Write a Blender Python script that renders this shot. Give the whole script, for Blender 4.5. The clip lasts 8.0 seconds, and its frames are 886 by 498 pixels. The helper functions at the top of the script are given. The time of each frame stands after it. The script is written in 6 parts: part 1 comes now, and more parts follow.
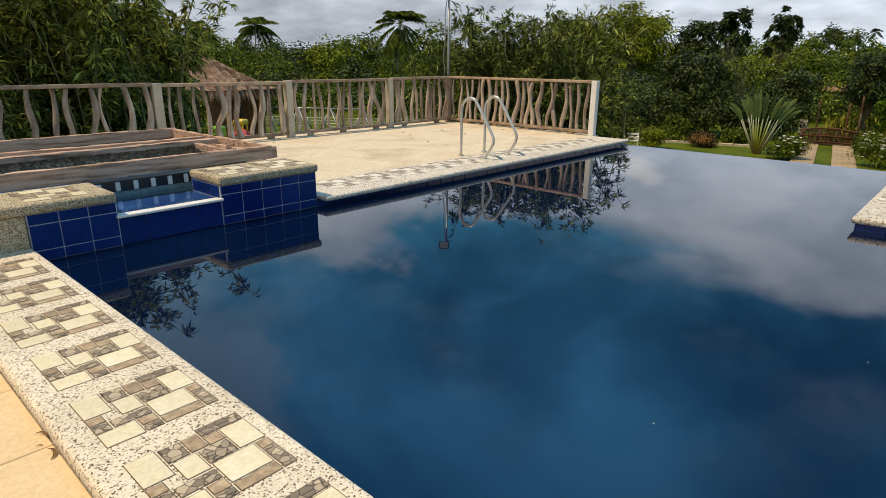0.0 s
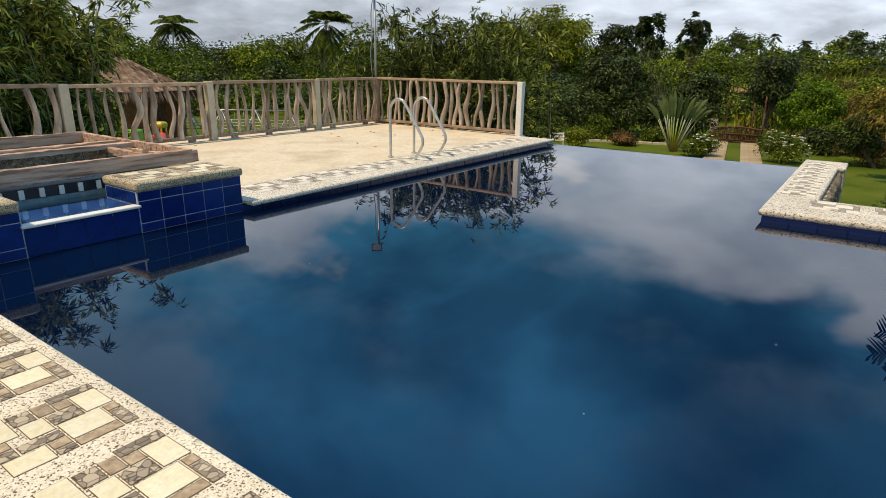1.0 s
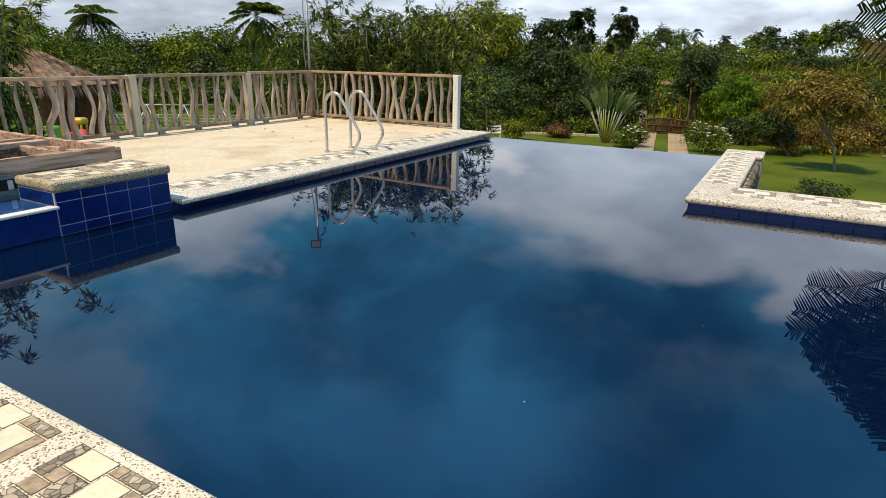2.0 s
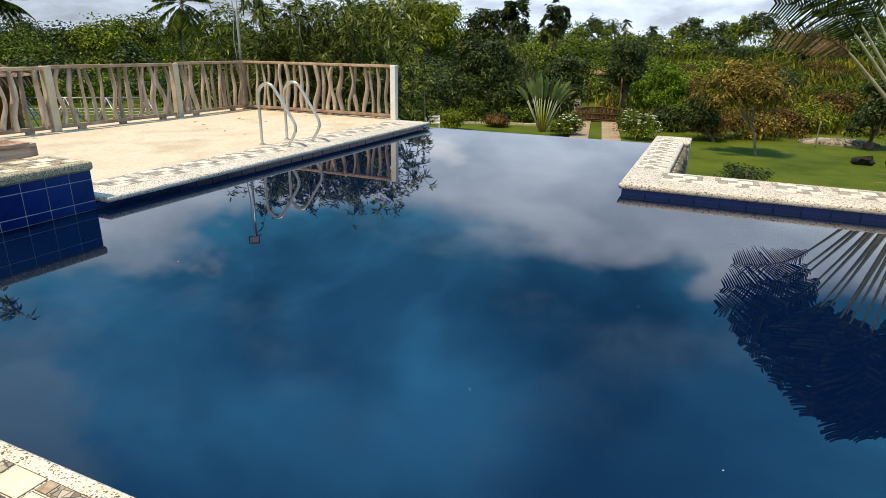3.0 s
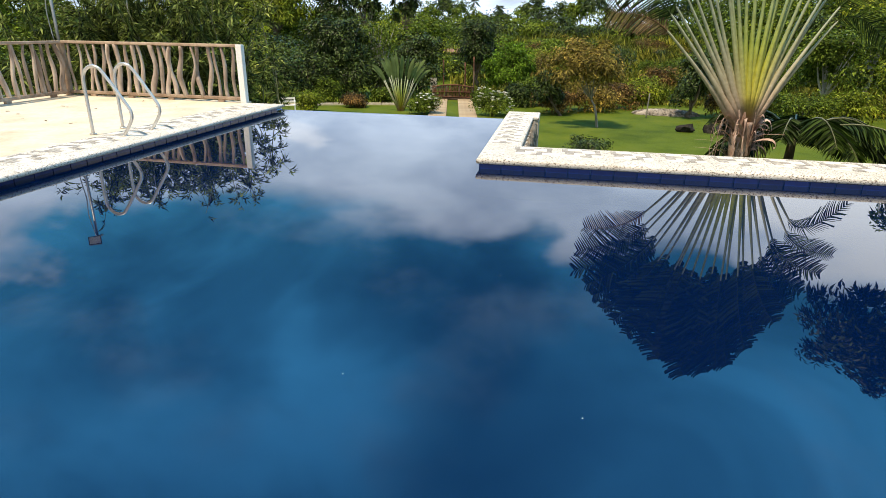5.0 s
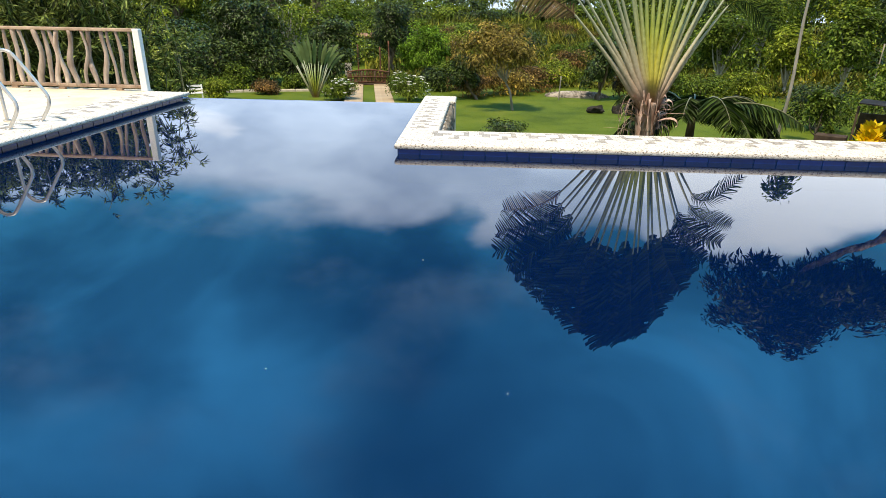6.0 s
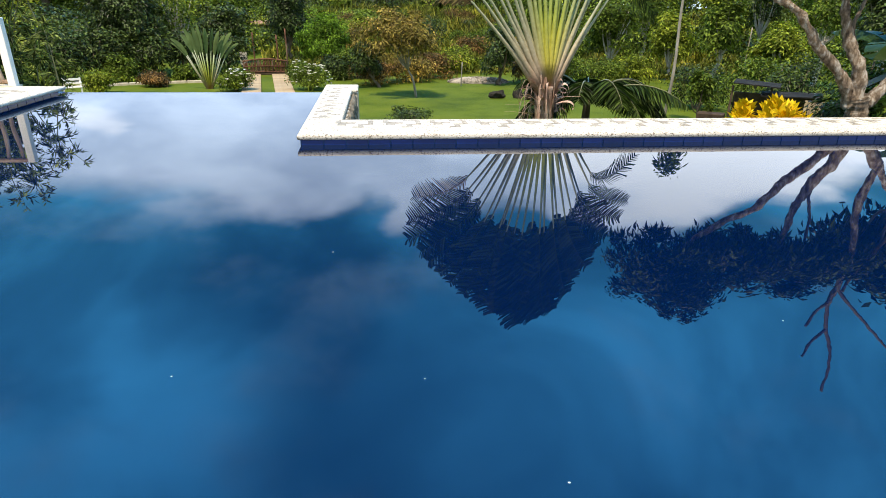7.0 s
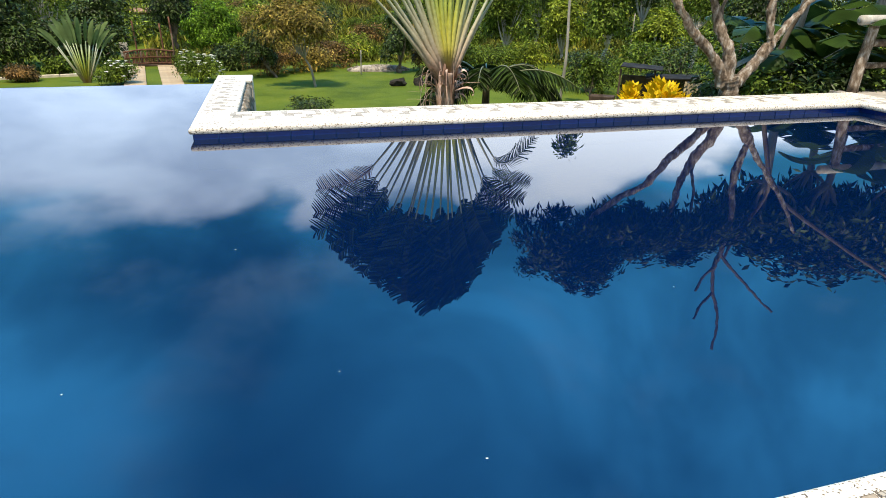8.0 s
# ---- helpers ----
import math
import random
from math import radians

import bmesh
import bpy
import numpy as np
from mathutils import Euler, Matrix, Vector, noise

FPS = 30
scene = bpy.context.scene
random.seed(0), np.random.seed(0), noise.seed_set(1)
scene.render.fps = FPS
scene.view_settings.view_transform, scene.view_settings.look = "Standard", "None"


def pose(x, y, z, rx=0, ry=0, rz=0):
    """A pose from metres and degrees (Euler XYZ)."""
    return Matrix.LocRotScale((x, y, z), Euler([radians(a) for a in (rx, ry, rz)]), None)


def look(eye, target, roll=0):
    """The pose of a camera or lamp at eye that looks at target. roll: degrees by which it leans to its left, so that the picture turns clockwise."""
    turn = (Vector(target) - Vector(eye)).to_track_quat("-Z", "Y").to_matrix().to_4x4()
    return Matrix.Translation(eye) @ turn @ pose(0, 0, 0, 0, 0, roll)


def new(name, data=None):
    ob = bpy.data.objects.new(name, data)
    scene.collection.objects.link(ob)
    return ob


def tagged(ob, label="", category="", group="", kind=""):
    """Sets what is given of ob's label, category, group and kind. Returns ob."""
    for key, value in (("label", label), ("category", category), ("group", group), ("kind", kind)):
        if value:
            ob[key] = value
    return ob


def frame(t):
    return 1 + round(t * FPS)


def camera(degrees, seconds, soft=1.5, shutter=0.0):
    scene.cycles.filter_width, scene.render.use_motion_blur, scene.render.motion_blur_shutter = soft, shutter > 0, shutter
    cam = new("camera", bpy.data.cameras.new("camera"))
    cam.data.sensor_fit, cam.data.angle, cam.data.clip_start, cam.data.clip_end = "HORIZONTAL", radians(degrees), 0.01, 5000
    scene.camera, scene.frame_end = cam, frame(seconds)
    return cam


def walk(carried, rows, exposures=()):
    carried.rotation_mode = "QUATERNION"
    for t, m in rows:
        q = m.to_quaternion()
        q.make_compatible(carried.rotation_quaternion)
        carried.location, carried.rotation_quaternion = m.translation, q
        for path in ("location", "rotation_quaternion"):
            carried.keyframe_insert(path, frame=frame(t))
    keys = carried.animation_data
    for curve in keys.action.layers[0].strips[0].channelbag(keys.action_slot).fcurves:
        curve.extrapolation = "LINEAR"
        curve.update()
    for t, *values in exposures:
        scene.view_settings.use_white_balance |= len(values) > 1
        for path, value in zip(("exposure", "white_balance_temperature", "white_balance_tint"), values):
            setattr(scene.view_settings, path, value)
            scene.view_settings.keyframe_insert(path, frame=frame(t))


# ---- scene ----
cam = camera(73.752, 8.0, soft=0.8)
PATH = [
    (0, pose(-0.0443, -0.0414, 1.5096, 72.410, -0.502, 42.539)),
    (0.5, pose(-0.0398, -0.0332, 1.5117, 72.610, -0.748, 39.131)),
    (1, pose(-0.0356, -0.0246, 1.5074, 72.590, -0.739, 35.896)),
    (1.5, pose(-0.0301, -0.0147, 1.5072, 72.419, -0.843, 32.935)),
    (3, pose(-0.0212, 0.0015, 1.5015, 71.287, -0.849, 24.179)),
    (3.5, pose(-0.0174, 0.0059, 1.5005, 71.013, -0.931, 21.188)),
    (4, pose(-0.0086, 0.0035, 1.5012, 70.581, -0.967, 17.734)),
    (5.5, pose(0.0117, 0.0208, 1.4954, 69.068, -0.870, 7.130)),
    (6, pose(0.0202, 0.0186, 1.4943, 68.398, -0.942, 2.968)),
    (6.5, pose(0.0304, 0.0187, 1.4933, 67.816, -0.889, -1.818)),
    (7, pose(0.0374, 0.0130, 1.4938, 67.409, -0.848, -6.144)),
    (7.5, pose(0.0462, 0.0138, 1.4900, 67.175, -0.953, -10.420)),
    (8, pose(0.0540, 0.0098, 1.4878, 66.471, -0.941, -15.434)),
]
EXPOSURES = [(0.0, -0.54, 8100, 10), (1.5, -0.38, 7800, 9), (3.5, -0.10, 7400, 8), (5.5, 0.26, 6950, 7), (8.0, 0.46, 6600, 6)]
walk(cam, PATH, EXPOSURES)

# ---------------------------------------------------------------- light
SUN_EL, SUN_AZ = 66.0, 212.0     # degrees; azimuth clockwise from +y

BANK_DARK, BANK_LIGHT, HEADS = (10.2, 13.2, 18.6), (16.4, 20.2, 26.4), (23.5, 25.4, 29.0)
HORIZON = (8.6, 10.6, 14.2)
CLEAR = (1.6, 6.1, 7.1)
LEFT_CLOUD, FILL_CLOUD = (9.5, 16.0, 24.0), (4.4, 4.8, 5.4)


def make_world():
    w = bpy.data.worlds.new("sky")
    scene.world = w
    w.use_nodes = True
    nt = w.node_tree
    nt.nodes.clear()
    N = nt.nodes.new
    out, bg = N("ShaderNodeOutputWorld"), N("ShaderNodeBackground")
    sky = N("ShaderNodeTexSky")
    sky.sky_type, sky.sun_disc = "NISHITA", False
    sky.sun_elevation, sky.sun_rotation = radians(SUN_EL), radians(SUN_AZ)
    sky.altitude, sky.dust_density, sky.ozone_density = 50, 0.3, 2.5
    tc, sep = N("ShaderNodeTexCoord"), N("ShaderNodeSeparateXYZ")
    nt.links.new(tc.outputs["Generated"], sep.inputs[0])
    # project the view direction on a flat cloud layer
    up = N("ShaderNodeMath"); up.operation = "MAXIMUM"; up.inputs[1].default_value = 0.0
    nt.links.new(sep.outputs["Z"], up.inputs[0])
    lift = N("ShaderNodeMath"); lift.operation = "ADD"; lift.inputs[1].default_value = 0.30
    nt.links.new(up.outputs[0], lift.inputs[0])
    dx, dy = N("ShaderNodeMath"), N("ShaderNodeMath")
    for d, k in ((dx, "X"), (dy, "Y")):
        d.operation = "DIVIDE"
        nt.links.new(sep.outputs[k], d.inputs[0]); nt.links.new(lift.outputs[0], d.inputs[1])
    comb = N("ShaderNodeCombineXYZ")
    nt.links.new(dx.outputs[0], comb.inputs[0]); nt.links.new(dy.outputs[0], comb.inputs[1])
    comb.inputs[2].default_value = 3.7
    def cloud_noise(scale, detail, rough, warp):
        n = N("ShaderNodeTexNoise")
        n.inputs["Scale"].default_value, n.inputs["Detail"].default_value, n.inputs["Roughness"].default_value, n.inputs["Distortion"].default_value = scale, detail, rough, warp
        nt.links.new(comb.outputs[0], n.inputs["Vector"])
        return n.outputs["Fac"]

    def remap(value, f0, f1, t0, t1, smooth=True):
        n = N("ShaderNodeMapRange")
        n.interpolation_type = "SMOOTHSTEP" if smooth else "LINEAR"
        for key, v in (("From Min", f0), ("From Max", f1), ("To Min", t0), ("To Max", t1)):
            n.inputs[key].default_value = v
        nt.links.new(value, n.inputs["Value"])
        return n.outputs[0]

    def math_node(op, p, q=None):
        n = N("ShaderNodeMath"); n.operation = op
        for k, v in enumerate((p, q)):
            if isinstance(v, (int, float)):
                n.inputs[k].default_value = v
            elif v is not None:
                nt.links.new(v, n.inputs[k])
        return n.outputs[0]

    # bearing and height of the view, pushed about so that no cloud has an even outline
    push, heave = cloud_noise(1.8, 4, 0.5, 0.2), cloud_noise(2.4, 4, 0.5, 0.2)
    bearing = math_node("ADD", math_node("ARCTAN2", sep.outputs["X"], sep.outputs["Y"]), remap(push, 0.2, 0.8, -0.16, 0.16, False))
    height = math_node("ADD", up.outputs[0], remap(heave, 0.2, 0.8, -0.06, 0.06, False))

    def mass(az, el, wide, high):
        """1 in the middle of a cloud mass at a bearing and elevation, 0 outside its half width and half height (degrees)."""
        a, e = radians(az), radians(el)
        side = math_node("MULTIPLY", math_node("SUBTRACT", bearing, a), 1 / radians(wide))
        rise = math_node("MULTIPLY", math_node("SUBTRACT", height, math.sin(e)), 1 / (radians(high) * math.cos(e)))
        r2 = math_node("ADD", math_node("MULTIPLY", side, side), math_node("MULTIPLY", rise, rise))
        return remap(r2, 0.0, 1.0, 1.0, 0.0)

    def weigh(p, k):
        return math_node("MULTIPLY", p, k)

    def grey(value):
        c = N("ShaderNodeCombineColor")
        for k in range(3):
            nt.links.new(value, c.inputs[k])
        return c.outputs[0]

    def blend(a, b, fac=1.0, mode="MIX"):
        n = N("ShaderNodeMix"); n.data_type, n.blend_type = "RGBA", mode
        for key, v in (("Factor", fac), ("A", a), ("B", b)):
            if isinstance(v, tuple):
                n.inputs[key].default_value = (*v, 1)
            elif isinstance(v, (int, float)):
                n.inputs[key].default_value = v
            else:
                nt.links.new(v, n.inputs[key])
        return n.outputs["Result"]

    def tones(value, lo, hi, p0, p1):
        n = N("ShaderNodeValToRGB")
        for k, (p, c) in zip(n.color_ramp.elements, ((p0, lo), (p1, hi))):
            k.position, k.color = p, (*c, 1)
        nt.links.new(value, n.inputs[0])
        return n.outputs[0]

    big, fine = cloud_noise(1.25, 8, 0.58, 0.3), cloud_noise(3.0, 7, 0.55, 0.2)
    # the bank over the horizon stands highest ahead and sinks to both sides; its top is notched
    sink = math_node("ADD", weigh(math_node("ABSOLUTE", math_node("SUBTRACT", sep.outputs["X"], 0.05)), 0.22), up.outputs[0])
    field = math_node("ADD", remap(big, 0.3, 0.7, 0.3, 0.7, False), remap(sink, 0.255, 0.435, 0.50, -0.36))
    for az, el, wide, high, k in ((-2.5, 18.5, 6.5, 3.2, -0.15), (4.5, 18.5, 5.0, 4.0, 0.16), (-12, 18.5, 9.0, 3.5, 0.15), (-41, 12.5, 10.0, 4.5, 0.25), (-54, 15.5, 13.0, 6.5, 0.55), (27, 15.5, 16.0, 4.8, 0.5)):
        field = math_node("ADD", field, weigh(mass(az, el, wide, high), k))
    # a second cloud stands to the left; unseen grey cloud is added overhead and behind to dim and neutralise the fill
    # light
    left = math_node("ADD", mass(-72, 26, 19, 15), mass(-61, 31, 8, 7))
    left = remap(math_node("ADD", left, remap(fine, 0.3, 0.7, -0.45, 0.45, False)), 0.0, 1.0, 0.0, 0.62)
    back = math_node("ADD", remap(sep.outputs["Y"], 0.25, -0.2, 0.0, 1.0), remap(up.outputs[0], 0.72, 0.86, 0.0, 1.0))
    back = remap(math_node("ADD", back, remap(big, 0.3, 0.7, -0.35, 0.35, False)), 0.3, 0.8, 0.0, 0.92)
    cover = remap(field, 0.38, 0.70, 0.0, 1.0)
    # the bank: white heads low down, blue-grey haze above, greyest at its foot
    bank = tones(fine, BANK_DARK, BANK_LIGHT, 0.34, 0.64)
    heads = math_node("ADD", weigh(mass(-24, 9.0, 7.0, 2.8), 0.8), weigh(mass(-6, 8.5, 5.0, 1.5), 0.6))
    heads = math_node("ADD", heads, weigh(mass(26, 10, 30, 10), 1.2))
    heads = remap(math_node("ADD", heads, remap(big, 0.3, 0.7, -0.6, 0.6, False)), 0.25, 0.95, 0.0, 0.8)
    bank = blend(bank, HEADS, heads)
    bank = blend(bank, blend(blend(HORIZON, grey(remap(fine, 0.33, 0.67, 0.62, 1.28, False)), 1.0, "MULTIPLY"), grey(remap(sep.outputs["X"], -0.75, -0.2, 1.0, 1.45)), 1.0, "MULTIPLY"), remap(up.outputs[0], 0.075, 0.14, 1.0, 0.0))
    # the clear sky, with thin veils in soft patches; it is deepest just above the bank
    veil = remap(cloud_noise(1.5, 6, 0.55, 0.6), 0.36, 0.68, 0.75, 1.75)
    deep = math_node("MULTIPLY", veil, remap(up.outputs[0], 0.24, 0.62, 0.28, 0.95))
    for az, el, wide, high, k in ((-9, 26, 15, 10, -0.36), (-29, 24, 10, 10, 0.25), (-3, 34, 18, 18, -0.46), (-50, 25, 7, 9, -0.3), (44, 32, 32, 16, 0.42), (-26, 36, 12, 10, 0.2), (18, 46, 14, 10, 0.15)):
        deep = math_node("MULTIPLY", deep, math_node("ADD", weigh(mass(az, el, wide, high), k), 1.0))
    clear = blend(blend(sky.outputs[0], CLEAR, 1.0, "MULTIPLY"), grey(deep), 1.0, "MULTIPLY")
    clear = blend(clear, LEFT_CLOUD, left)
    clear = blend(clear, blend(FILL_CLOUD, grey(remap(fine, 0.3, 0.7, 0.7, 1.3, False)), 1.0, "MULTIPLY"), back)
    total = blend(clear, bank, cover)
    nt.links.new(total, bg.inputs["Color"])
    bg.inputs["Strength"].default_value = 0.074
    nt.links.new(bg.outputs[0], out.inputs[0])


make_world()
sun = new("sun", bpy.data.lights.new("sun", "SUN"))
sun.data.energy, sun.data.angle, sun.data.color = 5.0, radians(1.0), (1.0, 0.86, 0.72)
_a, _e = radians(SUN_AZ), radians(SUN_EL)
sun.matrix_world = look((40 * math.sin(_a) * math.cos(_e), 40 * math.cos(_a) * math.cos(_e), 40 * math.sin(_e)), (0, 0, 0))

# ---------------------------------------------------------------- materials
def node_mat(name):
    m = bpy.data.materials.new(name)
    m.use_nodes = True
    nt = m.node_tree
    b = nt.nodes["Principled BSDF"]
    return m, nt, b


def coords(nt, kind="Object"):
    tc = nt.nodes.new("ShaderNodeTexCoord")
    return tc.outputs[kind]


def noise_tex(nt, vec, scale, detail=4, rough=0.55):
    n = nt.nodes.new("ShaderNodeTexNoise")
    n.inputs["Scale"].default_value, n.inputs["Detail"].default_value, n.inputs["Roughness"].default_value = scale, detail, rough
    nt.links.new(vec, n.inputs["Vector"])
    return n.outputs["Fac"]


def ramp(nt, fac, stops):
    r = nt.nodes.new("ShaderNodeValToRGB")
    e = r.color_ramp.elements
    while len(e) < len(stops):
        e.new(0.5)
    for k, (p, c) in zip(e, stops):
        k.position, k.color = p, (*c, 1)
    nt.links.new(fac, r.inputs[0])
    return r.outputs[0]


def mix_col(nt, a, b, fac=0.5, mode="MIX"):
    m = nt.nodes.new("ShaderNodeMix")
    m.data_type, m.blend_type = "RGBA", mode
    for key, v in (("Factor", fac), ("A", a), ("B", b)):
        if isinstance(v, (int, float)):
            m.inputs[key].default_value = v
        elif isinstance(v, tuple):
            m.inputs[key].default_value = (*v, 1)
        else:
            nt.links.new(v, m.inputs[key])
    return m.outputs["Result"]


def bump(nt, b, height, strength=0.3, dist=0.01):
    n = nt.nodes.new("ShaderNodeBump")
    n.inputs["Strength"].default_value, n.inputs["Distance"].default_value = strength, dist
    nt.links.new(height, n.inputs["Height"])
    nt.links.new(n.outputs[0], b.inputs["Normal"])


def vary(nt, col, source, amount=0.25):
    """Makes pieces or islands differ a little in brightness."""
    if source == "object":
        r = nt.nodes.new("ShaderNodeObjectInfo").outputs["Random"]
    else:
        r = nt.nodes.new("ShaderNodeNewGeometry").outputs["Random Per Island"]
    mr = nt.nodes.new("ShaderNodeMapRange")
    mr.inputs["To Min"].default_value, mr.inputs["To Max"].default_value = 1 - amount, 1 + amount
    nt.links.new(r, mr.inputs["Value"])
    h = nt.nodes.new("ShaderNodeHueSaturation")
    nt.links.new(mr.outputs[0], h.inputs["Value"])
    nt.links.new(col, h.inputs["Color"])
    return h.outputs[0]


def surface(name, c1, c2, scale=8, fine=60, rough=0.7, bump_s=0.3, bump_d=0.004, metal=0.0, stretch=None, random=None, spread=0.2, c3=None):
    """A mottled surface: a coarse mix of two colours, a fine grain and a relief."""
    m, nt, b = node_mat(name)
    vec = coords(nt)
    if stretch:
        mp = nt.nodes.new("ShaderNodeMapping")
        mp.inputs["Scale"].default_value = stretch
        nt.links.new(vec, mp.inputs["Vector"])
        vec = mp.outputs[0]
    big, small = noise_tex(nt, vec, scale, 5), noise_tex(nt, vec, fine, 3, 0.7)
    stops = [(0.32, c1), (0.68, c2)] if c3 is None else [(0.28, c1), (0.5, c2), (0.74, c3)]
    col = ramp(nt, big, stops)
    grain = ramp(nt, small, [(0.25, (0.72, 0.72, 0.72)), (0.75, (1.16, 1.16, 1.16))])
    col = mix_col(nt, col, grain, 0.6, "MULTIPLY")
    if random:
        col = vary(nt, col, random, spread)
    nt.links.new(col, b.inputs["Base Color"])
    b.inputs["Roughness"].default_value, b.inputs["Metallic"].default_value = rough, metal
    b.inputs["Specular IOR Level"].default_value = 0.12 if rough >= 0.8 else 0.5
    if bump_s:
        bump(nt, b, small, bump_s, bump_d)
    return m


def pebble_wash(name, stops, scale=85):
    """Exposed small stones set in pale mortar."""
    m, nt, b = node_mat(name)
    vec = coords(nt)
    v = nt.nodes.new("ShaderNodeTexVoronoi")
    v.inputs["Scale"].default_value = scale
    nt.links.new(vec, v.inputs["Vector"])
    sep = nt.nodes.new("ShaderNodeSeparateColor")
    nt.links.new(v.outputs["Color"], sep.inputs[0])
    col = ramp(nt, sep.outputs[0], stops)
    wear = ramp(nt, noise_tex(nt, vec, 2.2, 5), [(0.3, (0.84, 0.82, 0.78)), (0.7, (1.05, 1.04, 1.02))])
    col = mix_col(nt, col, wear, 1.0, "MULTIPLY")
    nt.links.new(col, b.inputs["Base Color"])
    b.inputs["Roughness"].default_value = 0.75
    bump(nt, b, v.outputs["Distance"], 0.5, -0.004)
    return m


def pebble_tile(name):
    """Printed river pebbles with dark joints."""
    m, nt, b = node_mat(name)
    vec = coords(nt)
    v = nt.nodes.new("ShaderNodeTexVoronoi")
    v.feature = "DISTANCE_TO_EDGE"
    v2 = nt.nodes.new("ShaderNodeTexVoronoi")
    for x in (v, v2):
        x.inputs["Scale"].default_value = 30
        nt.links.new(vec, x.inputs["Vector"])
    sep = nt.nodes.new("ShaderNodeSeparateColor")
    nt.links.new(v2.outputs["Color"], sep.inputs[0])
    stone = ramp(nt, sep.outputs[1], [(0.1, (0.21, 0.165, 0.115)), (0.5, (0.38, 0.31, 0.22)), (0.9, (0.56, 0.46, 0.33))])
    edge = ramp(nt, v.outputs["Distance"], [(0.02, (0.22, 0.19, 0.16)), (0.07, (1, 1, 1))])
    nt.links.new(mix_col(nt, stone, edge, 1.0, "MULTIPLY"), b.inputs["Base Color"])
    b.inputs["Roughness"].default_value = 0.5
    bump(nt, b, v.outputs["Distance"], 0.3, 0.004)
    return m


def leaf_mat(name, dark, mid, light, trans=0.3, rough=0.5, patches=0.16, strips=False, gloss=0.09):
    m, nt, b = node_mat(name)
    if strips:          # one blade made of many strips: it varies along its length only
        r = noise_tex(nt, coords(nt), 1.6, 4)
    else:
        r = nt.nodes.new("ShaderNodeNewGeometry").outputs["Random Per Island"]
    patch = noise_tex(nt, coords(nt), 0.9, 3)
    col = ramp(nt, r, [(0.0, tuple(0.5 * c for c in dark)), (0.5, tuple(1.1 * c for c in mid)), (1.0, tuple(1.75 * c for c in light))])
    col2 = ramp(nt, patch, [(0.3, (0.68, 0.64, 0.56)), (0.7, (1.36, 1.2, 1.0))])
    col = mix_col(nt, col, col2, 0.8, "MULTIPLY")
    kind = ramp(nt, noise_tex(nt, coords(nt), patches, 2), [(0.36, (0.6, 0.66, 0.62)), (0.5, (1.0, 1.0, 1.0)), (0.64, (1.45, 1.3, 0.95))])
    col = mix_col(nt, col, kind, 1.0, "MULTIPLY")
    nt.links.new(col, b.inputs["Base Color"])
    b.inputs["Roughness"].default_value = rough
    b.inputs["Specular IOR Level"].default_value = gloss
    tr = nt.nodes.new("ShaderNodeBsdfTranslucent")
    nt.links.new(mix_col(nt, col, (1.2, 1.25, 0.5), 0.6, "MULTIPLY"), tr.inputs[0])
    mx = nt.nodes.new("ShaderNodeMixShader")
    mx.inputs[0].default_value = trans
    nt.links.new(b.outputs[0], mx.inputs[1])
    nt.links.new(tr.outputs[0], mx.inputs[2])
    nt.links.new(mx.outputs[0], nt.nodes["Material Output"].inputs[0])
    return m


def water_mat(name, tint, ripple=0.012, clear=1.0, ior=1.5):
    m, nt, b = node_mat(name)
    b.inputs["Base Color"].default_value = (*tint, 1)
    b.inputs["Roughness"].default_value = 0.0
    b.inputs["IOR"].default_value = ior
    b.inputs["Transmission Weight"].default_value = clear
    vec = coords(nt)
    n = noise_tex(nt, vec, 0.55, 3, 0.5)
    bump(nt, b, n, ripple, 0.1)
    return m


M_WASH = pebble_wash("pebble_wash", [(0.0, (0.08, 0.055, 0.035)), (0.12, (0.20, 0.15, 0.10)), (0.18, (0.68, 0.60, 0.47)), (0.6, (0.82, 0.75, 0.62)), (1.0, (0.86, 0.82, 0.72))], 150)
M_WASH_OLD = pebble_wash("pebble_wash_weathered", [(0.0, (0.10, 0.075, 0.045)), (0.25, (0.30, 0.23, 0.13)), (0.5, (0.48, 0.41, 0.28)), (1.0, (0.66, 0.60, 0.46))], 140)
# coarser and less yellow than pebble_wash, for the far copings
M_WASH_PALE = pebble_wash("pebble_wash_coarse", [(0.0, (0.10, 0.08, 0.06)), (0.13, (0.26, 0.22, 0.17)), (0.2, (0.58, 0.535, 0.455)), (0.6, (0.70, 0.66, 0.585)), (1.0, (0.76, 0.73, 0.67))], 88)
M_CREAM = surface("cream_tile", (0.78, 0.68, 0.44), (0.84, 0.77, 0.58), 6, 40, 0.35, 0.08, 0.002, random="object", spread=0.08)
M_STONE = surface("grey_stone_tile", (0.27, 0.19, 0.115), (0.52, 0.40, 0.265), 26, 90, 0.55, 0.25, 0.003, random="object", spread=0.2)
M_PEBBLE = pebble_tile("river_pebble_tile")
M_BLUE = surface("blue_glazed_tile", (0.001, 0.014, 0.115), (0.002, 0.027, 0.19), 5, 30, 0.12, 0.06, 0.002, random="object", spread=0.18)
M_GROUT = surface("pale_blue_grout", (0.30, 0.34, 0.44), (0.46, 0.50, 0.58), 9, 60, 0.8)
# near-black: the shadow in the tile gaps is put into the grout's colour
M_DARKGROUT = surface("shaded_grout", (0.010, 0.014, 0.03), (0.03, 0.036, 0.06), 9, 60, 0.8)
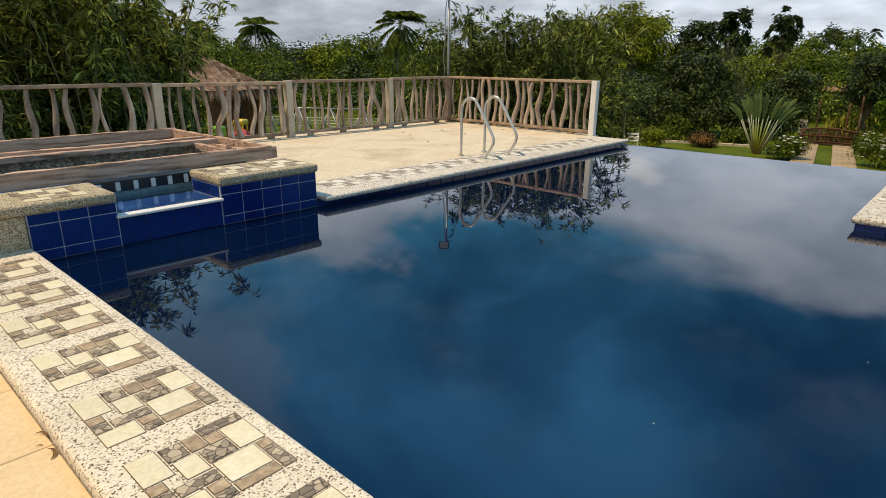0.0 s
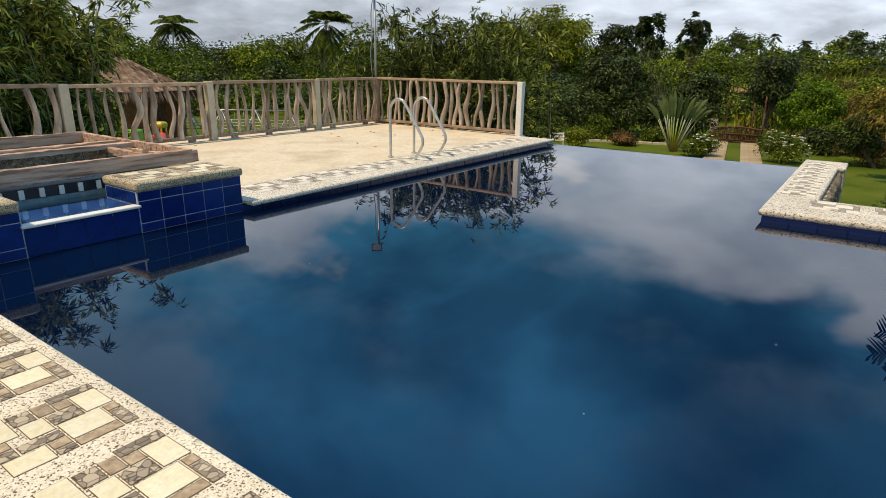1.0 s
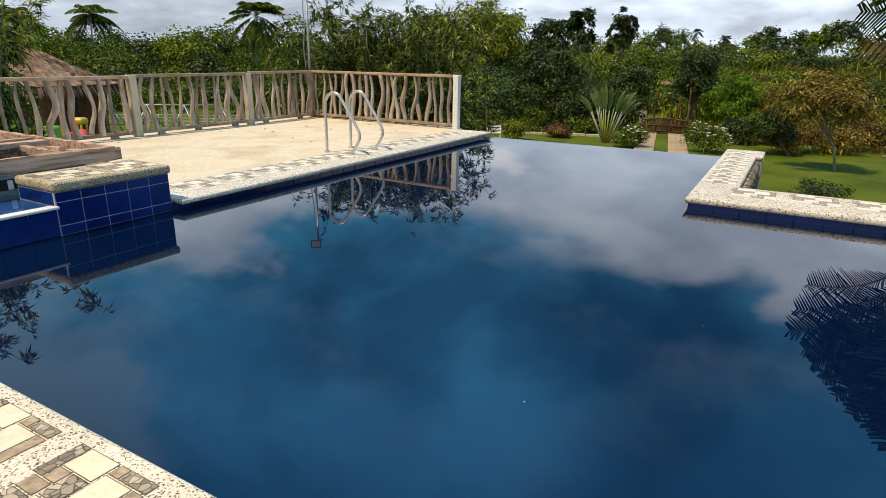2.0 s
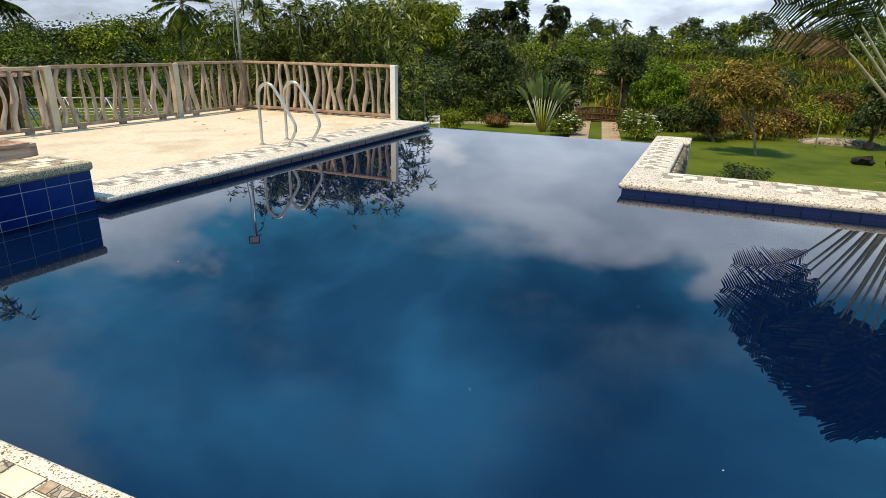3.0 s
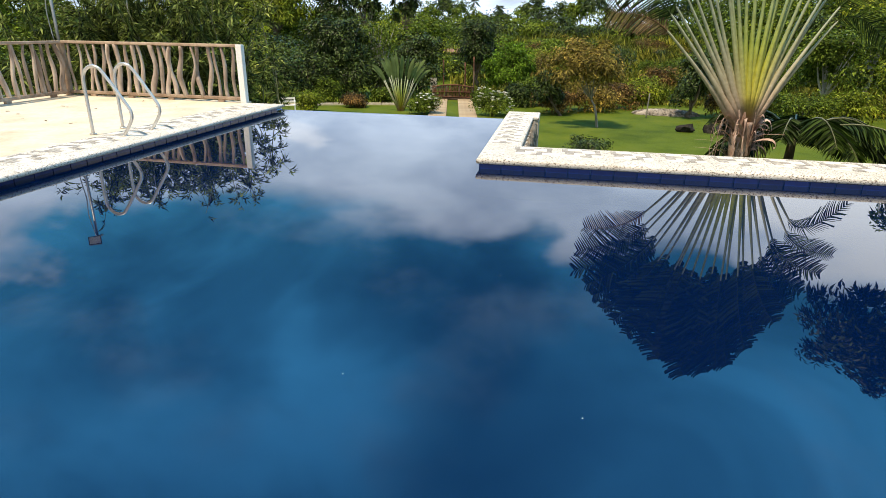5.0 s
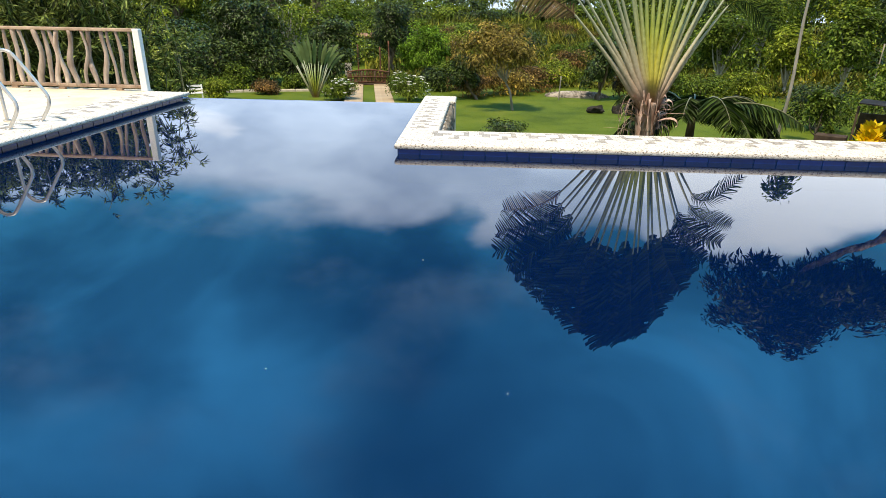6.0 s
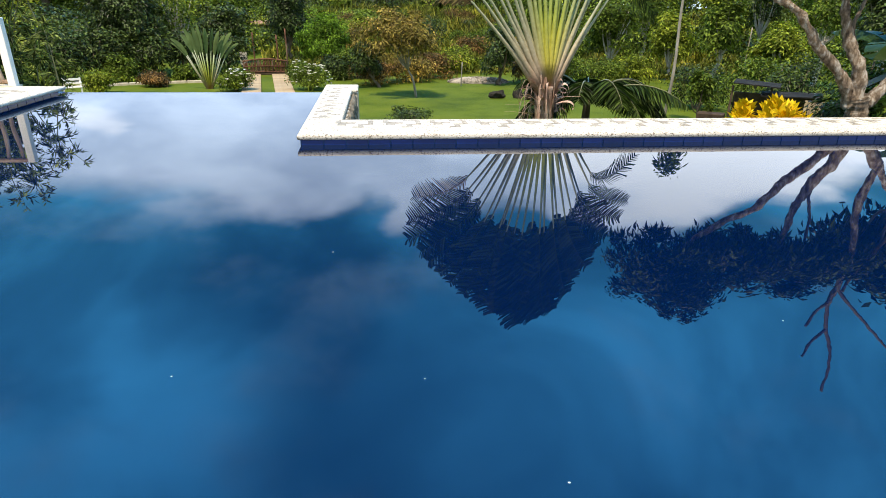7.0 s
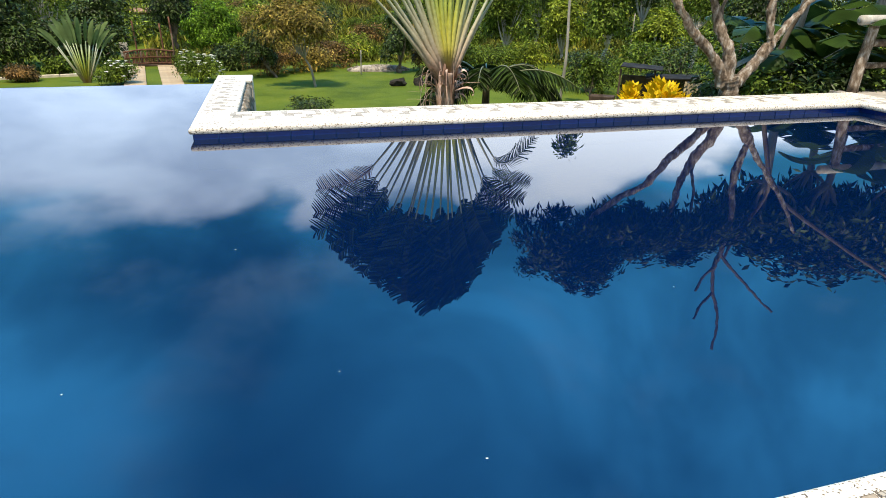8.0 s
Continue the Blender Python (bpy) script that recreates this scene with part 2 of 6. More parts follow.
M_POOL = surface("pool_floor_tile", (0.004, 0.045, 0.15), (0.008, 0.075, 0.22), 0.35, 14, 0.5, 0.1)
M_WATER = water_mat("pool_water", (0.0002, 0.0068, 0.035), 0.002, 0.3)
M_TROUGH = surface("pale_blue_trough_tile", (0.010, 0.045, 0.17), (0.028, 0.09, 0.26), 4, 30, 0.3, 0.08, 0.002)
M_TEALSTONE = surface("teal_stone_lining", (0.10, 0.20, 0.24), (0.26, 0.38, 0.38), 9, 50, 0.6, 0.3)
M_TUBWATER = water_mat("tub_water", (0.45, 0.72, 0.92), 0.05, 1.0, 1.33)
M_DECK = surface("worn_cream_concrete", (0.52, 0.42, 0.29), (0.70, 0.62, 0.48), 0.9, 16, 0.85, 0.35, 0.006, c3=(0.62, 0.50, 0.35))
M_TERRACE = surface("peach_floor_tile", (0.74, 0.53, 0.29), (0.82, 0.62, 0.37), 2.2, 40, 0.5, 0.1, 0.002, random="object", spread=0.06)
M_CONCRETE = surface("grey_concrete", (0.30, 0.28, 0.25), (0.45, 0.42, 0.37), 3, 40, 0.85, 0.4)
M_RUBBLE = surface("rubble_stone", (0.10, 0.085, 0.065), (0.26, 0.23, 0.18), 7, 50, 0.85, 0.5, 0.01, random="object", spread=0.35)
M_POST = surface("cream_painted_concrete", (0.44, 0.37, 0.27), (0.62, 0.55, 0.43), 4, 60, 0.7, 0.3)
M_WHITE = surface("white_paint", (0.74, 0.73, 0.69), (0.82, 0.81, 0.78), 5, 60, 0.5, 0.1)
M_BRANCH = surface("weathered_branch", (0.22, 0.155, 0.115), (0.60, 0.51, 0.42), 7, 50, 0.85, 0.6, 0.01, stretch=(1, 1, 0.25), random="object", spread=0.3)
M_TIMBER = surface("weathered_timber", (0.13, 0.070, 0.047), (0.55, 0.365, 0.27), 26, 170, 0.9, 1.0, 0.005, stretch=(1, 0.07, 1), random="object", spread=0.15, c3=(0.66, 0.50, 0.40))
M_RAIL = surface("grey_brown_rail_timber", (0.28, 0.19, 0.13), (0.50, 0.38, 0.28), 5, 45, 0.85, 0.5, 0.006, random="object", spread=0.2)
# black that stands for the shadow under the tub's front board
M_GAPSHADE = surface("edge_gap_shade", (0.012, 0.014, 0.02), (0.03, 0.034, 0.045), 5, 30, 0.3, 0.1)
M_CHROME = surface("polished_steel", (0.58, 0.56, 0.52), (0.66, 0.64, 0.60), 3, 40, 0.25, 0.02, 0.001, metal=0.55)
M_GRASS = surface("lawn_grass", (0.046, 0.076, 0.005), (0.085, 0.120, 0.008), 0.5, 30, 0.9, 0.8, 0.03, c3=(0.120, 0.145, 0.014))


# ---------------------------------------------------------------- builders
def mesh_from(name, verts, faces, smooth=False):
    me = bpy.data.meshes.new(name)
    me.from_pydata([tuple(v) for v in verts], [], [tuple(f) for f in faces])
    if smooth:
        me.shade_smooth()
    return me


def to_mesh(bm, name, smooth=False):
    me = bpy.data.meshes.new(name)
    bm.to_mesh(me)
    bm.free()
    if smooth:
        me.shade_smooth()
    return me


def thing(name, label, category, group="", kind="", at=(0, 0, 0)):
    ob = new(name)
    ob.location = at
    ob.empty_display_size = 0.1
    return tagged(ob, label, category, group, kind)


def part(name, data, material, parent=None, label="", m=None):
    """Links a bmesh or a mesh as one object, under a thing if one is given."""
    if isinstance(data, bmesh.types.BMesh):
        data = to_mesh(data, name)
    ob = new(name, data)
    if material and not data.materials:
        data.materials.append(material)
    if parent is not None:
        ob.parent = parent
    if m is not None:
        ob.matrix_basis = m
    return tagged(ob, label)


def add_box(bm, x0, x1, y0, y1, z0, z1, bevel=0.0, seg=1):
    r = bmesh.ops.create_cube(bm, size=1.0)
    for v in r["verts"]:
        v.co = Vector(((x0 + x1) / 2 + v.co.x * (x1 - x0), (y0 + y1) / 2 + v.co.y * (y1 - y0), (z0 + z1) / 2 + v.co.z * (z1 - z0)))
    if bevel:
        edges = list({e for v in r["verts"] for e in v.link_edges})
        bmesh.ops.bevel(bm, geom=edges, offset=bevel, segments=seg, affect="EDGES", profile=0.5)
    return bm


def box(x0, x1, y0, y1, z0, z1, bevel=0.0, seg=1):
    return add_box(bmesh.new(), x0, x1, y0, y1, z0, z1, bevel, seg)


def prism(poly, z0, z1, bevel=0.0, seg=1):
    """An upright prism over a plan given as corner points."""
    bm = bmesh.new()
    lo = [bm.verts.new((x, y, z0)) for x, y in poly]
    hi = [bm.verts.new((x, y, z1)) for x, y in poly]
    n = len(poly)
    bm.faces.new(hi)
    bm.faces.new(list(reversed(lo)))
    for i in range(n):
        bm.faces.new((lo[i], lo[(i + 1) % n], hi[(i + 1) % n], hi[i]))
    bmesh.ops.recalc_face_normals(bm, faces=bm.faces)
    if bevel:
        edges = [e for e in bm.edges if all(abs(v.co.z - z1) < 1e-6 for v in e.verts) or all(abs(v.co.z - z0) < 1e-6 for v in e.verts)]
        bmesh.ops.bevel(bm, geom=edges, offset=bevel, segments=seg, affect="EDGES", profile=0.5)
    return bm


def tube_data(pts, radii, sides=8, verts=None, faces=None, cap=True):
    """Sweeps a round section along a line of points; adds to the lists."""
    verts = [] if verts is None else verts
    faces = [] if faces is None else faces
    pts = [Vector(p) for p in pts]
    base = len(verts)
    ref = None
    for i, p in enumerate(pts):
        d = (pts[min(i + 1, len(pts) - 1)] - pts[max(i - 1, 0)]).normalized()
        if ref is None:
            ref = d.orthogonal().normalized()
        ref = (ref - d * ref.dot(d)).normalized()
        side = d.cross(ref)
        r = radii[i] if hasattr(radii, "__len__") else radii
        for k in range(sides):
            a = 2 * math.pi * k / sides
            verts.append(p + (ref * math.cos(a) + side * math.sin(a)) * r)
    for i in range(len(pts) - 1):
        for k in range(sides):
            a, b = base + i * sides + k, base + i * sides + (k + 1) % sides
            faces.append((a, b, b + sides, a + sides))
    if cap:
        faces.append(tuple(base + k for k in reversed(range(sides))))
        faces.append(tuple(base + (len(pts) - 1) * sides + k for k in range(sides)))
    return verts, faces


def tube(name, pts, radii, sides=8):
    v, f = tube_data(pts, radii, sides)
    return mesh_from(name, v, f, True)


def arc_points(pts, steps=6):
    """Smooth curve through points (Catmull-Rom)."""
    p = [Vector(q) for q in pts]
    p = [p[0] * 2 - p[1]] + p + [p[-1] * 2 - p[-2]]
    out = []
    for i in range(1, len(p) - 2):
        for k in range(steps):
            t = k / steps
            a, b, c, d = p[i - 1], p[i], p[i + 1], p[i + 2]
            out.append(0.5 * ((2 * b) + (c - a) * t + (2 * a - 5 * b + 4 * c - d) * t * t + (3 * b - a - 3 * c + d) * t ** 3))
    out.append(p[-2])
    return out


# ---------------------------------------------------------------- the pool
XL, XR, YN, YC, YF, XS = -5.28, 8.20, 1.00, 6.72, 10.79, -0.82
ZT, ZB = 0.113, 0.057            # top and underside of the coping over the water
LAWN = -3.0

pool_plan = [(XL, YN), (XR, YN), (XR, YC), (XS, YC), (XS, YF), (XL, YF)]


def make_pool():
    pool = thing("pool_basin", "dark blue tiled swimming pool basin full of still water", "swimming pool", kind="structure")
    t = 0.25
    bm = prism([(XL - t, YN - t), (XR + t, YN - t), (XR + t, YC + t), (XS + t, YC + t), (XS + t, YF + t * 1.1), (XL - t, YF + t * 1.1)], -1.75, -1.5)
    part("pool_floor", bm, M_POOL, pool)
    for name, b in (
        ("pool_wall", box(XL - t, XL, YN - t, YF + t, -1.5, 0.0)),
        ("pool_wall", box(XL, XR, YN - t, YN, -1.5, ZB - 0.003)),
        ("pool_wall", box(XR, XR + t, YN - t, YC + t, -1.5, ZB - 0.003)),
        ("pool_wall", box(XS + t, XR, YC, YC + t, -1.5, ZB - 0.003)),
        ("pool_wall", box(XS, XS + t, YC, YF + t, -1.5, ZB - 0.003)),
    ):
        part(name, b, M_POOL, pool)
    # the weir over which the water runs at the far side
    part("infinity_edge", box(XL, XS, YF, YF + 0.2, -1.5, -0.006, 0.012), M_BLUE, pool, "wet dark blue tiled overflow edge")
    part("pool_wall", box(XL - 0.25, XS + 0.25, YF + 0.2, YF + 0.3, -1.6, -0.3), M_CONCRETE, pool)


make_pool()


def make_water():
    verts = [(x, y, 0.0) for x, y in [(XL, YN), (XR, YN), (XR, YC), (XS, YC), (XS, YF + 0.03), (XL, YF + 0.03)]]
    me = mesh_from("water", verts, [(0, 1, 2, 3), (0, 3, 4, 5)])
    ob = tagged(part("water", me, M_WATER), "still deep blue pool water mirroring sky and trees", "water", kind="structure")
    ob.visible_shadow = False


make_water()

# mosaic panel: (u0, u1, v0, v1, kind) inside a panel 0.46 x 0.45 m
PANEL = [
    (0.02, 0.205, 0.0, 0.11, "c"), (0.14, 0.265, 0.125, 0.215, "c"), (0.245, 0.39, 0.225, 0.39, "c"),
    (0.068, 0.235, 0.342, 0.45, "c"), (0.35, 0.46, 0.0, 0.145, "c"),
    (0.03, 0.132, 0.205, 0.268, "s"), (0.068, 0.135, 0.274, 0.336, "s"), (0.212, 0.27, 0.0, 0.062, "s"),
    (0.345, 0.405, 0.152, 0.218, "s"), (0.397, 0.452, 0.225, 0.39, "s"), (0.245, 0.30, 0.397, 0.45, "s"),
    (0.03, 0.132, 0.118, 0.198, "p"), (0.0, 0.061, 0.274, 0.45, "p"), (0.142, 0.238, 0.222, 0.336, "p"),
    (0.276, 0.343, 0.0, 0.062, "p"), (0.276, 0.338, 0.07, 0.218, "p"), (0.306, 0.45, 0.397, 0.45, "p"), (0.411, 0.455, 0.152, 0.218, "p"),
]
TILE_MATS = {"c": ("cream_tile", M_CREAM), "s": ("stone_tile", M_STONE), "p": ("pebble_tile", M_PEBBLE)}
# washed-out copies for the far panels: overexposure is put into their colours
M_CREAM_PALE = surface("overexposed_cream_tile", (0.74, 0.68, 0.56), (0.82, 0.77, 0.66), 6, 40, 0.5, 0.1, 0.002, random="object", spread=0.06)
M_STONE_PALE = surface("overexposed_stone_tile", (0.25, 0.225, 0.19), (0.46, 0.42, 0.35), 20, 80, 0.7, 0.25, 0.003, random="object", spread=0.25)
M_PEBBLE_PALE = surface("overexposed_pebble_tile", (0.20, 0.18, 0.15), (0.56, 0.51, 0.43), 34, 90, 0.7, 0.4, 0.004, random="object", spread=0.15)
PALE_MATS = {"c": ("cream_tile", M_CREAM_PALE), "s": ("stone_tile", M_STONE_PALE), "p": ("pebble_tile", M_PEBBLE_PALE)}
M_JOINT = surface("dark_joint", (0.10, 0.078, 0.055), (0.19, 0.15, 0.11), 20, 80, 0.8)
_panel_meshes = {}


def lay_panels(parent, starts, z, turn=0.0, size=1.0, pale=False):
    """Sets mosaic panels into a coping; starts are the panels' corners. The pieces share their meshes."""
    mats = PALE_MATS if pale else TILE_MATS
    if pale not in _panel_meshes:
        _panel_meshes[pale] = []
        for u0, u1, v0, v1, k in PANEL:
            g = 0.0026
            bm = box(u0 + g, u1 - g, v0 + g, v1 - g, 0.0, 0.0035, 0.0015)
            # the joint round the piece; lost in painted-in overexposure on pale cream pieces
            e = 0.001
            bed = bm.faces.new([bm.verts.new(c) for c in ((u0 - e, v0 - e, 0.001), (u1 + e, v0 - e, 0.001), (u1 + e, v1 + e, 0.001), (u0 - e, v1 + e, 0.001))])
            bed.material_index = 1
            me = to_mesh(bm, mats[k][0])
            me.materials.append(mats[k][1])
            me.materials.append(M_CREAM_PALE if pale and k == "c" else M_JOINT)
            _panel_meshes[pale].append((mats[k][0], me))
    for x, y in starts:
        m = pose(x, y, z, 0, 0, turn) @ Matrix.Diagonal((size, size, 1, 1))
        for name, me in _panel_meshes[pale]:
            part(name, me, None, parent, m=m)


def coping(label, poly, z0, z1, mat=None, bevel=0.026):
    top = thing("coping", label, "pool coping", "pool copings", kind="structure")
    part("slab", prism(poly, z0, z1, bevel, 3), mat or M_WASH, top)
    return top


near_cop = coping("cream pebble-wash coping with inset stone mosaic panels beside the terrace",
                  [(-5.62, 0.40), (9.0, 0.40), (9.0, 1.03), (-5.62, 1.03)], ZB - 0.06, ZT)
lay_panels(near_cop, [(-2.70 + 0.585 * k, 0.505) for k in range(-4, 19)], ZT)
long_cop = coping("white pebble-wash coping with mosaic panels along the lawn side",
                  [(-0.86, 6.685), (8.13, 6.685), (8.13, 7.60), (-0.40, 7.60), (-0.375, 10.42), (-0.28, 10.42), (-0.28, 11.05), (-0.86, 11.05)], ZB, ZT + 0.012, M_WASH_PALE)
lay_panels(long_cop, [(-0.47 + 0.582 * k, 7.06) for k in range(0, 14)], ZT + 0.012, pale=True)
lay_panels(long_cop, [(-0.455, 7.72 + 0.45 * k) for k in range(0, 7)], ZT + 0.012, 90, 0.74, True)
right_cop = coping("pebble-wash coping with mosaic panels beside the log fence",
                   [(8.134, 1.034), (8.95, 1.034), (8.95, 7.60), (8.134, 7.60)], ZB, ZT + 0.012, M_WASH_PALE)
lay_panels(right_cop, [(8.80, 1.3 + 0.585 * k) for k in range(0, 10)], ZT + 0.012, 90, pale=True)
deck_cop = coping("worn pebble-wash coping with mosaic panels along the sun deck",
                  [(-5.98, 3.70), (-5.16, 3.70), (-5.16, 10.86), (-5.98, 10.86)], ZB, ZT, M_WASH_PALE)
lay_panels(deck_cop, [(-5.46, 4.02 + 0.585 * k) for k in range(0, 11)], ZT, 90, pale=True)


def tile_band(parent, p0, p1, z0, z1, width=0.25, proud=0.006, height=None, gap=0.006):
    """A row or field of glazed tiles on a wall that runs from p0 to p1; the wall's face is on the right-hand side."""
    d = Vector((p1[0] - p0[0], p1[1] - p0[1], 0))
    length = d.length
    d.normalize()
    n = max(1, round(length / width))
    rows = 1 if height is None else max(1, round((z1 - z0) / height))
    w, h = length / n, (z1 - z0) / rows
    bm = box(gap / 2, w - gap / 2, -0.008, proud, gap / 2, h - gap / 2, 0.002)
    me = to_mesh(bm, "tile")
    me.materials.append(M_BLUE)
    ang = math.degrees(math.atan2(d.y, d.x))
    for r in range(rows):
        for i in range(n):
            part("tile", me, None, parent, m=pose(p0[0] + d.x * w * i, p0[1] + d.y * w * i, z0 + r * h, 0, 0, ang) @ Matrix.Diagonal((1, -1, 1, 1)))


# ---------------------------------------------------------------- sun deck
def make_deck():
    deck = thing("sun_deck", "worn cream concrete sun deck beside the pool", "deck", kind="structure")
    part("slab", box(-10.4, -5.984, 3.70, 11.15, 0.02, ZT - 0.006, 0.012, 2), M_DECK, deck)
    part("slab", box(-10.4, -8.9, -4.0, 3.696, 0.02, ZT - 0.008), M_DECK, deck)
    part("foundation", box(-10.35, -5.535, 3.70, 11.1, -2.6, 0.018), M_CONCRETE, deck)
    part("foundation", box(-10.35, -8.9, -4.0, 3.69, -2.6, 0.018), M_CONCRETE, deck)


make_deck()


def make_terrace():
    """The tiled floor on the camera's side."""
    ter = thing("terrace", "peach-coloured tiled terrace floor beside the pool", "terrace", kind="structure")
    part("bed", box(-9.0, 14.0, -9.0, 0.396, -2.6, 0.045), M_CONCRETE, ter)
    me = to_mesh(box(0.003, 0.597, 0.003, 0.597, -0.006, 0.008, 0.003), "floor_tile")
    me.materials.append(M_TERRACE)
    for i in range(-9, 15):
        for j in range(8):
            part("floor_tile", me, None, ter, m=pose(i * 0.6 - 0.12, 0.396 - 0.6 * (j + 1), 0.045))


# ---------------------------------------------------------------- hot tub
def make_tub():
    tub = thing("hot_tub", "raised hot tub with blue tiled walls and a spill-over gap", "hot tub", kind="structure")
    x0, x1 = -5.85, XL
    for y0, y1, lab in ((0.40, 1.66, "wall"), (2.575, 3.66, "wall")):
        part("wall", box(x0, x1, max(y0, 1.02), y1, -1.4, 0.375), M_GROUT, tub)
    part("wall", box(-5.85, XL - 0.005, 0.30, 1.016, -0.6, 0.375, 0.01), M_WASH_OLD, tub)
    part("wall", box(x0, x1 - 0.002, 1.66, 2.575, -1.4, 0.205), M_TROUGH, tub)
    part("wall", box(x1 - 0.07, x1 - 0.001, 1.66, 2.575, 0.205, 0.236), M_GROUT, tub)
    part("sill", box(x1 - 0.07, x1 + 0.035, 1.645, 2.59, 0.237, 0.262, 0.008, 2), M_WHITE, tub, "white stone spill-over sill")
    part("wall", box(-8.9, -8.35, -1.6, 3.66, -0.6, 0.44), M_RUBBLE, tub)
    part("wall", box(-8.35, -5.85, 3.40, 3.66, -0.6, 0.40), M_RUBBLE, tub)
    part("wall", box(-8.35, -5.85, -1.9, -1.6, -0.6, 0.44), M_RUBBLE, tub)
    part("wall", box(-5.85, -5.55, -1.6, 0.30, -0.6, 0.375), M_WASH_OLD, tub)
    part("tub_floor", box(-8.4, -5.8, -1.7, 3.45, -0.6, -0.4), M_POOL, tub)
    me = mesh_from("water", [(-8.35, -1.6, 0.258), (-5.86, -1.6, 0.258), (-5.86, 1.66, 0.258), (-5.352, 1.66, 0.258), (-5.352, 2.57, 0.258), (-5.86, 2.57, 0.258), (-5.86, 3.4, 0.258), (-8.35, 3.4, 0.258)], [(0, 1, 2, 5, 6, 7), (2, 3, 4, 5)])
    ob = part("tub_water", me, M_TUBWATER, tub)
    ob.visible_shadow = False
    for y0, y1 in ((0.30, 1.665), (2.565, 3.685)):
        part("cap", box(x0 - 0.03, x1 + 0.03, y0, y1, 0.377, 0.462, 0.028, 3), M_WASH_OLD, tub, "weathered pebble-wash cap with mosaic")
    lay_panels(tub, [(-5.34, y) for y in (0.42, 1.03)], 0.462, 90)
    lay_panels(tub, [(-5.34, y) for y in (2.62, 3.17)], 0.462, 90)
    for z0, z1 in ((0.0, 0.085), (0.085, 0.29), (0.29, 0.375)):
        tile_band(tub, (x1, 1.022), (x1, 1.655), z0, z1, 0.215, gap=0.008)
        tile_band(tub, (x1, 2.58), (x1, 3.66), z0, z1, 0.22, gap=0.008)
    # inner wall of the spill trough, with white edge tiles; a black strip paints the shaded gap between them
    part("wall", box(-6.22, -6.06, -1.6, 3.40, -0.4, 0.30), M_TEALSTONE, tub)
    part("gap_shade_strip", box(-6.20, -6.066, -1.6, 3.40, 0.302, 0.40), M_GAPSHADE, tub)
    me = to_mesh(box(-0.004, 0.012, 0, 0.045, 0, 0.085, 0.004), "edge_tile")
    me.materials.append(M_WHITE)
    for i in range(20):
        part("edge_tile", me, None, tub, m=pose(-6.062, 3.25 - 0.165 * i, 0.305))
    tile_band(tub, (x1, 1.66), (x1, 2.575), 0.0, 0.234, 0.23, height=0.234)
    tile_band(tub, (x0 + 0.02, 2.572), (x1 - 0.02, 2.572), 0.262, 0.375, 0.14)


make_tub()


def make_tub_frame():
    """Weathered boards laid on the tub's rim."""
    fr = thing("timber_frame", "weathered brown timber board frame round the hot tub", "timber frame")
    fr.location = (-7.3, 1.0, 0.44)
    inv = Matrix.Translation((7.3, -1.0, -0.44))
    rs = np.random.default_rng(5)
    for x0, x1, y0, y1, z0, z1 in ((-6.10, -6.04, -1.75, 3.62, 0.442, 0.585), (-8.66, -8.60, -1.75, 3.68, 0.442, 0.575), (-8.60, -6.04, 3.62, 3.68, 0.442, 0.57),
                                   (-7.36, -7.24, -1.75, 3.60, 0.50, 0.555), (-7.66, -7.57, -1.75, 3.60, 0.50, 0.56), (-7.24, -6.10, 3.28, 3.36, 0.47, 0.53)):
        part("board", rough_board(rs, x0, x1, y0, y1, z0, z1, inv), M_TIMBER, fr)
    for x in (-6.35, -6.7):
        part("nailed_cleat", rough_board(rs, x, x + 0.22, 3.30, 3.36, 0.53, 0.565, inv), M_TIMBER, fr)
    b = box(-7.57, -7.36, -1.6, 3.40, 0.10, 0.498)
    b.transform(inv)
    part("pebble_wall", b, M_PEBBLE, fr, "pebble-faced inner ledge")


def rough_board(rs, x0, x1, y0, y1, z0, z1, m):
    """A sawn board with worn, uneven edges."""
    along_y = (y1 - y0) > (x1 - x0)
    n = max(4, int(max(x1 - x0, y1 - y0) / 0.09))
    verts, faces = [], []
    for i in range(n + 1):
        t = i / n
        drift = 0.004 * math.sin(5 * t + x0 * 9)
        for u, w in ((0.03, 0), (0.97, 0), (1, 0.04), (1, 0.95), (0.94, 1), (0.06, 1), (0, 0.95), (0, 0.04)):
            j = rs.normal(size=2) * 0.0028
            chip = 0.012 * rs.random() if rs.random() < 0.08 and w > 0.5 else 0.0
            a = (x0 + (x1 - x0) * u if along_y else y0 + (y1 - y0) * u) + j[0]
            z = z0 + (z1 - z0) * w + j[1] + drift - chip
            b = (y0 + (y1 - y0) * t) if along_y else (x0 + (x1 - x0) * t)
            verts.append(m @ Vector((a, b, z) if along_y else (b, a, z)))
    for i in range(n):
        for k in range(8):
            a, b = 8 * i + k, 8 * i + (k + 1) % 8
            faces.append((a, b, b + 8, a + 8))
    faces += [tuple(range(8)), tuple(8 * n + k for k in range(8))]
    bm = bmesh.new()
    bm.from_mesh(mesh_from("board", verts, faces))
    bmesh.ops.recalc_face_normals(bm, faces=bm.faces)
    return bm


make_tub_frame()

# tiles under the copings
band = thing("tile_band", "row of dark blue glazed tiles at the waterline", "tiles", "waterline tiles", kind="structure")
tile_band(band, (XL, 3.66), (XL, 10.79), -0.06, ZB + 0.004, 0.25, gap=0.012)
band2 = thing("tile_band", "row of dark blue glazed tiles at the waterline", "tiles", "waterline tiles", kind="structure")
tile_band(band2, (XR, YC), (XS, YC), -0.06, ZB + 0.004, 0.25, gap=0.012)
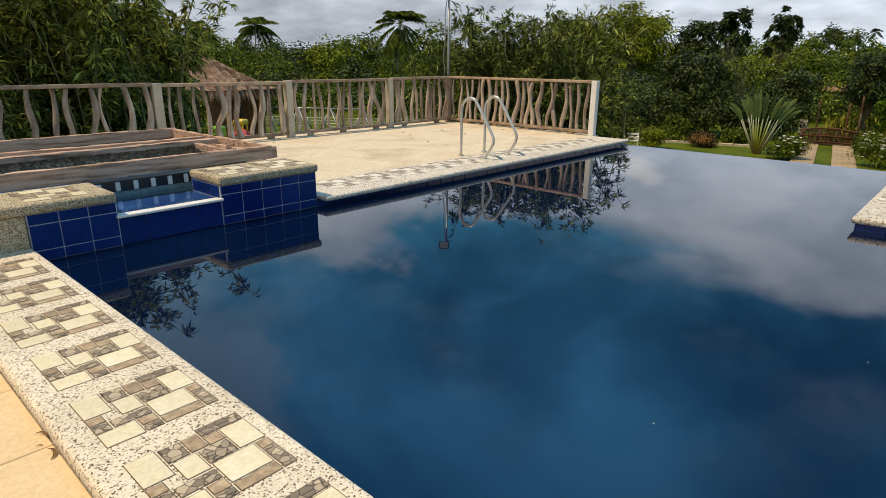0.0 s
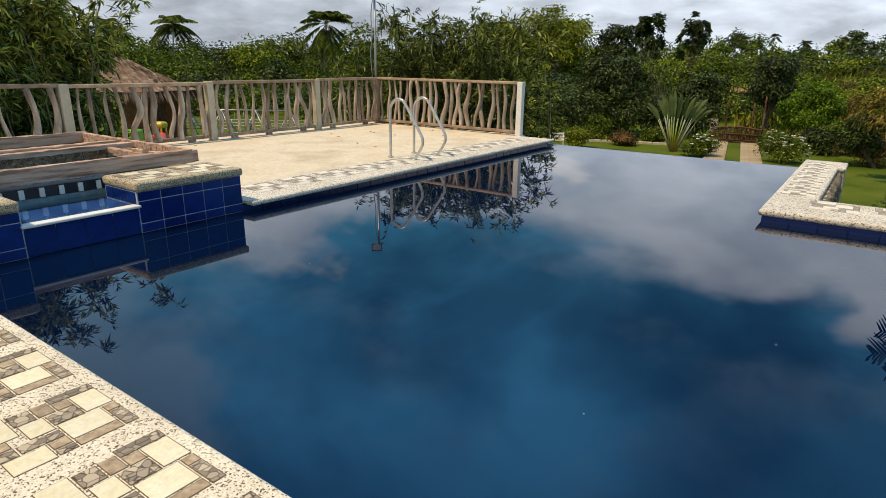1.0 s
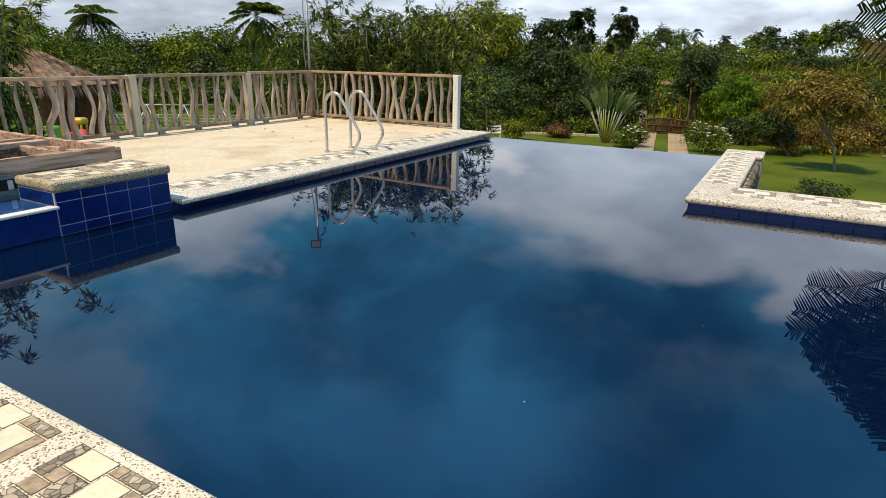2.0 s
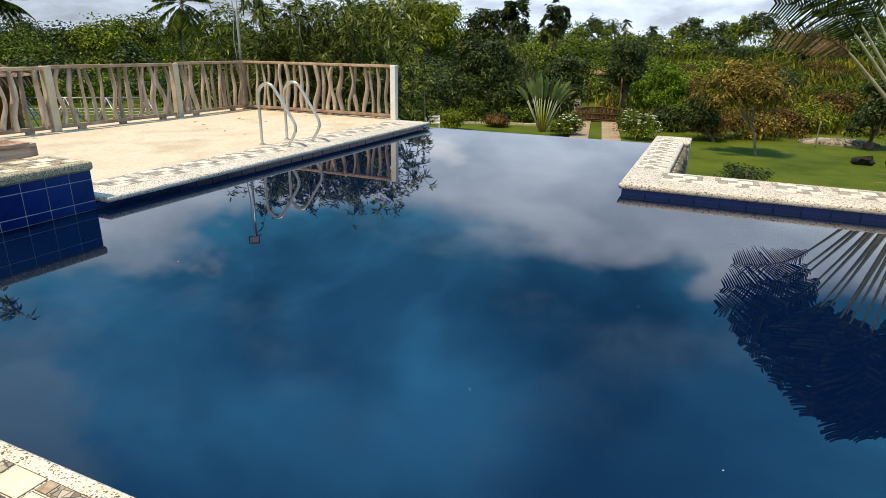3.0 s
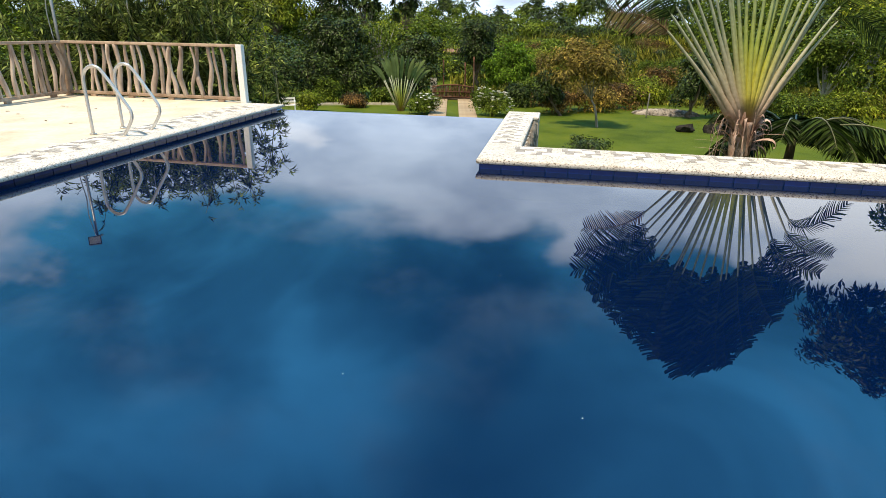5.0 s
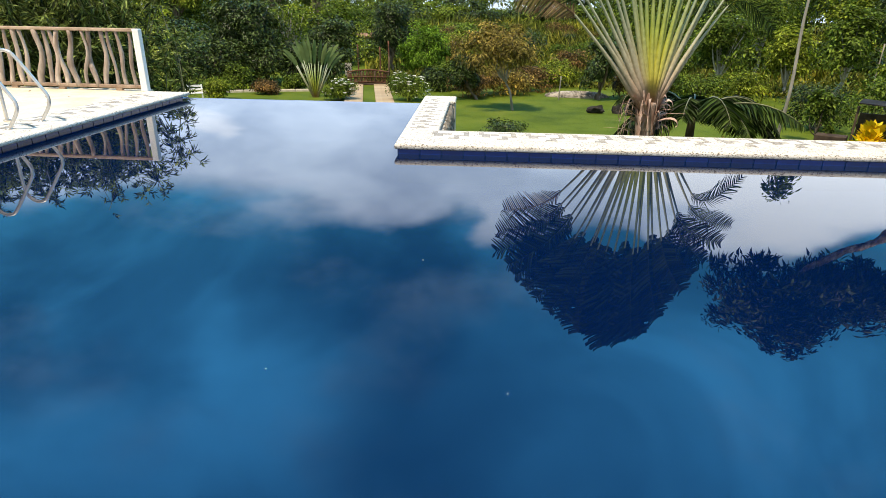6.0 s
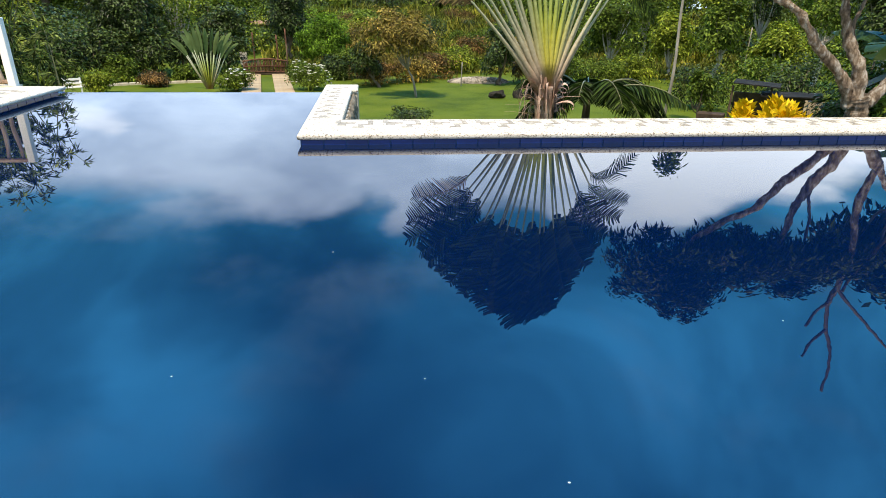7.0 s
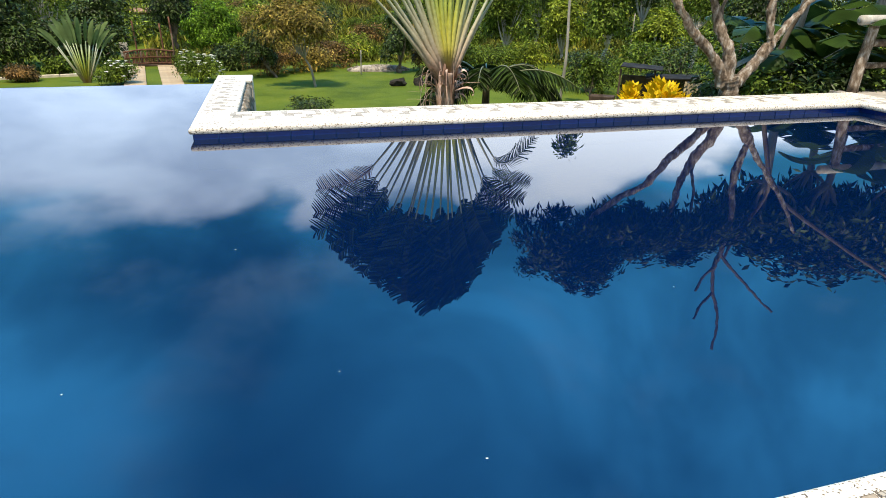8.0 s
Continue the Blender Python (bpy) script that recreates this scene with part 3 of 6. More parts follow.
tile_band(band2, (XS, YC), (XS, YF), -0.06, ZB + 0.004, 0.25)
tile_band(band2, (XR, YN), (XR, YC), -0.06, ZB + 0.004, 0.25)


def make_deck_end():
    # beds with the gap shadow painted in, under the coping lips
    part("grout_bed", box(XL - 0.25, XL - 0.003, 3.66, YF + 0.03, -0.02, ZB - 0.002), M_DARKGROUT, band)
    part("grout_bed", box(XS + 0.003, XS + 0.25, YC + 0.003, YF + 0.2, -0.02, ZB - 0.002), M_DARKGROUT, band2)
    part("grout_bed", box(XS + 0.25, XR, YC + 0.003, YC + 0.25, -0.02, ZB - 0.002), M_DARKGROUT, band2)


make_deck_end()


# ---------------------------------------------------------------- ladder
def make_ladder():
    lad = thing("pool_ladder", "polished steel pool ladder with two curved grab rails", "pool ladder", at=(-5.9, 7.26, ZT))
    for y in (6.97, 7.55):
        base = (-6.08, y, ZT - 0.02)
        pts = [base, (-6.08, y, 0.45), (-6.08, y, 0.78), (-6.05, y, 0.91), (-5.96, y, 0.985), (-5.86, y, 0.985), (-5.77, y, 0.91), (-5.50, y, 0.52), (-5.455, y, 0.42), (-5.47, y, 0.32), (-5.60, y, 0.13), (-5.61, y, 0.10)]
        pts = [Vector(p) - Vector(lad.location) for p in arc_points(pts, 5)]
        part("grab_rail", tube("grab_rail", pts, 0.0215, 12), M_CHROME, lad)
        for x in (-6.08, -5.612):
            part("flange", tube("flange", [Vector((x, y, ZT)) - Vector(lad.location), Vector((x, y, ZT + 0.012)) - Vector(lad.location)], 0.045, 16), M_CHROME, lad)


make_ladder()


# ---------------------------------------------------------------- deck rail
def branch_mesh(rng, height, r, wobble):
    n = 12
    ph, ph2 = rng.uniform(0, 6.3), rng.uniform(0, 6.3)
    f = rng.uniform(0.35, 1.05)
    pts, rad = [], []
    kink, bend = rng.uniform(0.25, 0.75), rng.uniform(-0.6, 0.6) * wobble
    for i in range(n):
        t = i / (n - 1)
        w = math.sin(math.pi * t)
        pts.append((bend * max(0.0, 1 - abs(t - kink) / 0.28) + wobble * (math.sin(ph + f * 6.3 * t) - math.sin(ph)) * (0.45 + 0.55 * w), wobble * 0.5 * math.sin(ph2 + 5 * t) * w, t * height))
        rad.append(r * (1.18 - 0.3 * t + 0.12 * math.sin(ph2 + 9 * t)))
    return tube("branch", pts, rad, 7)


def rail_section(p0, p1, z0, z1, count, rng, label):
    """A bay of railing: a top and a bottom timber with crooked branches between."""
    bay = thing("branch_railing", label, "railing", "branch railings of the deck", at=(p0[0], p0[1], z0))
    d = Vector((p1[0] - p0[0], p1[1] - p0[1], 0))
    ang = math.degrees(math.atan2(d.y, d.x))
    L = d.length
    bay.matrix_basis = pose(p0[0], p0[1], z0, 0, 0, ang)
    h = z1 - z0
    part("top_rail", box(-0.03, L + 0.03, -0.045, 0.045, h - 0.055, h, 0.012, 2), M_RAIL, bay)
    part("bottom_rail", box(0, L, -0.04, 0.04, 0.045, 0.105, 0.01, 2), M_RAIL, bay)
    for i in range(max(2, round(L / 0.9))):
        x = (i + 0.5) * L / max(2, round(L / 0.9)) + rng.uniform(-0.1, 0.1)
        part("foot_block", box(x - 0.06, x + 0.06, -0.035, 0.035, 0.0, 0.046, 0.004), M_RAIL, bay)
    for i in range(count):
        x = (i + 0.6 + rng.uniform(-0.18, 0.18)) * L / (count + 0.2)
        me = branch_mesh(rng, h - 0.12, rng.uniform(0.026, 0.05), rng.uniform(0.02, 0.065))
        part("branch", me, M_BRANCH, bay, m=pose(x, rng.uniform(-0.01, 0.01), 0.07, 0, rng.uniform(-4, 4), rng.uniform(-30, 30)))


def post(x, y, z0, z1, w, mat, label):
    p = thing("railing_post", label, "post", "posts of the deck railing", at=(x, y, z0))
    part("shaft", box(-w / 2, w / 2, -w / 2, w / 2, 0, z1 - z0, 0.01, 2), mat, p)
    return p


rng = random.Random(5)
ZD = ZT - 0.006
POSTS = [(-9.95, 4.02), (-9.92, 6.43), (-9.90, 8.98), (-10.0, 11.02), (-5.98, 10.88)]
for (x, y), w, m, lab in zip(POSTS, (0.14, 0.13, 0.13, 0.11, 0.12), (M_POST, M_POST, M_POST, M_RAIL, M_WHITE),
                        ("cream concrete railing post",) * 3 + ("brown timber corner post of the railing", "white painted end post of the railing")):
    post(x, y, ZD, 1.15 if m is not M_WHITE else 1.18, w, m, lab)
lab = "deck railing of crooked bare branches between timber rails"
rail_section((-9.95, -0.6), (-9.95, 3.94), ZD, 1.155, 17, rng, lab)
rail_section((-9.95, 4.10), (-9.92, 6.35), ZD, 1.14, 11, rng, lab)
rail_section((-9.92, 6.51), (-9.90, 8.90), ZD, 1.16, 13, rng, lab)
rail_section((-9.90, 9.06), (-9.99, 10.95), ZD, 1.18, 11, rng, lab)
rail_section((-9.93, 11.02), (-6.05, 10.89), ZD, 1.185, 21, rng, lab)

make_terrace()

# ---------------------------------------------------------------- ground
def ground_z(x, y):
    """A bank falls from the pool's walls to the lawn."""
    q = math.hypot(max(-10.4 - x, 0, x - 9.0), max(-9 - y, 0, y - 11.0))
    if y < 11 and x < 9.0 and x > -0.3 and y > 7.6:
        q = min(y - 7.6, 3.4) * 0.5
    k = min(1.0, max(0.0, (q - 2.0) / 9.0))
    z = -1.3 + (LAWN + 1.3) * k * k * (3 - 2 * k)
    d = math.hypot(x, y)
    z += 0.12 * noise.noise((x * 0.06, y * 0.06, 0)) * min(1, max(0, (d - 22) / 10))
    az = math.atan2(x, max(y, 0.01))
    if y > 0 and d > 44:
        z += 0.045 * (min(d, 110) - 44) * max(0, min(1, (az + 0.2) * 6, (0.7 - az) * 6))
    return z


def make_ground():
    xs = [-900, -300, -120] + [-60 + 3 * i for i in range(16)] + [-13.5, -12, -10.5, -9, -7, -5.4, -3, -0.6, 2, 5, 8.3, 9.5, 11] + [12.5 + 3 * i for i in range(16)] + [120, 300, 900]
    ys = [-300, -60, -12, -8, -4, 0.9, 3, 6.85, 8, 9.5, 10.9, 12, 13.5] + [15 + 3 * i for i in range(30)] + [125, 150, 300, 900, 2500]
    verts, faces = [(x, y, ground_z(x, y)) for y in ys for x in xs], []
    w = len(xs)
    for j in range(len(ys) - 1):
        for i in range(w - 1):
            cx, cy = (xs[i] + xs[i + 1]) / 2, (ys[j] + ys[j + 1]) / 2
            # the pool is dug into the ground
            if (-5.4 < cx < 8.3 and 0.9 < cy < 6.85) or (-5.4 < cx < -0.6 and 0.9 < cy < 10.9):
                continue
            a = j * w + i
            faces.append((a, a + 1, a + w + 1, a + w))
    me = mesh_from("ground", verts, faces, True)
    tagged(part("ground", me, M_GRASS), "level green lawn below the pool terrace", "lawn", kind="structure")


make_ground()

# ---------------------------------------------------------------- plants: builders
M_BARK = surface("brown_bark", (0.10, 0.075, 0.05), (0.24, 0.19, 0.14), 6, 40, 0.9, 0.7, 0.02, stretch=(1, 1, 0.3))
M_BARKGREY = surface("grey_bark", (0.20, 0.185, 0.15), (0.36, 0.33, 0.28), 5, 40, 0.9, 0.6, 0.02, stretch=(1, 1, 0.3))
M_PALEBARK = surface("pale_bark", (0.30, 0.28, 0.24), (0.52, 0.49, 0.43), 5, 40, 0.9, 0.6, 0.02, stretch=(1, 1, 0.3))
M_LICHEN = surface("lichen_bark", (0.055, 0.036, 0.024), (0.33, 0.25, 0.175), 15, 70, 0.95, 1.0, 0.06, stretch=(1, 1, 0.4), c3=(0.86, 0.80, 0.70))
M_CULM = surface("bamboo_culm", (0.08, 0.085, 0.035), (0.20, 0.20, 0.09), 3, 30, 0.5, 0.2)
M_L_DARK = leaf_mat("leaf_dark", (0.014, 0.025, 0.006), (0.030, 0.052, 0.012), (0.066, 0.105, 0.028), 0.15, 0.4, gloss=0.17)
M_L_MID = leaf_mat("leaf_green", (0.040, 0.066, 0.009), (0.074, 0.118, 0.016), (0.125, 0.185, 0.028), 0.22)
M_L_LIGHT = leaf_mat("leaf_light_green", (0.080, 0.110, 0.013), (0.145, 0.195, 0.024), (0.22, 0.285, 0.038), 0.28)
M_L_BAMBOO = leaf_mat("leaf_bamboo", (0.026, 0.040, 0.012), (0.118, 0.160, 0.044), (0.27, 0.325, 0.10), 0.28)
# darker copy of leaf_bamboo: the shade behind the railing is in its colours
M_L_BAMBOOSHADE = leaf_mat("leaf_shaded_bamboo", (0.018, 0.028, 0.009), (0.076, 0.112, 0.032), (0.19, 0.245, 0.075), 0.2)
M_L_OLIVE = leaf_mat("leaf_olive", (0.100, 0.080, 0.026), (0.185, 0.150, 0.046), (0.27, 0.225, 0.065), 0.3)
M_L_BRIGHT = leaf_mat("leaf_bright_green", (0.040, 0.085, 0.008), (0.085, 0.165, 0.014), (0.13, 0.24, 0.024), 0.25)
M_L_PADDLE = leaf_mat("paddle_leaf", (0.060, 0.095, 0.040), (0.105, 0.155, 0.065), (0.16, 0.22, 0.10), 0.25, 0.4, strips=True)
M_L_YELLOW = leaf_mat("leaf_yellow", (0.66, 0.42, 0.01), (0.80, 0.58, 0.02), (0.85, 0.70, 0.05), 0.45)
M_L_RED = leaf_mat("leaf_red_brown", (0.060, 0.045, 0.020), (0.115, 0.080, 0.036), (0.20, 0.130, 0.055), 0.3)
M_L_GRASS = leaf_mat("tall_grass", (0.055, 0.066, 0.012), (0.105, 0.120, 0.022), (0.18, 0.19, 0.040), 0.25)
M_FLOWER = surface("white_petal", (0.72, 0.72, 0.62), (0.82, 0.82, 0.76), 9, 60, 0.6, 0.1)


GS = 1.8          # garden plants are laid out at a smaller scale and enlarged by this


def mesh_np(name, verts, tris, smooth=False):
    me = bpy.data.meshes.new(name)
    v, t = np.asarray(verts, np.float32), np.asarray(tris, np.int32)
    me.vertices.add(len(v))
    me.vertices.foreach_set("co", v.ravel())
    me.loops.add(t.size)
    me.loops.foreach_set("vertex_index", t.ravel())
    me.polygons.add(len(t))
    me.polygons.foreach_set("loop_start", np.arange(0, t.size, 3, dtype=np.int32))
    me.update(calc_edges=True)
    me.validate()
    return me


def unit(a):
    return a / np.maximum(np.linalg.norm(a, axis=-1, keepdims=True), 1e-9)


def leaf_arrays(P, D, L, W, rs, droop=0.15, fold=0.2, N=None):
    """Folded leaf blades: at P, along D, long L, wide W, facing N."""
    D = unit(D)
    side = unit(np.cross(D, rs.normal(size=P.shape) * (1.0 if N is None else 0.62) + (np.array([0, 0, 1.6]) if N is None else N)))
    up = np.cross(side, D)
    L, W = L[:, None], W[:, None]
    tip = P + D * L - np.array([0, 0, 1.0]) * L * droop
    mid = P + D * L * 0.42 - np.array([0, 0, 1.0]) * L * droop * 0.2
    a, b = mid + side * W / 2 + up * W * fold, mid - side * W / 2 + up * W * fold
    v = np.stack([P, a, tip, b], 1).reshape(-1, 3)
    i = np.arange(len(P))[:, None] * 4
    t = np.concatenate([i + np.array([[0, 1, 2]]), i + np.array([[0, 2, 3]])], 1).reshape(-1, 3)
    return v, t


def join(arrays):
    vs, ts, n = [], [], 0
    for v, t in arrays:
        vs.append(v)
        ts.append(t + n)
        n += len(v)
    return np.concatenate(vs), np.concatenate(ts)


def crown_points(rs, n, centre, radii, clumps, tight=0.3, hollow=0.45):
    """Leaf places gathered in clumps on an uneven ellipsoid, and the way that each points."""
    u = unit(rs.normal(size=(clumps, 3)))
    u[:, 2] = np.where(u[:, 2] < -0.55, -u[:, 2], u[:, 2])
    rad = hollow + (1 - hollow) * rs.random((clumps, 1)) ** 0.6
    c = u * rad * (0.8 + 0.4 * rs.random((clumps, 1)))
    pick = rs.integers(0, clumps, n)
    spread = tight * (0.6 + 0.8 * rs.random((clumps, 1)))
    q = c[pick] + np.clip(rs.normal(size=(n, 3)), -1.5, 1.5) * spread[pick] * np.array([1, 1, 0.7])
    q, c = q * 0.8, c * 0.8
    P = np.array(centre) + q * np.array(radii)
    N = unit(unit(q - c[pick] * 0.55) + np.array([0, 0, 0.45]))
    D = rs.normal(size=(n, 3)) + np.array([0, 0, -0.25])
    D = unit(D - N * np.sum(D * N, 1, keepdims=True) + N * 0.25)
    return P, D, np.array(centre) + c * np.array(radii), N


def foliage(name, rs, n, centre, radii, leaf, clumps, mat, parent, tight=0.3, hollow=0.45, droop=0.2, label=""):
    P, D, C, N = crown_points(rs, n, centre, radii, clumps, tight, hollow)
    L = leaf[0] * rs.uniform(0.7, 1.25, n)
    v, t = leaf_arrays(P, D, L, L * leaf[1], rs, droop, N=N)
    part(name, mesh_np(name, v, t), mat, parent, label)
    return C


def tree(label, at, height, radii, leaf, n, mat, bark, seed, trunk_r=0.09, crown_z=None, clumps=40, tight=0.28, hollow=0.45, lean=(0, 0), group="", limbs=9, name="tree", s=GS):
    """A tapered trunk with limbs and a crown of leaves."""
    rs = np.random.default_rng(seed)
    height, radii, trunk_r, lean = height * s, tuple(r * s * 1.2 for r in radii), trunk_r * s, (lean[0] * s, lean[1] * s)
    crown_z = None if crown_z is None else crown_z * s
    leaf, n = (leaf[0] * (1 + (s - 1) * 0.35), leaf[1]), int(n * (1 + (s - 1) * 0.9))
    tr = thing(name, label, "tree", group, at=at)
    cz = crown_z if crown_z is not None else height - radii[2] * 0.9
    C = foliage("crown", rs, n, (lean[0], lean[1], cz), radii, leaf, clumps, mat, tr, tight, hollow)
    fork = np.array([lean[0] * 0.5, lean[1] * 0.5, max(0.25, cz - radii[2] * 0.75)])
    pts = [Vector((0, 0, -0.05))] + [Vector((fork * k + rs.normal(size=3) * np.array([0.04, 0.04, 0]) * height * 0.3).tolist()) for k in (0.35, 0.7, 1.0)]
    pts = arc_points(pts, 4)
    part("trunk", tube("trunk", pts, np.linspace(trunk_r * 1.25, trunk_r * 0.75, len(pts)), 8), bark, tr)
    order = np.argsort(-C[:, 2])[: max(limbs * 2, 4)]
    for k in rs.choice(order, min(limbs, len(order)), replace=False):
        a, b = Vector(pts[-1]), Vector(C[k].tolist())
        m = (a + b) / 2 + Vector((rs.normal(size=3) * 0.08 * height * 0.3).tolist()) - Vector((0, 0, 0.05 * height))
        seg = arc_points([a, m, b], 4)
        part("limb", tube("limb", seg, np.linspace(trunk_r * 0.55, trunk_r * 0.12, len(seg)), 5), bark, tr)
    return tr


def croton(label, at, tufts, seed):
    """A shrub of upright stems, each with a rosette of broad pointed leaves."""
    rs = np.random.default_rng(seed)
    b = thing("croton_bush", label, "bush", at=at)
    for i in range(tufts):
        a, r = rs.uniform(0, 6.28), 0.48 * rs.random() ** 0.5
        top = np.array([r * math.cos(a), r * math.sin(a) * 0.8, 1.42 + 0.2 * rs.random() - 0.35 * r])
        part("stem", stick_mesh([(top[0] * 0.2, top[1] * 0.2, -0.05), (top * np.array([0.7, 0.7, 0.5])).tolist(), top.tolist()], 0.016), M_BARK, b)
        n = 26
        ang = np.arange(n) * 2.4
        k = np.linspace(0, 1, n)
        P = top + np.stack([np.zeros(n), np.zeros(n), -0.28 + 0.28 * k], 1)
        tilt = 0.35 + 1.3 * k
        D = np.stack([np.cos(ang), np.sin(ang), tilt], 1)
        L = 0.27 * (1.05 - 0.3 * k) * rs.uniform(0.8, 1.1, n)
        v, t = leaf_arrays(P, D, L, L * 0.5, rs, 0.1, 0.2)
        part("leaf_tuft", mesh_np("leaf_tuft", v, t), M_L_YELLOW, b)


def stick_mesh(pts, r):
    line = arc_points(pts, 3)
    return tube("stem", line, np.linspace(r, r * 0.6, len(line)), 5)


def bush(label, at, radii, leaf, n, mat, seed, name="bush", category="bush", flowers=0, group="", clumps=25, s=GS):
    rs = np.random.default_rng(seed)
    radii, leaf, n = tuple(r * s for r in radii), (leaf[0] * (1 + (s - 1) * 0.5), leaf[1]), int(n * (1 + (s - 1) * 0.6))
    b = thing(name, label, category, group, at=at)
    C = foliage("leaves", rs, n, (0, 0, radii[2] * 0.75), radii, leaf, clumps, mat, b, 0.3, 0.5)
    verts, faces = [], []
    for c in C[:10]:
        tube_data(arc_points([(0, 0, -0.03), (c * 0.5).tolist(), c.tolist()], 3), 0.012 + 0.008 * radii[2], 4, verts, faces)
    tagged(part("stem_tangle", mesh_from("stem_tangle", verts, faces, True), M_BARK, b), kind="stuff")
    if flowers:
        P, D, _, _ = crown_points(rs, flowers, (0, 0, radii[2] * 0.8), np.array(radii) * 1.12, flowers, 0.05, 0.95)
        vs = []
        for k in range(5):
            a = 2 * math.pi * k / 5
            dd = np.tile(np.array([[math.cos(a), math.sin(a), 0.35]]), (flowers, 1))
            vs.append(leaf_arrays(P, dd, np.full(flowers, 0.062 * s), np.full(flowers, 0.05 * s), rs, 0.0))
        v, t = join(vs)
        tagged(part("blossom", mesh_np("blossom", v, t), M_FLOWER, b, "white five-petalled flowers"), kind="stuff")
    return b


def polar(az, d):
    """A place on the ground, by its bearing and distance from the pool terrace."""
    a = radians(az)
    return (d * math.sin(a), d * math.cos(a), ground_z(d * math.sin(a), d * math.cos(a)))


def far(az, d):
    return polar(az, d * GS)


def bamboo(label, at, spread, height, culms, leaves, seed, arch=0.35, leaf=0.2, mat=None):
    """A clump of arching culms with sprays of narrow leaves."""
    rs = np.random.default_rng(seed)
    cl = thing("bamboo_clump", label, "bamboo", "bamboo clumps", at=at)
    P, D = [], []
    per = int(leaves * 1.9) // culms
    for i in range(culms):
        b = np.array([rs.normal() * spread[0] * 0.5, rs.normal() * spread[1] * 0.5, -0.05])
        h = height * rs.uniform(0.6, 1.0)
        a = rs.uniform(0, 2 * math.pi)
        out = np.array([math.cos(a), math.sin(a), 0]) * h * arch * rs.uniform(0.4, 1.1)
        line = np.array([b + out * t ** 2.2 + np.array([0, 0, h * (t - 0.16 * t ** 3)]) for t in np.linspace(0, 1, 9)])
        part("culm", tube("culm", line.tolist(), np.linspace(0.022, 0.005, 9), 5), M_CULM, cl)
        # side twigs carry the leaves in sprays
        sprays = max(4, per // 9)
        tpos = rs.uniform(0.18, 1.0, sprays) ** 0.8
        for t in tpos:
            k = min(7, int(t * 8))
            p = line[k] + (line[k + 1] - line[k]) * (t * 8 - k)
            tw = unit(rs.normal(size=3) + np.array([0, 0, 0.3])) * rs.uniform(0.15, 0.5) * (1.25 - 0.6 * t)
            for j in range(9):
                s = rs.uniform(0.3, 1)
                P.append(p + tw * s)
                D.append(unit(unit(tw) + rs.normal(size=3) * 0.5 + np.array([0, 0, -0.25])))
    P, D = np.array(P), np.array(D)
    L = leaf * rs.uniform(0.6, 1.2, len(P))
    v, t = leaf_arrays(P, D, L, L * 0.2, rs, 0.25, 0.1)
    part("leaves", mesh_np("leaves", v, t), mat or M_L_BAMBOO, cl)
    return cl


def frond_arrays(rs, root, way, length, leaflet, n, arch=0.6, width=0.035, hang=0.3, start=0.2, verts=None, faces=None, r=0.015):
    """A feather leaf: a bowed rib, added to the lists, and leaflets."""
    root, way = np.array(root, float), unit(np.array(way, float))
    t = np.linspace(0, 1, 10)[:, None]
    line = root + way * length * t - np.array([0, 0, 1.0]) * length * arch * t ** 2.2
    if verts is not None:
        tube_data(line.tolist(), np.linspace(r, r * 0.25, 10), 5, verts, faces)
    k = np.linspace(start, 0.99, n)
    P = np.stack([np.interp(k, t[:, 0], line[:, i]) for i in range(3)], 1)
    T = unit(np.stack([np.interp(k, t[:, 0], np.gradient(line[:, i])) for i in range(3)], 1))
    S = unit(np.cross(T, np.array([0, 0, 1.0])))
    out = []
    for sgn in (-1, 1):
        D = S * sgn + T * 0.55 - np.array([0, 0, hang]) + rs.normal(size=P.shape) * 0.08
        L = leaflet * (np.sin(np.pi * np.clip((k - start) / (1 - start) * 0.86 + 0.12, 0, 1)) * 0.85 + 0.15) * rs.uniform(0.85, 1.1, n)
        out.append(leaf_arrays(P, D, L, np.full(n, width), rs, 0.25, 0.12))
    return join(out)


def feather_palm(label, at, trunk_h, fronds, length, leaflet, n, seed, mat, trunk_r=0.12, lean=0.0, name="palm_tree", arch=0.6, width=0.05, up=0.5, wild=0.9):
    rs = np.random.default_rng(seed)
    p = thing(name, label, "palm", at=at)
    top = np.array([lean, lean * 0.3, trunk_h])
    line = arc_points([(0, 0, -0.05), (top * np.array([0.3, 0.3, 0.5])).tolist(), top.tolist()], 6)
    part("trunk", tube("trunk", line, np.linspace(trunk_r, trunk_r * 0.65, len(line)), 8), M_PALEBARK if trunk_h > 2 else M_BARK, p)
    verts, faces, arrays = [], [], []
    for i in range(fronds):
        a = 2 * math.pi * (i * 0.381966)
        el = up + wild * (rs.random() - 0.5)
        arrays.append(frond_arrays(rs, top, (math.cos(a), math.sin(a), el), length * rs.uniform(0.8, 1.1), leaflet, n, arch * rs.uniform(0.7, 1.3), width, verts=verts, faces=faces, r=0.02 * length / 2))
    tagged(part("rib", mesh_from("rib", verts, faces, True), M_CULM, p), kind="stuff")
    v, t = join(arrays)
    tagged(part("frond", mesh_np("frond", v, t), mat, p), kind="stuff")
    return p


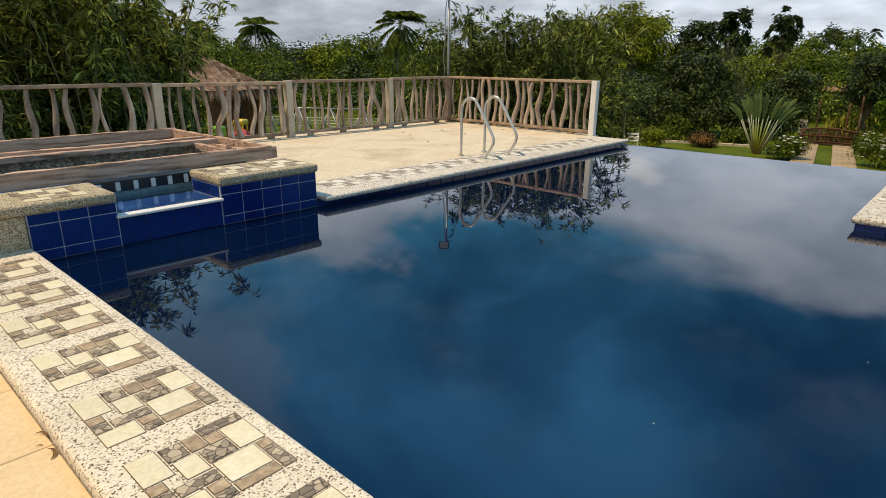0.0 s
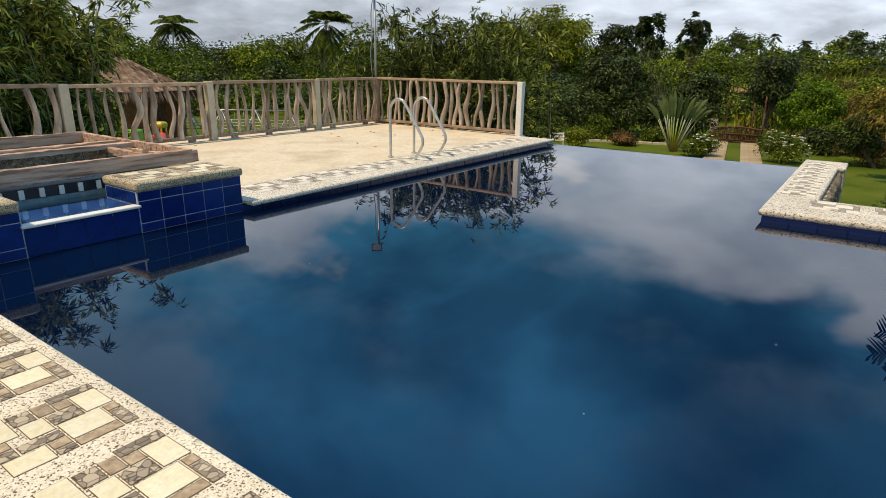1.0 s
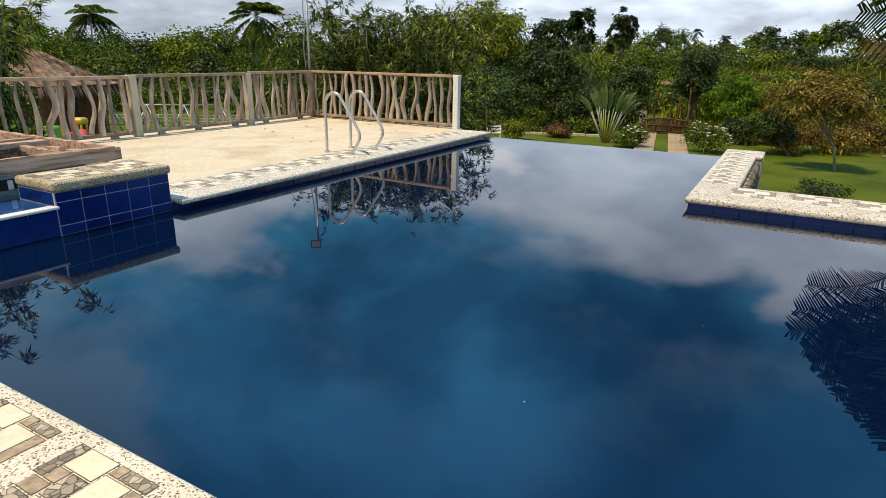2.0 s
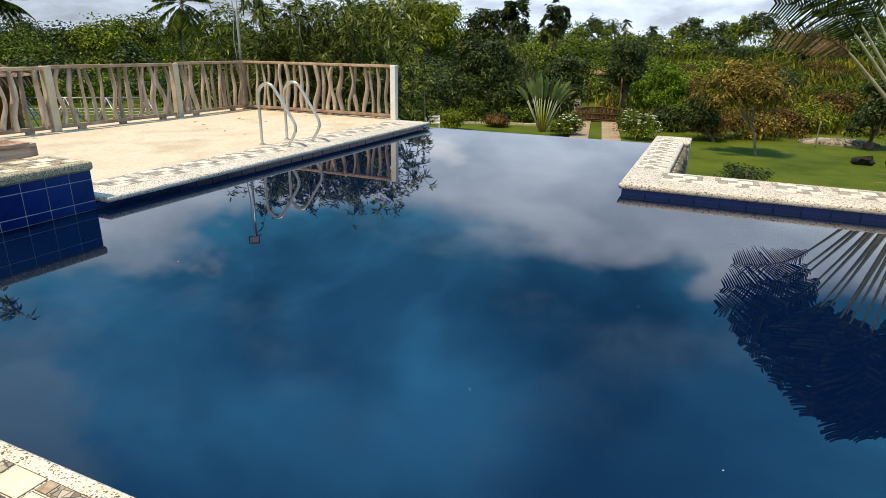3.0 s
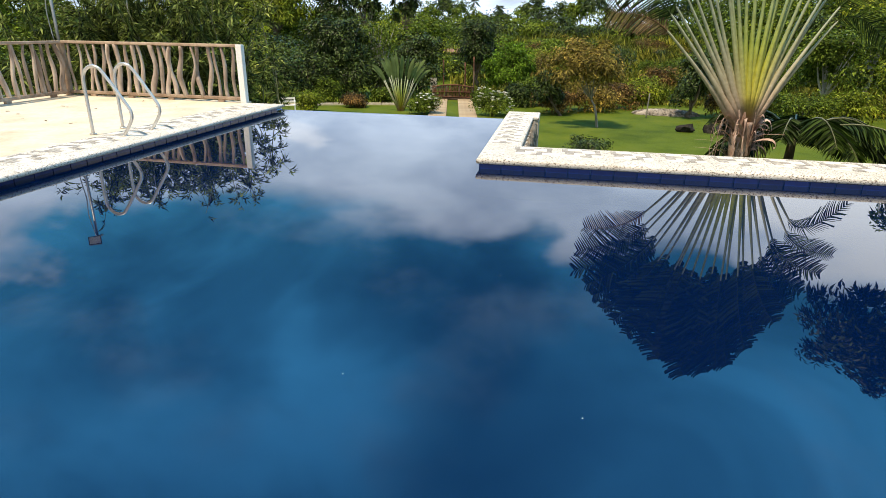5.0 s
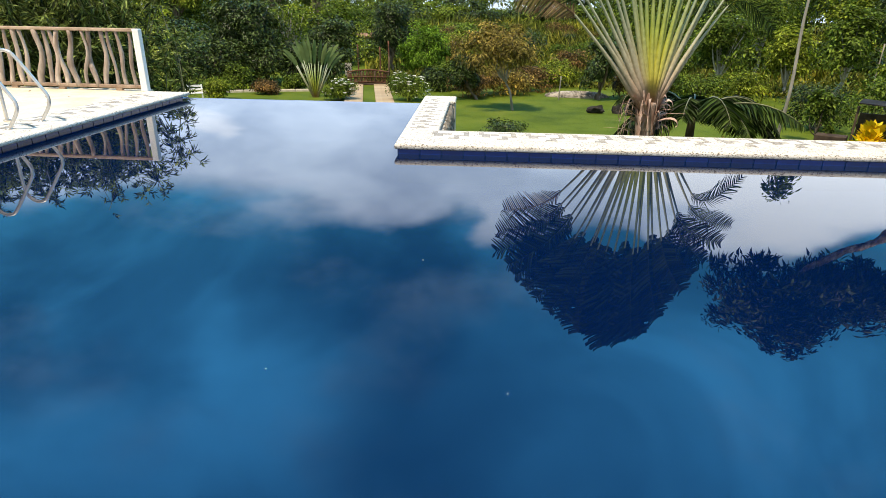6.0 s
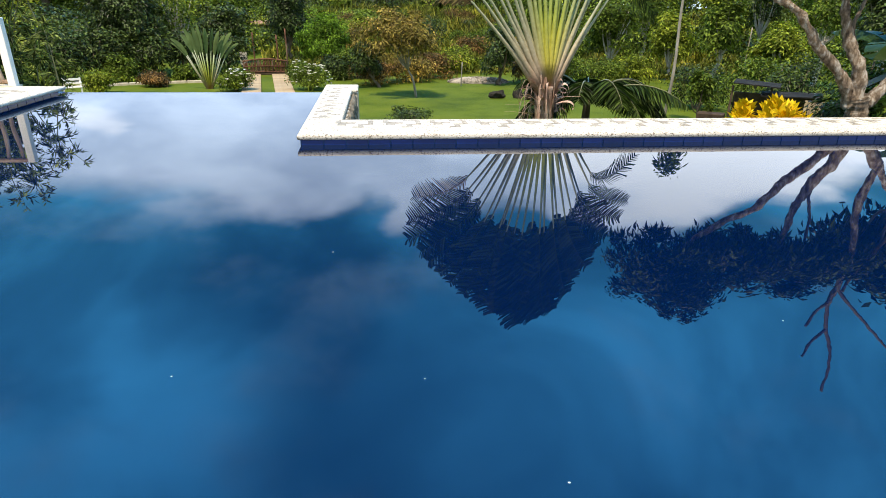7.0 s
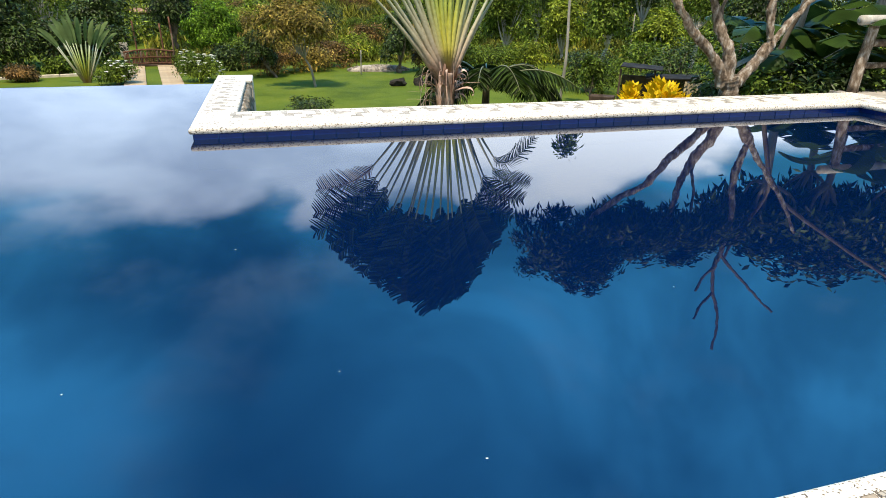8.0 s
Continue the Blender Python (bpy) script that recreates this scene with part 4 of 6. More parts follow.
# ---------------------------------------------------------------- the fan palm behind the long coping
def petiole_mat(name, z0, z1):
    """Leaf stalks: brown at the foot, yellow-green in the fan's heart, paler outwards and upwards."""
    m, nt, b = node_mat(name)
    sep = nt.nodes.new("ShaderNodeSeparateXYZ")
    nt.links.new(coords(nt), sep.inputs[0])

    def remap(value, f0, f1):
        n = nt.nodes.new("ShaderNodeMapRange")
        n.inputs["From Min"].default_value, n.inputs["From Max"].default_value = f0, f1
        nt.links.new(value, n.inputs["Value"])
        return n.outputs[0]

    up = remap(sep.outputs["Z"], z0, z1)
    ab = nt.nodes.new("ShaderNodeMath"); ab.operation = "ABSOLUTE"
    nt.links.new(sep.outputs["X"], ab.inputs[0])
    sub = nt.nodes.new("ShaderNodeMath"); sub.operation = "SUBTRACT"
    nt.links.new(sep.outputs["Z"], sub.inputs[0]); sub.inputs[1].default_value = z0 - 0.25
    ratio = nt.nodes.new("ShaderNodeMath"); ratio.operation = "DIVIDE"
    nt.links.new(ab.outputs[0], ratio.inputs[0]); nt.links.new(sub.outputs[0], ratio.inputs[1])
    heart = ramp(nt, up, [(0.0, (0.30, 0.15, 0.06)), (0.16, (0.46, 0.40, 0.05)), (0.5, (0.32, 0.37, 0.06)), (0.85, (0.26, 0.32, 0.16))])
    outer = ramp(nt, up, [(0.0, (0.36, 0.23, 0.16)), (0.22, (0.40, 0.34, 0.22)), (0.55, (0.33, 0.34, 0.21)), (0.9, (0.30, 0.34, 0.26))])
    col = mix_col(nt, heart, outer, remap(ratio.outputs[0], 0.14, 0.42))
    grain = ramp(nt, noise_tex(nt, coords(nt), 14, 4), [(0.3, (0.75, 0.75, 0.7)), (0.7, (1.1, 1.1, 1.1))])
    nt.links.new(mix_col(nt, col, grain, 1.0, "MULTIPLY"), b.inputs["Base Color"])
    b.inputs["Roughness"].default_value = 0.45
    return m


M_FIBRE = surface("dry_palm_fibre", (0.16, 0.08, 0.05), (0.42, 0.26, 0.18), 9, 50, 0.9, 0.9, 0.03, stretch=(1, 1, 0.25), c3=(0.62, 0.48, 0.38), random="object", spread=0.35)
M_SHEATH = surface("curled_dry_sheath", (0.17, 0.095, 0.07), (0.40, 0.27, 0.21), 7, 50, 0.9, 0.5, 0.01, c3=(0.58, 0.45, 0.37), random="object", spread=0.3)
M_L_FAN = leaf_mat("fan_palm_blade", (0.010, 0.022, 0.005), (0.018, 0.036, 0.008), (0.036, 0.064, 0.014), 0.14, 0.5)
M_L_FANDRY = leaf_mat("fan_palm_dry_blade", (0.06, 0.036, 0.022), (0.11, 0.066, 0.040), (0.20, 0.13, 0.08), 0.2, 0.7)


FAN_TIPS = ((-1.0, -2.60, 1.62), (-0.9, -2.72, 2.14), (-0.72, -2.43, 2.65), (-0.4, -1.65, 3.6), (0.0, -0.22, 4.72), (0.3, 0.75, 4.45), (0.55, 1.35, 3.5), (0.8, 1.95, 2.65), (0.92, 2.15, 2.0), (1.0, 2.15, 1.25))


def fan_palm(label, at, turn, trunk_h, count, k, seed, torn=0.5, mat=None):
    """A traveller's palm: leaf stalks in one flat fan, each with a long paddle blade; k scales the whole fan."""
    stalk_mat = petiole_mat("fan_palm_stalk", trunk_h, trunk_h + 2.4 * k)
    rs = np.random.default_rng(seed)
    p = thing("fan_palm", label, "palm", at=at)
    p.matrix_basis = pose(*at, 0, 0, turn)
    pts = [(0, 0, -0.05), (0.03 * k, 0, trunk_h * 0.5), (0, 0, trunk_h - 0.3 * k), (0, 0, trunk_h - 0.08 * k)]
    part("trunk", tube("trunk", arc_points(pts, 4), np.linspace(0.125, 0.145, 13) * k, 10), M_FIBRE, p)
    ff, tx, tz = (np.array(c) for c in zip(*FAN_TIPS))
    for i in range(count):
        f = (i / (count - 1)) * 2 - 1
        ang = -0.10 + f * 0.62 + rs.normal() * 0.012
        d = np.array([math.sin(ang), 0, math.cos(ang)])
        out = np.array([math.cos(ang), 0, -math.sin(ang)])
        base = np.array([f * 0.13 * k, (-1) ** i * 0.02, trunk_h - 0.16 * k + 0.12 * k * (1 - f * f)])
        Lp = 2.52 * k * (1.0 - 0.19 * f * f) * rs.uniform(0.95, 1.04)
        bow = 0.06 * f ** 3
        line = [base + d * Lp * t + out * bow * Lp * t * t for t in np.linspace(0, 1, 7)]
        rad = np.array([0.078, 0.064, 0.046, 0.035, 0.027, 0.021, 0.017]) * k
        # blade: a bowed rib with strips on both sides, which are torn apart on the outer leaves
        tip = np.array([np.interp(f, ff, tx) + rs.normal() * 0.05, (rs.random() - 0.5) * 0.5 * abs(f), np.interp(f, ff, tz) + rs.normal() * 0.06]) * k
        tip[2] += trunk_h
        root = line[-1]
        Lb = np.linalg.norm(tip - root)
        side = max(0.0, abs(f) - 0.62) / 0.38
        n = 44 if side < 0.3 else 34
        t = np.linspace(0, 1, n)[:, None]
        bend = root + unit(line[-1] - line[-2]) * Lb * 0.5
        rib = root * (1 - t) ** 2 + bend * 2 * t * (1 - t) + tip * t * t
        dry = i == 0 and mat is None
        part("leaf_stalk", tube("leaf_stalk", [v.tolist() for v in line] + [rib[2].tolist(), rib[4].tolist()], np.append(rad, (0.015 * k, 0.008 * k)), 8), stalk_mat, p)
        part("midrib", tube("midrib", [v.tolist() for v in rib[2::4]], np.linspace(0.013 * k, 0.003, len(rib[2::4])), 6), M_L_FANDRY if dry else (mat or M_L_FAN), p)
        T = unit(np.gradient(rib, axis=0))
        nrm = unit(np.array([0, 1.0, 0]) + out * rs.uniform(-0.45, 0.45))
        S = unit(np.cross(T, nrm))
        width = (0.27 - 0.02 * side) * Lb * np.sin(np.pi * np.clip(t[:, 0] * 0.93 + 0.05, 0, 1)) ** 0.5
        width *= np.clip(t[:, 0] * 16, 0.55, 1)
        tear = min(0.95, torn * (0.2 + 0.5 * f * f) + 0.75 * side)
        vs, ts = [], []
        for sgn in (-1, 1):
            for j in range(n - 1):
                open_ = rs.random() < tear
                w = width[j] * rs.uniform(0.75, 1.08)
                lift = rs.uniform(0.05, 0.3) if not open_ else rs.uniform(-0.5, 0.2)
                a, b = rib[j], rib[j + 1]
                a = a + (b - a) * 0.25 * side
                run = T[j] * w * (0.35 + 0.35 * abs(f))
                drop = np.array([0, 0, -1.0]) * w * (0.06 + (0.25 if open_ else 0))
                o = S[j] * sgn * w + nrm * lift * w * 0.5 + run + drop
                gap = 0.72 if open_ else 0.02
                q = len(vs)
                m1, m2 = a + o * 0.5 + nrm * 0.02 + (b - a) * gap * 0.3, b + o * 0.5 + nrm * 0.02
                vs += [a, b, m2, m1, b + o, a + o + (b - a) * gap]
                ts += [(q, q + 1, q + 2), (q, q + 2, q + 3), (q + 3, q + 2, q + 4), (q + 3, q + 4, q + 5)]
        part("leaf_blade", mesh_np("leaf_blade", np.array(vs), np.array(ts)), M_L_FANDRY if dry else (mat or M_L_FAN), p)
    # old sheath ends that curl out at the neck
    for i in range(46):
        sx = 1 if i % 2 else -1
        th = sx * rs.uniform(-0.3, 1.1)
        out = Vector((sx * math.cos(th), -math.sin(abs(th)) * rs.choice((-0.4, 1.0)), 0)).normalized()
        z, reach, w = trunk_h + rs.uniform(-0.62, -0.10) * k, rs.uniform(0.10, 0.42) * k, rs.uniform(0.014, 0.036) * k
        rise, fall = rs.uniform(0.05, 0.28) * k, rs.uniform(0.05, 0.45) * k
        tang = Vector((-out.y, out.x, 0))
        vs, ts = [], []
        for j in range(9):
            t = j / 8
            c = out * (0.13 * k + reach * math.sin(t * 2.0)) + Vector((0, 0, z + rise * math.sin(math.pi * min(1, 1.25 * t)) - fall * t ** 2.4))
            ww = w * (1.15 - 0.8 * t)
            twist = tang * math.cos(1.6 * t) + Vector((0, 0, 1)) * math.sin(1.6 * t)
            vs += [c - twist * ww, c + out * ww * 0.4, c + twist * ww]
            if j:
                q = 3 * (j - 1)
                ts += [(q, q + 1, q + 4), (q, q + 4, q + 3), (q + 1, q + 2, q + 5), (q + 1, q + 5, q + 4)]
        part("curled_sheath", mesh_np("curled_sheath", np.array([tuple(v) for v in vs]), np.array(ts)), M_SHEATH, p)
    # dry leaf sheaths wrapped round the trunk, their ends peeling off
    for i in range(84):
        th = rs.uniform(0, 2 * math.pi)
        z = trunk_h + rs.uniform(-0.95, -0.22) * k
        w = rs.uniform(0.03, 0.07) * k
        r0 = 0.128 * k
        peel = rs.uniform(0.10, 0.40) * k if i % 6 == 0 else rs.uniform(0.0, 0.06) * k
        L = rs.uniform(0.28, 0.5) * k
        sx = math.copysign(1, math.cos(th))
        vs, ts = [], []
        for j in range(7):
            t = j / 6
            rr = r0 * (1.0 - 0.1 * t) + 0.012 + peel * max(0, t - 0.35) ** 1.3 * 1.6
            zz = z + L * (t - (1.1 * max(0, t - 0.55) ** 1.5 if peel > 0.08 * k else 0))
            c = Vector((rr * math.cos(th) * 1.25 + sx * peel * 0.5 * t * t, rr * math.sin(th), zz))
            tang = Vector((-math.sin(th), math.cos(th), 0)) * w * (1 - 0.75 * t) * (1 + 0.15 * rs.normal())
            vs += [c - tang, c + Vector((math.cos(th), math.sin(th), 0)) * w * 0.25, c + tang]
            if j:
                q = 3 * (j - 1)
                ts += [(q, q + 1, q + 4), (q, q + 4, q + 3), (q + 1, q + 2, q + 5), (q + 1, q + 5, q + 4)]
        part("dry_sheath", mesh_np("dry_sheath", np.array([tuple(v) for v in vs]), np.array(ts)), M_FIBRE, p)
    return p


def paddle_palm(label, at, turn, count, seed):
    """A young traveller's palm seen from afar: a fan of stalks from the ground, each with one folded paddle leaf."""
    rs = np.random.default_rng(seed)
    p = thing("fan_palm", label, "palm", at=at)
    p.matrix_basis = pose(*at, 0, 0, turn)
    stalk_mat = petiole_mat("young_palm_stalk", 0.1, 1.9)
    for i in range(count):
        f = (i / (count - 1)) * 2 - 1
        ang = f * 0.44 + rs.normal() * 0.025
        d = np.array([math.sin(ang), 0.06 * rs.normal(), math.cos(ang)])
        base = np.array([f * 0.12, (-1) ** i * 0.03, 0.0])
        Ls, Lb = rs.uniform(1.75, 2.15) * (1 - 0.12 * f * f), rs.uniform(1.1, 1.5)
        top = base + d * Ls
        part("leaf_stalk", tube("leaf_stalk", [base.tolist(), (base + d * Ls * 0.5).tolist(), top.tolist()], [0.055, 0.036, 0.022], 6), stalk_mat, p)
        t = np.linspace(0, 1, 9)[:, None]
        bow = np.array([math.copysign(1, f) if abs(f) > 0.05 else 0.0, 0, 0])
        rib = top + d * Lb * t + (bow * 0.16 * abs(f) - np.array([0, 0, 0.30 * abs(f)])) * Lb * t ** 2
        side = unit(np.cross(unit(np.gradient(rib, axis=0)), np.array([0.0, 1.0, 0]) + rs.normal(size=3) * np.array([0.5, 0.1, 0.3])))
        w = 0.115 * np.sin(np.pi * np.clip(t * 0.9 + 0.07, 0, 1)) ** 0.6 * Lb / 1.4
        fold = np.array([0, 0.35 * rs.choice((-1, 1)), 0.1])
        vs = np.stack([rib - side * w + fold * w, rib, rib + side * w + fold * w], 1).reshape(-1, 3)
        ts = []
        for j in range(8):
            q = 3 * j
            ts += [(q, q + 1, q + 4), (q, q + 4, q + 3), (q + 1, q + 2, q + 5), (q + 1, q + 5, q + 4)]
        part("leaf_blade", mesh_np("leaf_blade", vs, np.array(ts)), M_L_PADDLE, p)
    return p


fan_palm("tall fan-shaped traveller's palm with yellow-green stalks behind the coping", (3.16, 11.0, ground_z(3.16, 11.0)), 15, 0.19 - ground_z(3.16, 11.0), 23, 1.0, 3, 0.42)
paddle_palm("small fan-shaped traveller's palm on the lawn by the flower beds", far(-14.7, 19.6), 12, 17, 4)

# arching feather palm beside the fan palm
feather_palm("low palm with arching dark feather fronds behind the coping", (4.3, 11.9, ground_z(4.3, 11.9)), -0.25 - ground_z(4.3, 11.9), 15, 2.2, 0.55, 95, 7, M_L_FAN, 0.11, name="feather_palm", arch=0.72, width=0.045, up=0.85, wild=0.6)

# ---------------------------------------------------------------- the tree with lichen-spotted limbs
def lichen_tree():
    rs = np.random.default_rng(12)
    x0, y0 = 7.27, 8.35
    g = ground_z(x0, y0)
    t = thing("garden_tree", "old tree with lichen-spotted forking limbs behind the coping", "tree", at=(x0, y0, g))
    # limbs by distance along the pool and height over the water
    limbs = [
        ([(7.27, 0, g - 0.05), (7.30, 0, -0.6), (7.27, 0, 0.0), (7.20, 0, 0.30)], 0.25, 0.20),
        ([(7.12, 0, 0.15), (6.98, 0, 0.42), (6.78, 0, 0.66), (6.35, 0, 1.02), (5.96, 0, 1.44), (5.45, 0.1, 1.75), (4.9, 0.2, 2.3), (4.5, 0.2, 2.8)], 0.125, 0.03),
        ([(7.22, 0, 0.2), (7.10, 0, 0.7), (6.93, 0.1, 1.05), (6.77, 0.15, 1.5), (6.74, 0.2, 1.9), (6.6, 0.2, 2.5), (6.3, 0.3, 2.9)], 0.13, 0.03),
        ([(7.34, 0, 0.15), (7.53, 0, 0.36), (7.75, 0, 0.62), (7.90, 0, 0.82)], 0.13, 0.11),
        ([(7.88, 0, 0.78), (7.80, 0, 1.1), (7.74, 0, 1.5), (7.86, 0, 2.1), (7.93, 0.05, 2.45), (7.90, 0.1, 3.0), (7.80, 0.1, 3.3)], 0.095, 0.055),
        ([(7.86, 0, 0.76), (8.12, 0, 1.08), (8.45, -0.05, 1.47), (8.9, -0.1, 2.0), (9.3, -0.1, 2.6)], 0.085, 0.04),
        ([(8.5, -0.05, 1.5), (8.55, 0, 1.8), (8.4, 0, 2.1), (8.06, 0, 2.65), (7.92, 0, 3.0)], 0.05, 0.04),
        ([(7.80, 0.1, 3.25), (7.95, 0.1, 3.83), (8.12, 0.1, 4.2), (8.22, 0.1, 4.6), (8.22, 0.1, 5.15)], 0.05, 0.035),
        ([(7.93, 0.1, 3.8), (7.72, 0.1, 4.05), (7.62, 0.1, 4.35)], 0.04, 0.03),
        ([(7.82, 0.1, 3.25), (7.62, 0.1, 3.45), (7.52, 0.1, 3.72)], 0.04, 0.03),
        ([(7.92, 0.1, 3.0), (8.2, 0.05, 3.3), (8.6, 0, 3.68), (9.0, 0, 4.05), (9.4, 0, 4.38)], 0.045, 0.03),
        ([(7.05, 0.1, 0.95), (7.0, 0.2, 1.3), (7.2, 0.3, 1.7), (7.3, 0.4, 2.2)], 0.05, 0.03),
    ]
    for pts, r0, r1 in limbs:
        line = [Vector((p.x - x0, p.y, p.z - g)) for p in arc_points(pts, 14)]
        rad = np.linspace(r0, r1, len(line)) * (0.76 if r0 > 0.1 else 0.66) * (1 + 0.05 * rs.normal(size=len(line)))
        me = tube("limb", line, rad, 20 if r0 > 0.06 else 10)
        for v in me.vertices:
            k = noise.noise_vector(v.co * 6.0) * 0.028 + noise.noise_vector(Vector((v.co.x * 26, v.co.y * 26, v.co.z * 9))) * 0.017
            v.co += k * min(1.0, r0 / 0.08)
        part("limb", me, M_LICHEN if r0 > 0.06 else M_BARK, t)
    for cx, cz, rx, rz, n in ((4.7, 2.4, 1.1, 0.9, 5600), (5.15, 2.95, 0.8, 0.6, 2600), (5.9, 2.35, 1.0, 0.75, 4600), (6.9, 2.45, 1.05, 0.72, 4600), (7.75, 2.45, 0.8, 0.6, 2400)):
        foliage("crown", rs, int(n * 1.1), (cx - x0, 0.25, cz - g), (rx, 0.85, rz), (0.13, 0.32), 50, M_L_DARK, t, 0.15, 0.15)


lichen_tree()


def banana(label, at, leaves, height, seed):
    """A banana plant: a sheathed stem and broad arching blades."""
    rs = np.random.default_rng(seed)
    b = thing("banana_plant", label, "banana plant", "banana plants", at=at)
    h = height * 0.5
    part("stem", tube("stem", arc_points([(0, 0, -0.05), (0.02, 0, h * 0.5), (0, 0, h)], 4), np.linspace(0.12, 0.06, 9), 9), M_CULM, b)
    for i in range(leaves):
        a = 2.4 * i + rs.uniform(-0.3, 0.3)
        out = np.array([math.cos(a), math.sin(a), 0])
        L = height * rs.uniform(0.5, 0.72)
        n = 26
        t = np.linspace(0, 1, n)[:, None]
        el = rs.uniform(0.7, 1.5)
        rib = np.array([0, 0, h]) + (out + np.array([0, 0, el])) / math.hypot(1, el) * L * t - np.array([0, 0, 1.0]) * L * rs.uniform(0.35, 0.8) * t ** 2.2
        T = unit(np.gradient(rib, axis=0))
        S = unit(np.cross(T, np.array([0, 0, 1.0]) + rs.normal(size=3) * 0.2))
        w = 0.15 * L * np.sin(np.pi * np.clip((t - 0.14) / 0.86, 0.0, 1)) ** 0.5
        U = np.cross(S, T)
        vs, ts = [], []
        for sgn in (-1, 1):
            for j in range(n - 1):
                # strips between the side veins; some are torn and hang
                torn = rs.random() < 0.1
                hang = 0.25 + (0.5 * rs.random() if torn else 0.0)
                q = len(vs)
                o0 = S[j] * sgn * w[j] - U[j] * w[j] * hang + T[j] * w[j] * 0.25
                o1 = S[j + 1] * sgn * w[j + 1] - U[j + 1] * w[j + 1] * hang + T[j + 1] * w[j + 1] * 0.25
                a, c = rib[j], rib[j + 1]
                e = c + o1 - (c - a) * (0.35 if torn else 0.02)
                vs += [a, c, e, a + o0]
                ts += [(q, q + 1, q + 2), (q, q + 2, q + 3)]
        v = np.array(vs)
        part("leaf", mesh_np("leaf", v, np.array(ts)), M_L_BANANA, b)


M_L_BANANA = leaf_mat("banana_leaf", (0.012, 0.026, 0.006), (0.022, 0.046, 0.009), (0.042, 0.085, 0.016), 0.25, 0.4, strips=True)
for i, (az, d, n, h) in enumerate(((43.5, 14.6, 9, 3.5), (47, 13.2, 8, 3.2), (49.5, 14.6, 9, 3.6), (52.5, 12.8, 9, 3.7), (57, 14, 9, 4.0))):
    banana("broad-leaved green banana plant behind the garden tree", polar(az, d), n, h, 40 + i)

for i, (x, y, cz, r) in enumerate(((10.2, 10.2, 3.0, 1.4), (11.6, 9.7, 3.2, 1.7), (13.4, 9.3, 3.3, 1.9), (12.4, 11.2, 3.4, 1.9))):
    g = ground_z(x, y)
    tree("dark broad-leaved tree behind the log fence", (x, y, g), cz + r - g, (r, r * 0.7, r * 0.62), (0.24, 0.36), 3000, M_L_DARK, M_BARKGREY, 620 + i, 0.10, crown_z=cz - g, clumps=60, tight=0.2, hollow=0.2, s=1, group="trees behind the log fence")

# ---------------------------------------------------------------- bamboo
lab = "dense clump of leafy green bamboo behind the deck railing"
for i, (x, y, sx, sy, h, c, n) in enumerate((
        (-12.2, 0.2, 1.4, 1.8, 6.2, 34, 9000), (-12.0, 2.0, 1.4, 1.6, 6.4, 36, 11000), (-12.2, 3.7, 1.3, 1.3, 6.2, 36, 11000), (-13.0, 5.0, 1.2, 0.9, 5.4, 28, 8500), (-14.8, 2.2, 2.0, 3.0, 6.6, 34, 8000),
        (-11.6, 12.4, 1.2, 1.0, 3.5, 18, 3600), (-10.2, 13.0, 1.4, 1.2, 4.5, 30, 8600), (-9.2, 13.3, 1.3, 1.2, 4.7, 32, 9400), (-8.1, 13.4, 1.1, 1.0, 3.9, 26, 7000), (-9.4, 14.6, 2.2, 1.2, 4.9, 32, 8000), (-12.6, 13.6, 1.4, 1.2, 2.9, 14, 2600), (-11.6, 19.6, 1.7, 1.2, 4.4, 34, 9000), (-14.2, 5.5, 0.7, 0.7, 4.3, 18, 4600))):
    # the clumps at the deck corner get the leaves with painted-in shade
    bamboo(lab, (x, y, ground_z(x, y)), (sx, sy), h + 0.3, c, n if i < 5 else int(n * 0.7), 100 + i, 0.28 if i < 5 else 0.24, mat=M_L_BAMBOO if i < 5 or i > 10 else M_L_BAMBOOSHADE)

# ---------------------------------------------------------------- trees of the garden
def garden_tree(label, az, d, half, low, high, leaf, n, mat, bark, seed, trunk_r=0.14, clumps=45, hollow=0.3, tight=0.19, limbs=9, group="", foot=0.0):
    """A tree whose crown fills a given width and height as seen from the terrace (bearings and elevations in degrees)."""
    at = polar(az + foot, d)
    ez = 1.5 - at[2]
    z0, z1 = ez + d * math.tan(radians(low)), ez + d * math.tan(radians(high))
    rx = d * math.tan(radians(half))
    lean = (-d * math.sin(radians(foot)) * math.cos(radians(az)), 0)
    return tree(label, at, z1, (rx / 1.2, rx * 0.85 / 1.2, (z1 - z0) / 2 / 1.2), leaf, n, mat, bark, seed, trunk_r, (z0 + z1) / 2, clumps, tight, hollow, lean, group, limbs, s=1)


FRUIT = "leafy garden tree with a dark rounded crown"
garden_tree(FRUIT + " and pale trunk", -20.4, 44, 3.5, -5.2, 1.7, (0.24, 0.42), 14000, M_L_DARK, M_PALEBARK, 23, 0.17, 75, foot=0.4)
garden_tree("thin-leaved tree with bare pale branches at the garden's edge", -16.4, 45, 2.0, -3.8, 1.2, (0.2, 0.4), 1300, M_L_MID, M_PALEBARK, 24, 0.13, 26, 0.3, 0.2, 22, foot=-0.8)
garden_tree(FRUIT, -13.3, 50, 2.3, -4.0, -0.5, (0.24, 0.42), 7500, M_L_DARK, M_BARK, 25, 0.15, 45)
garden_tree(FRUIT, -7.6, 50, 2.4, -4.7, 1.5, (0.24, 0.42), 10500, M_L_DARK, M_BARK, 26, 0.16, 55)
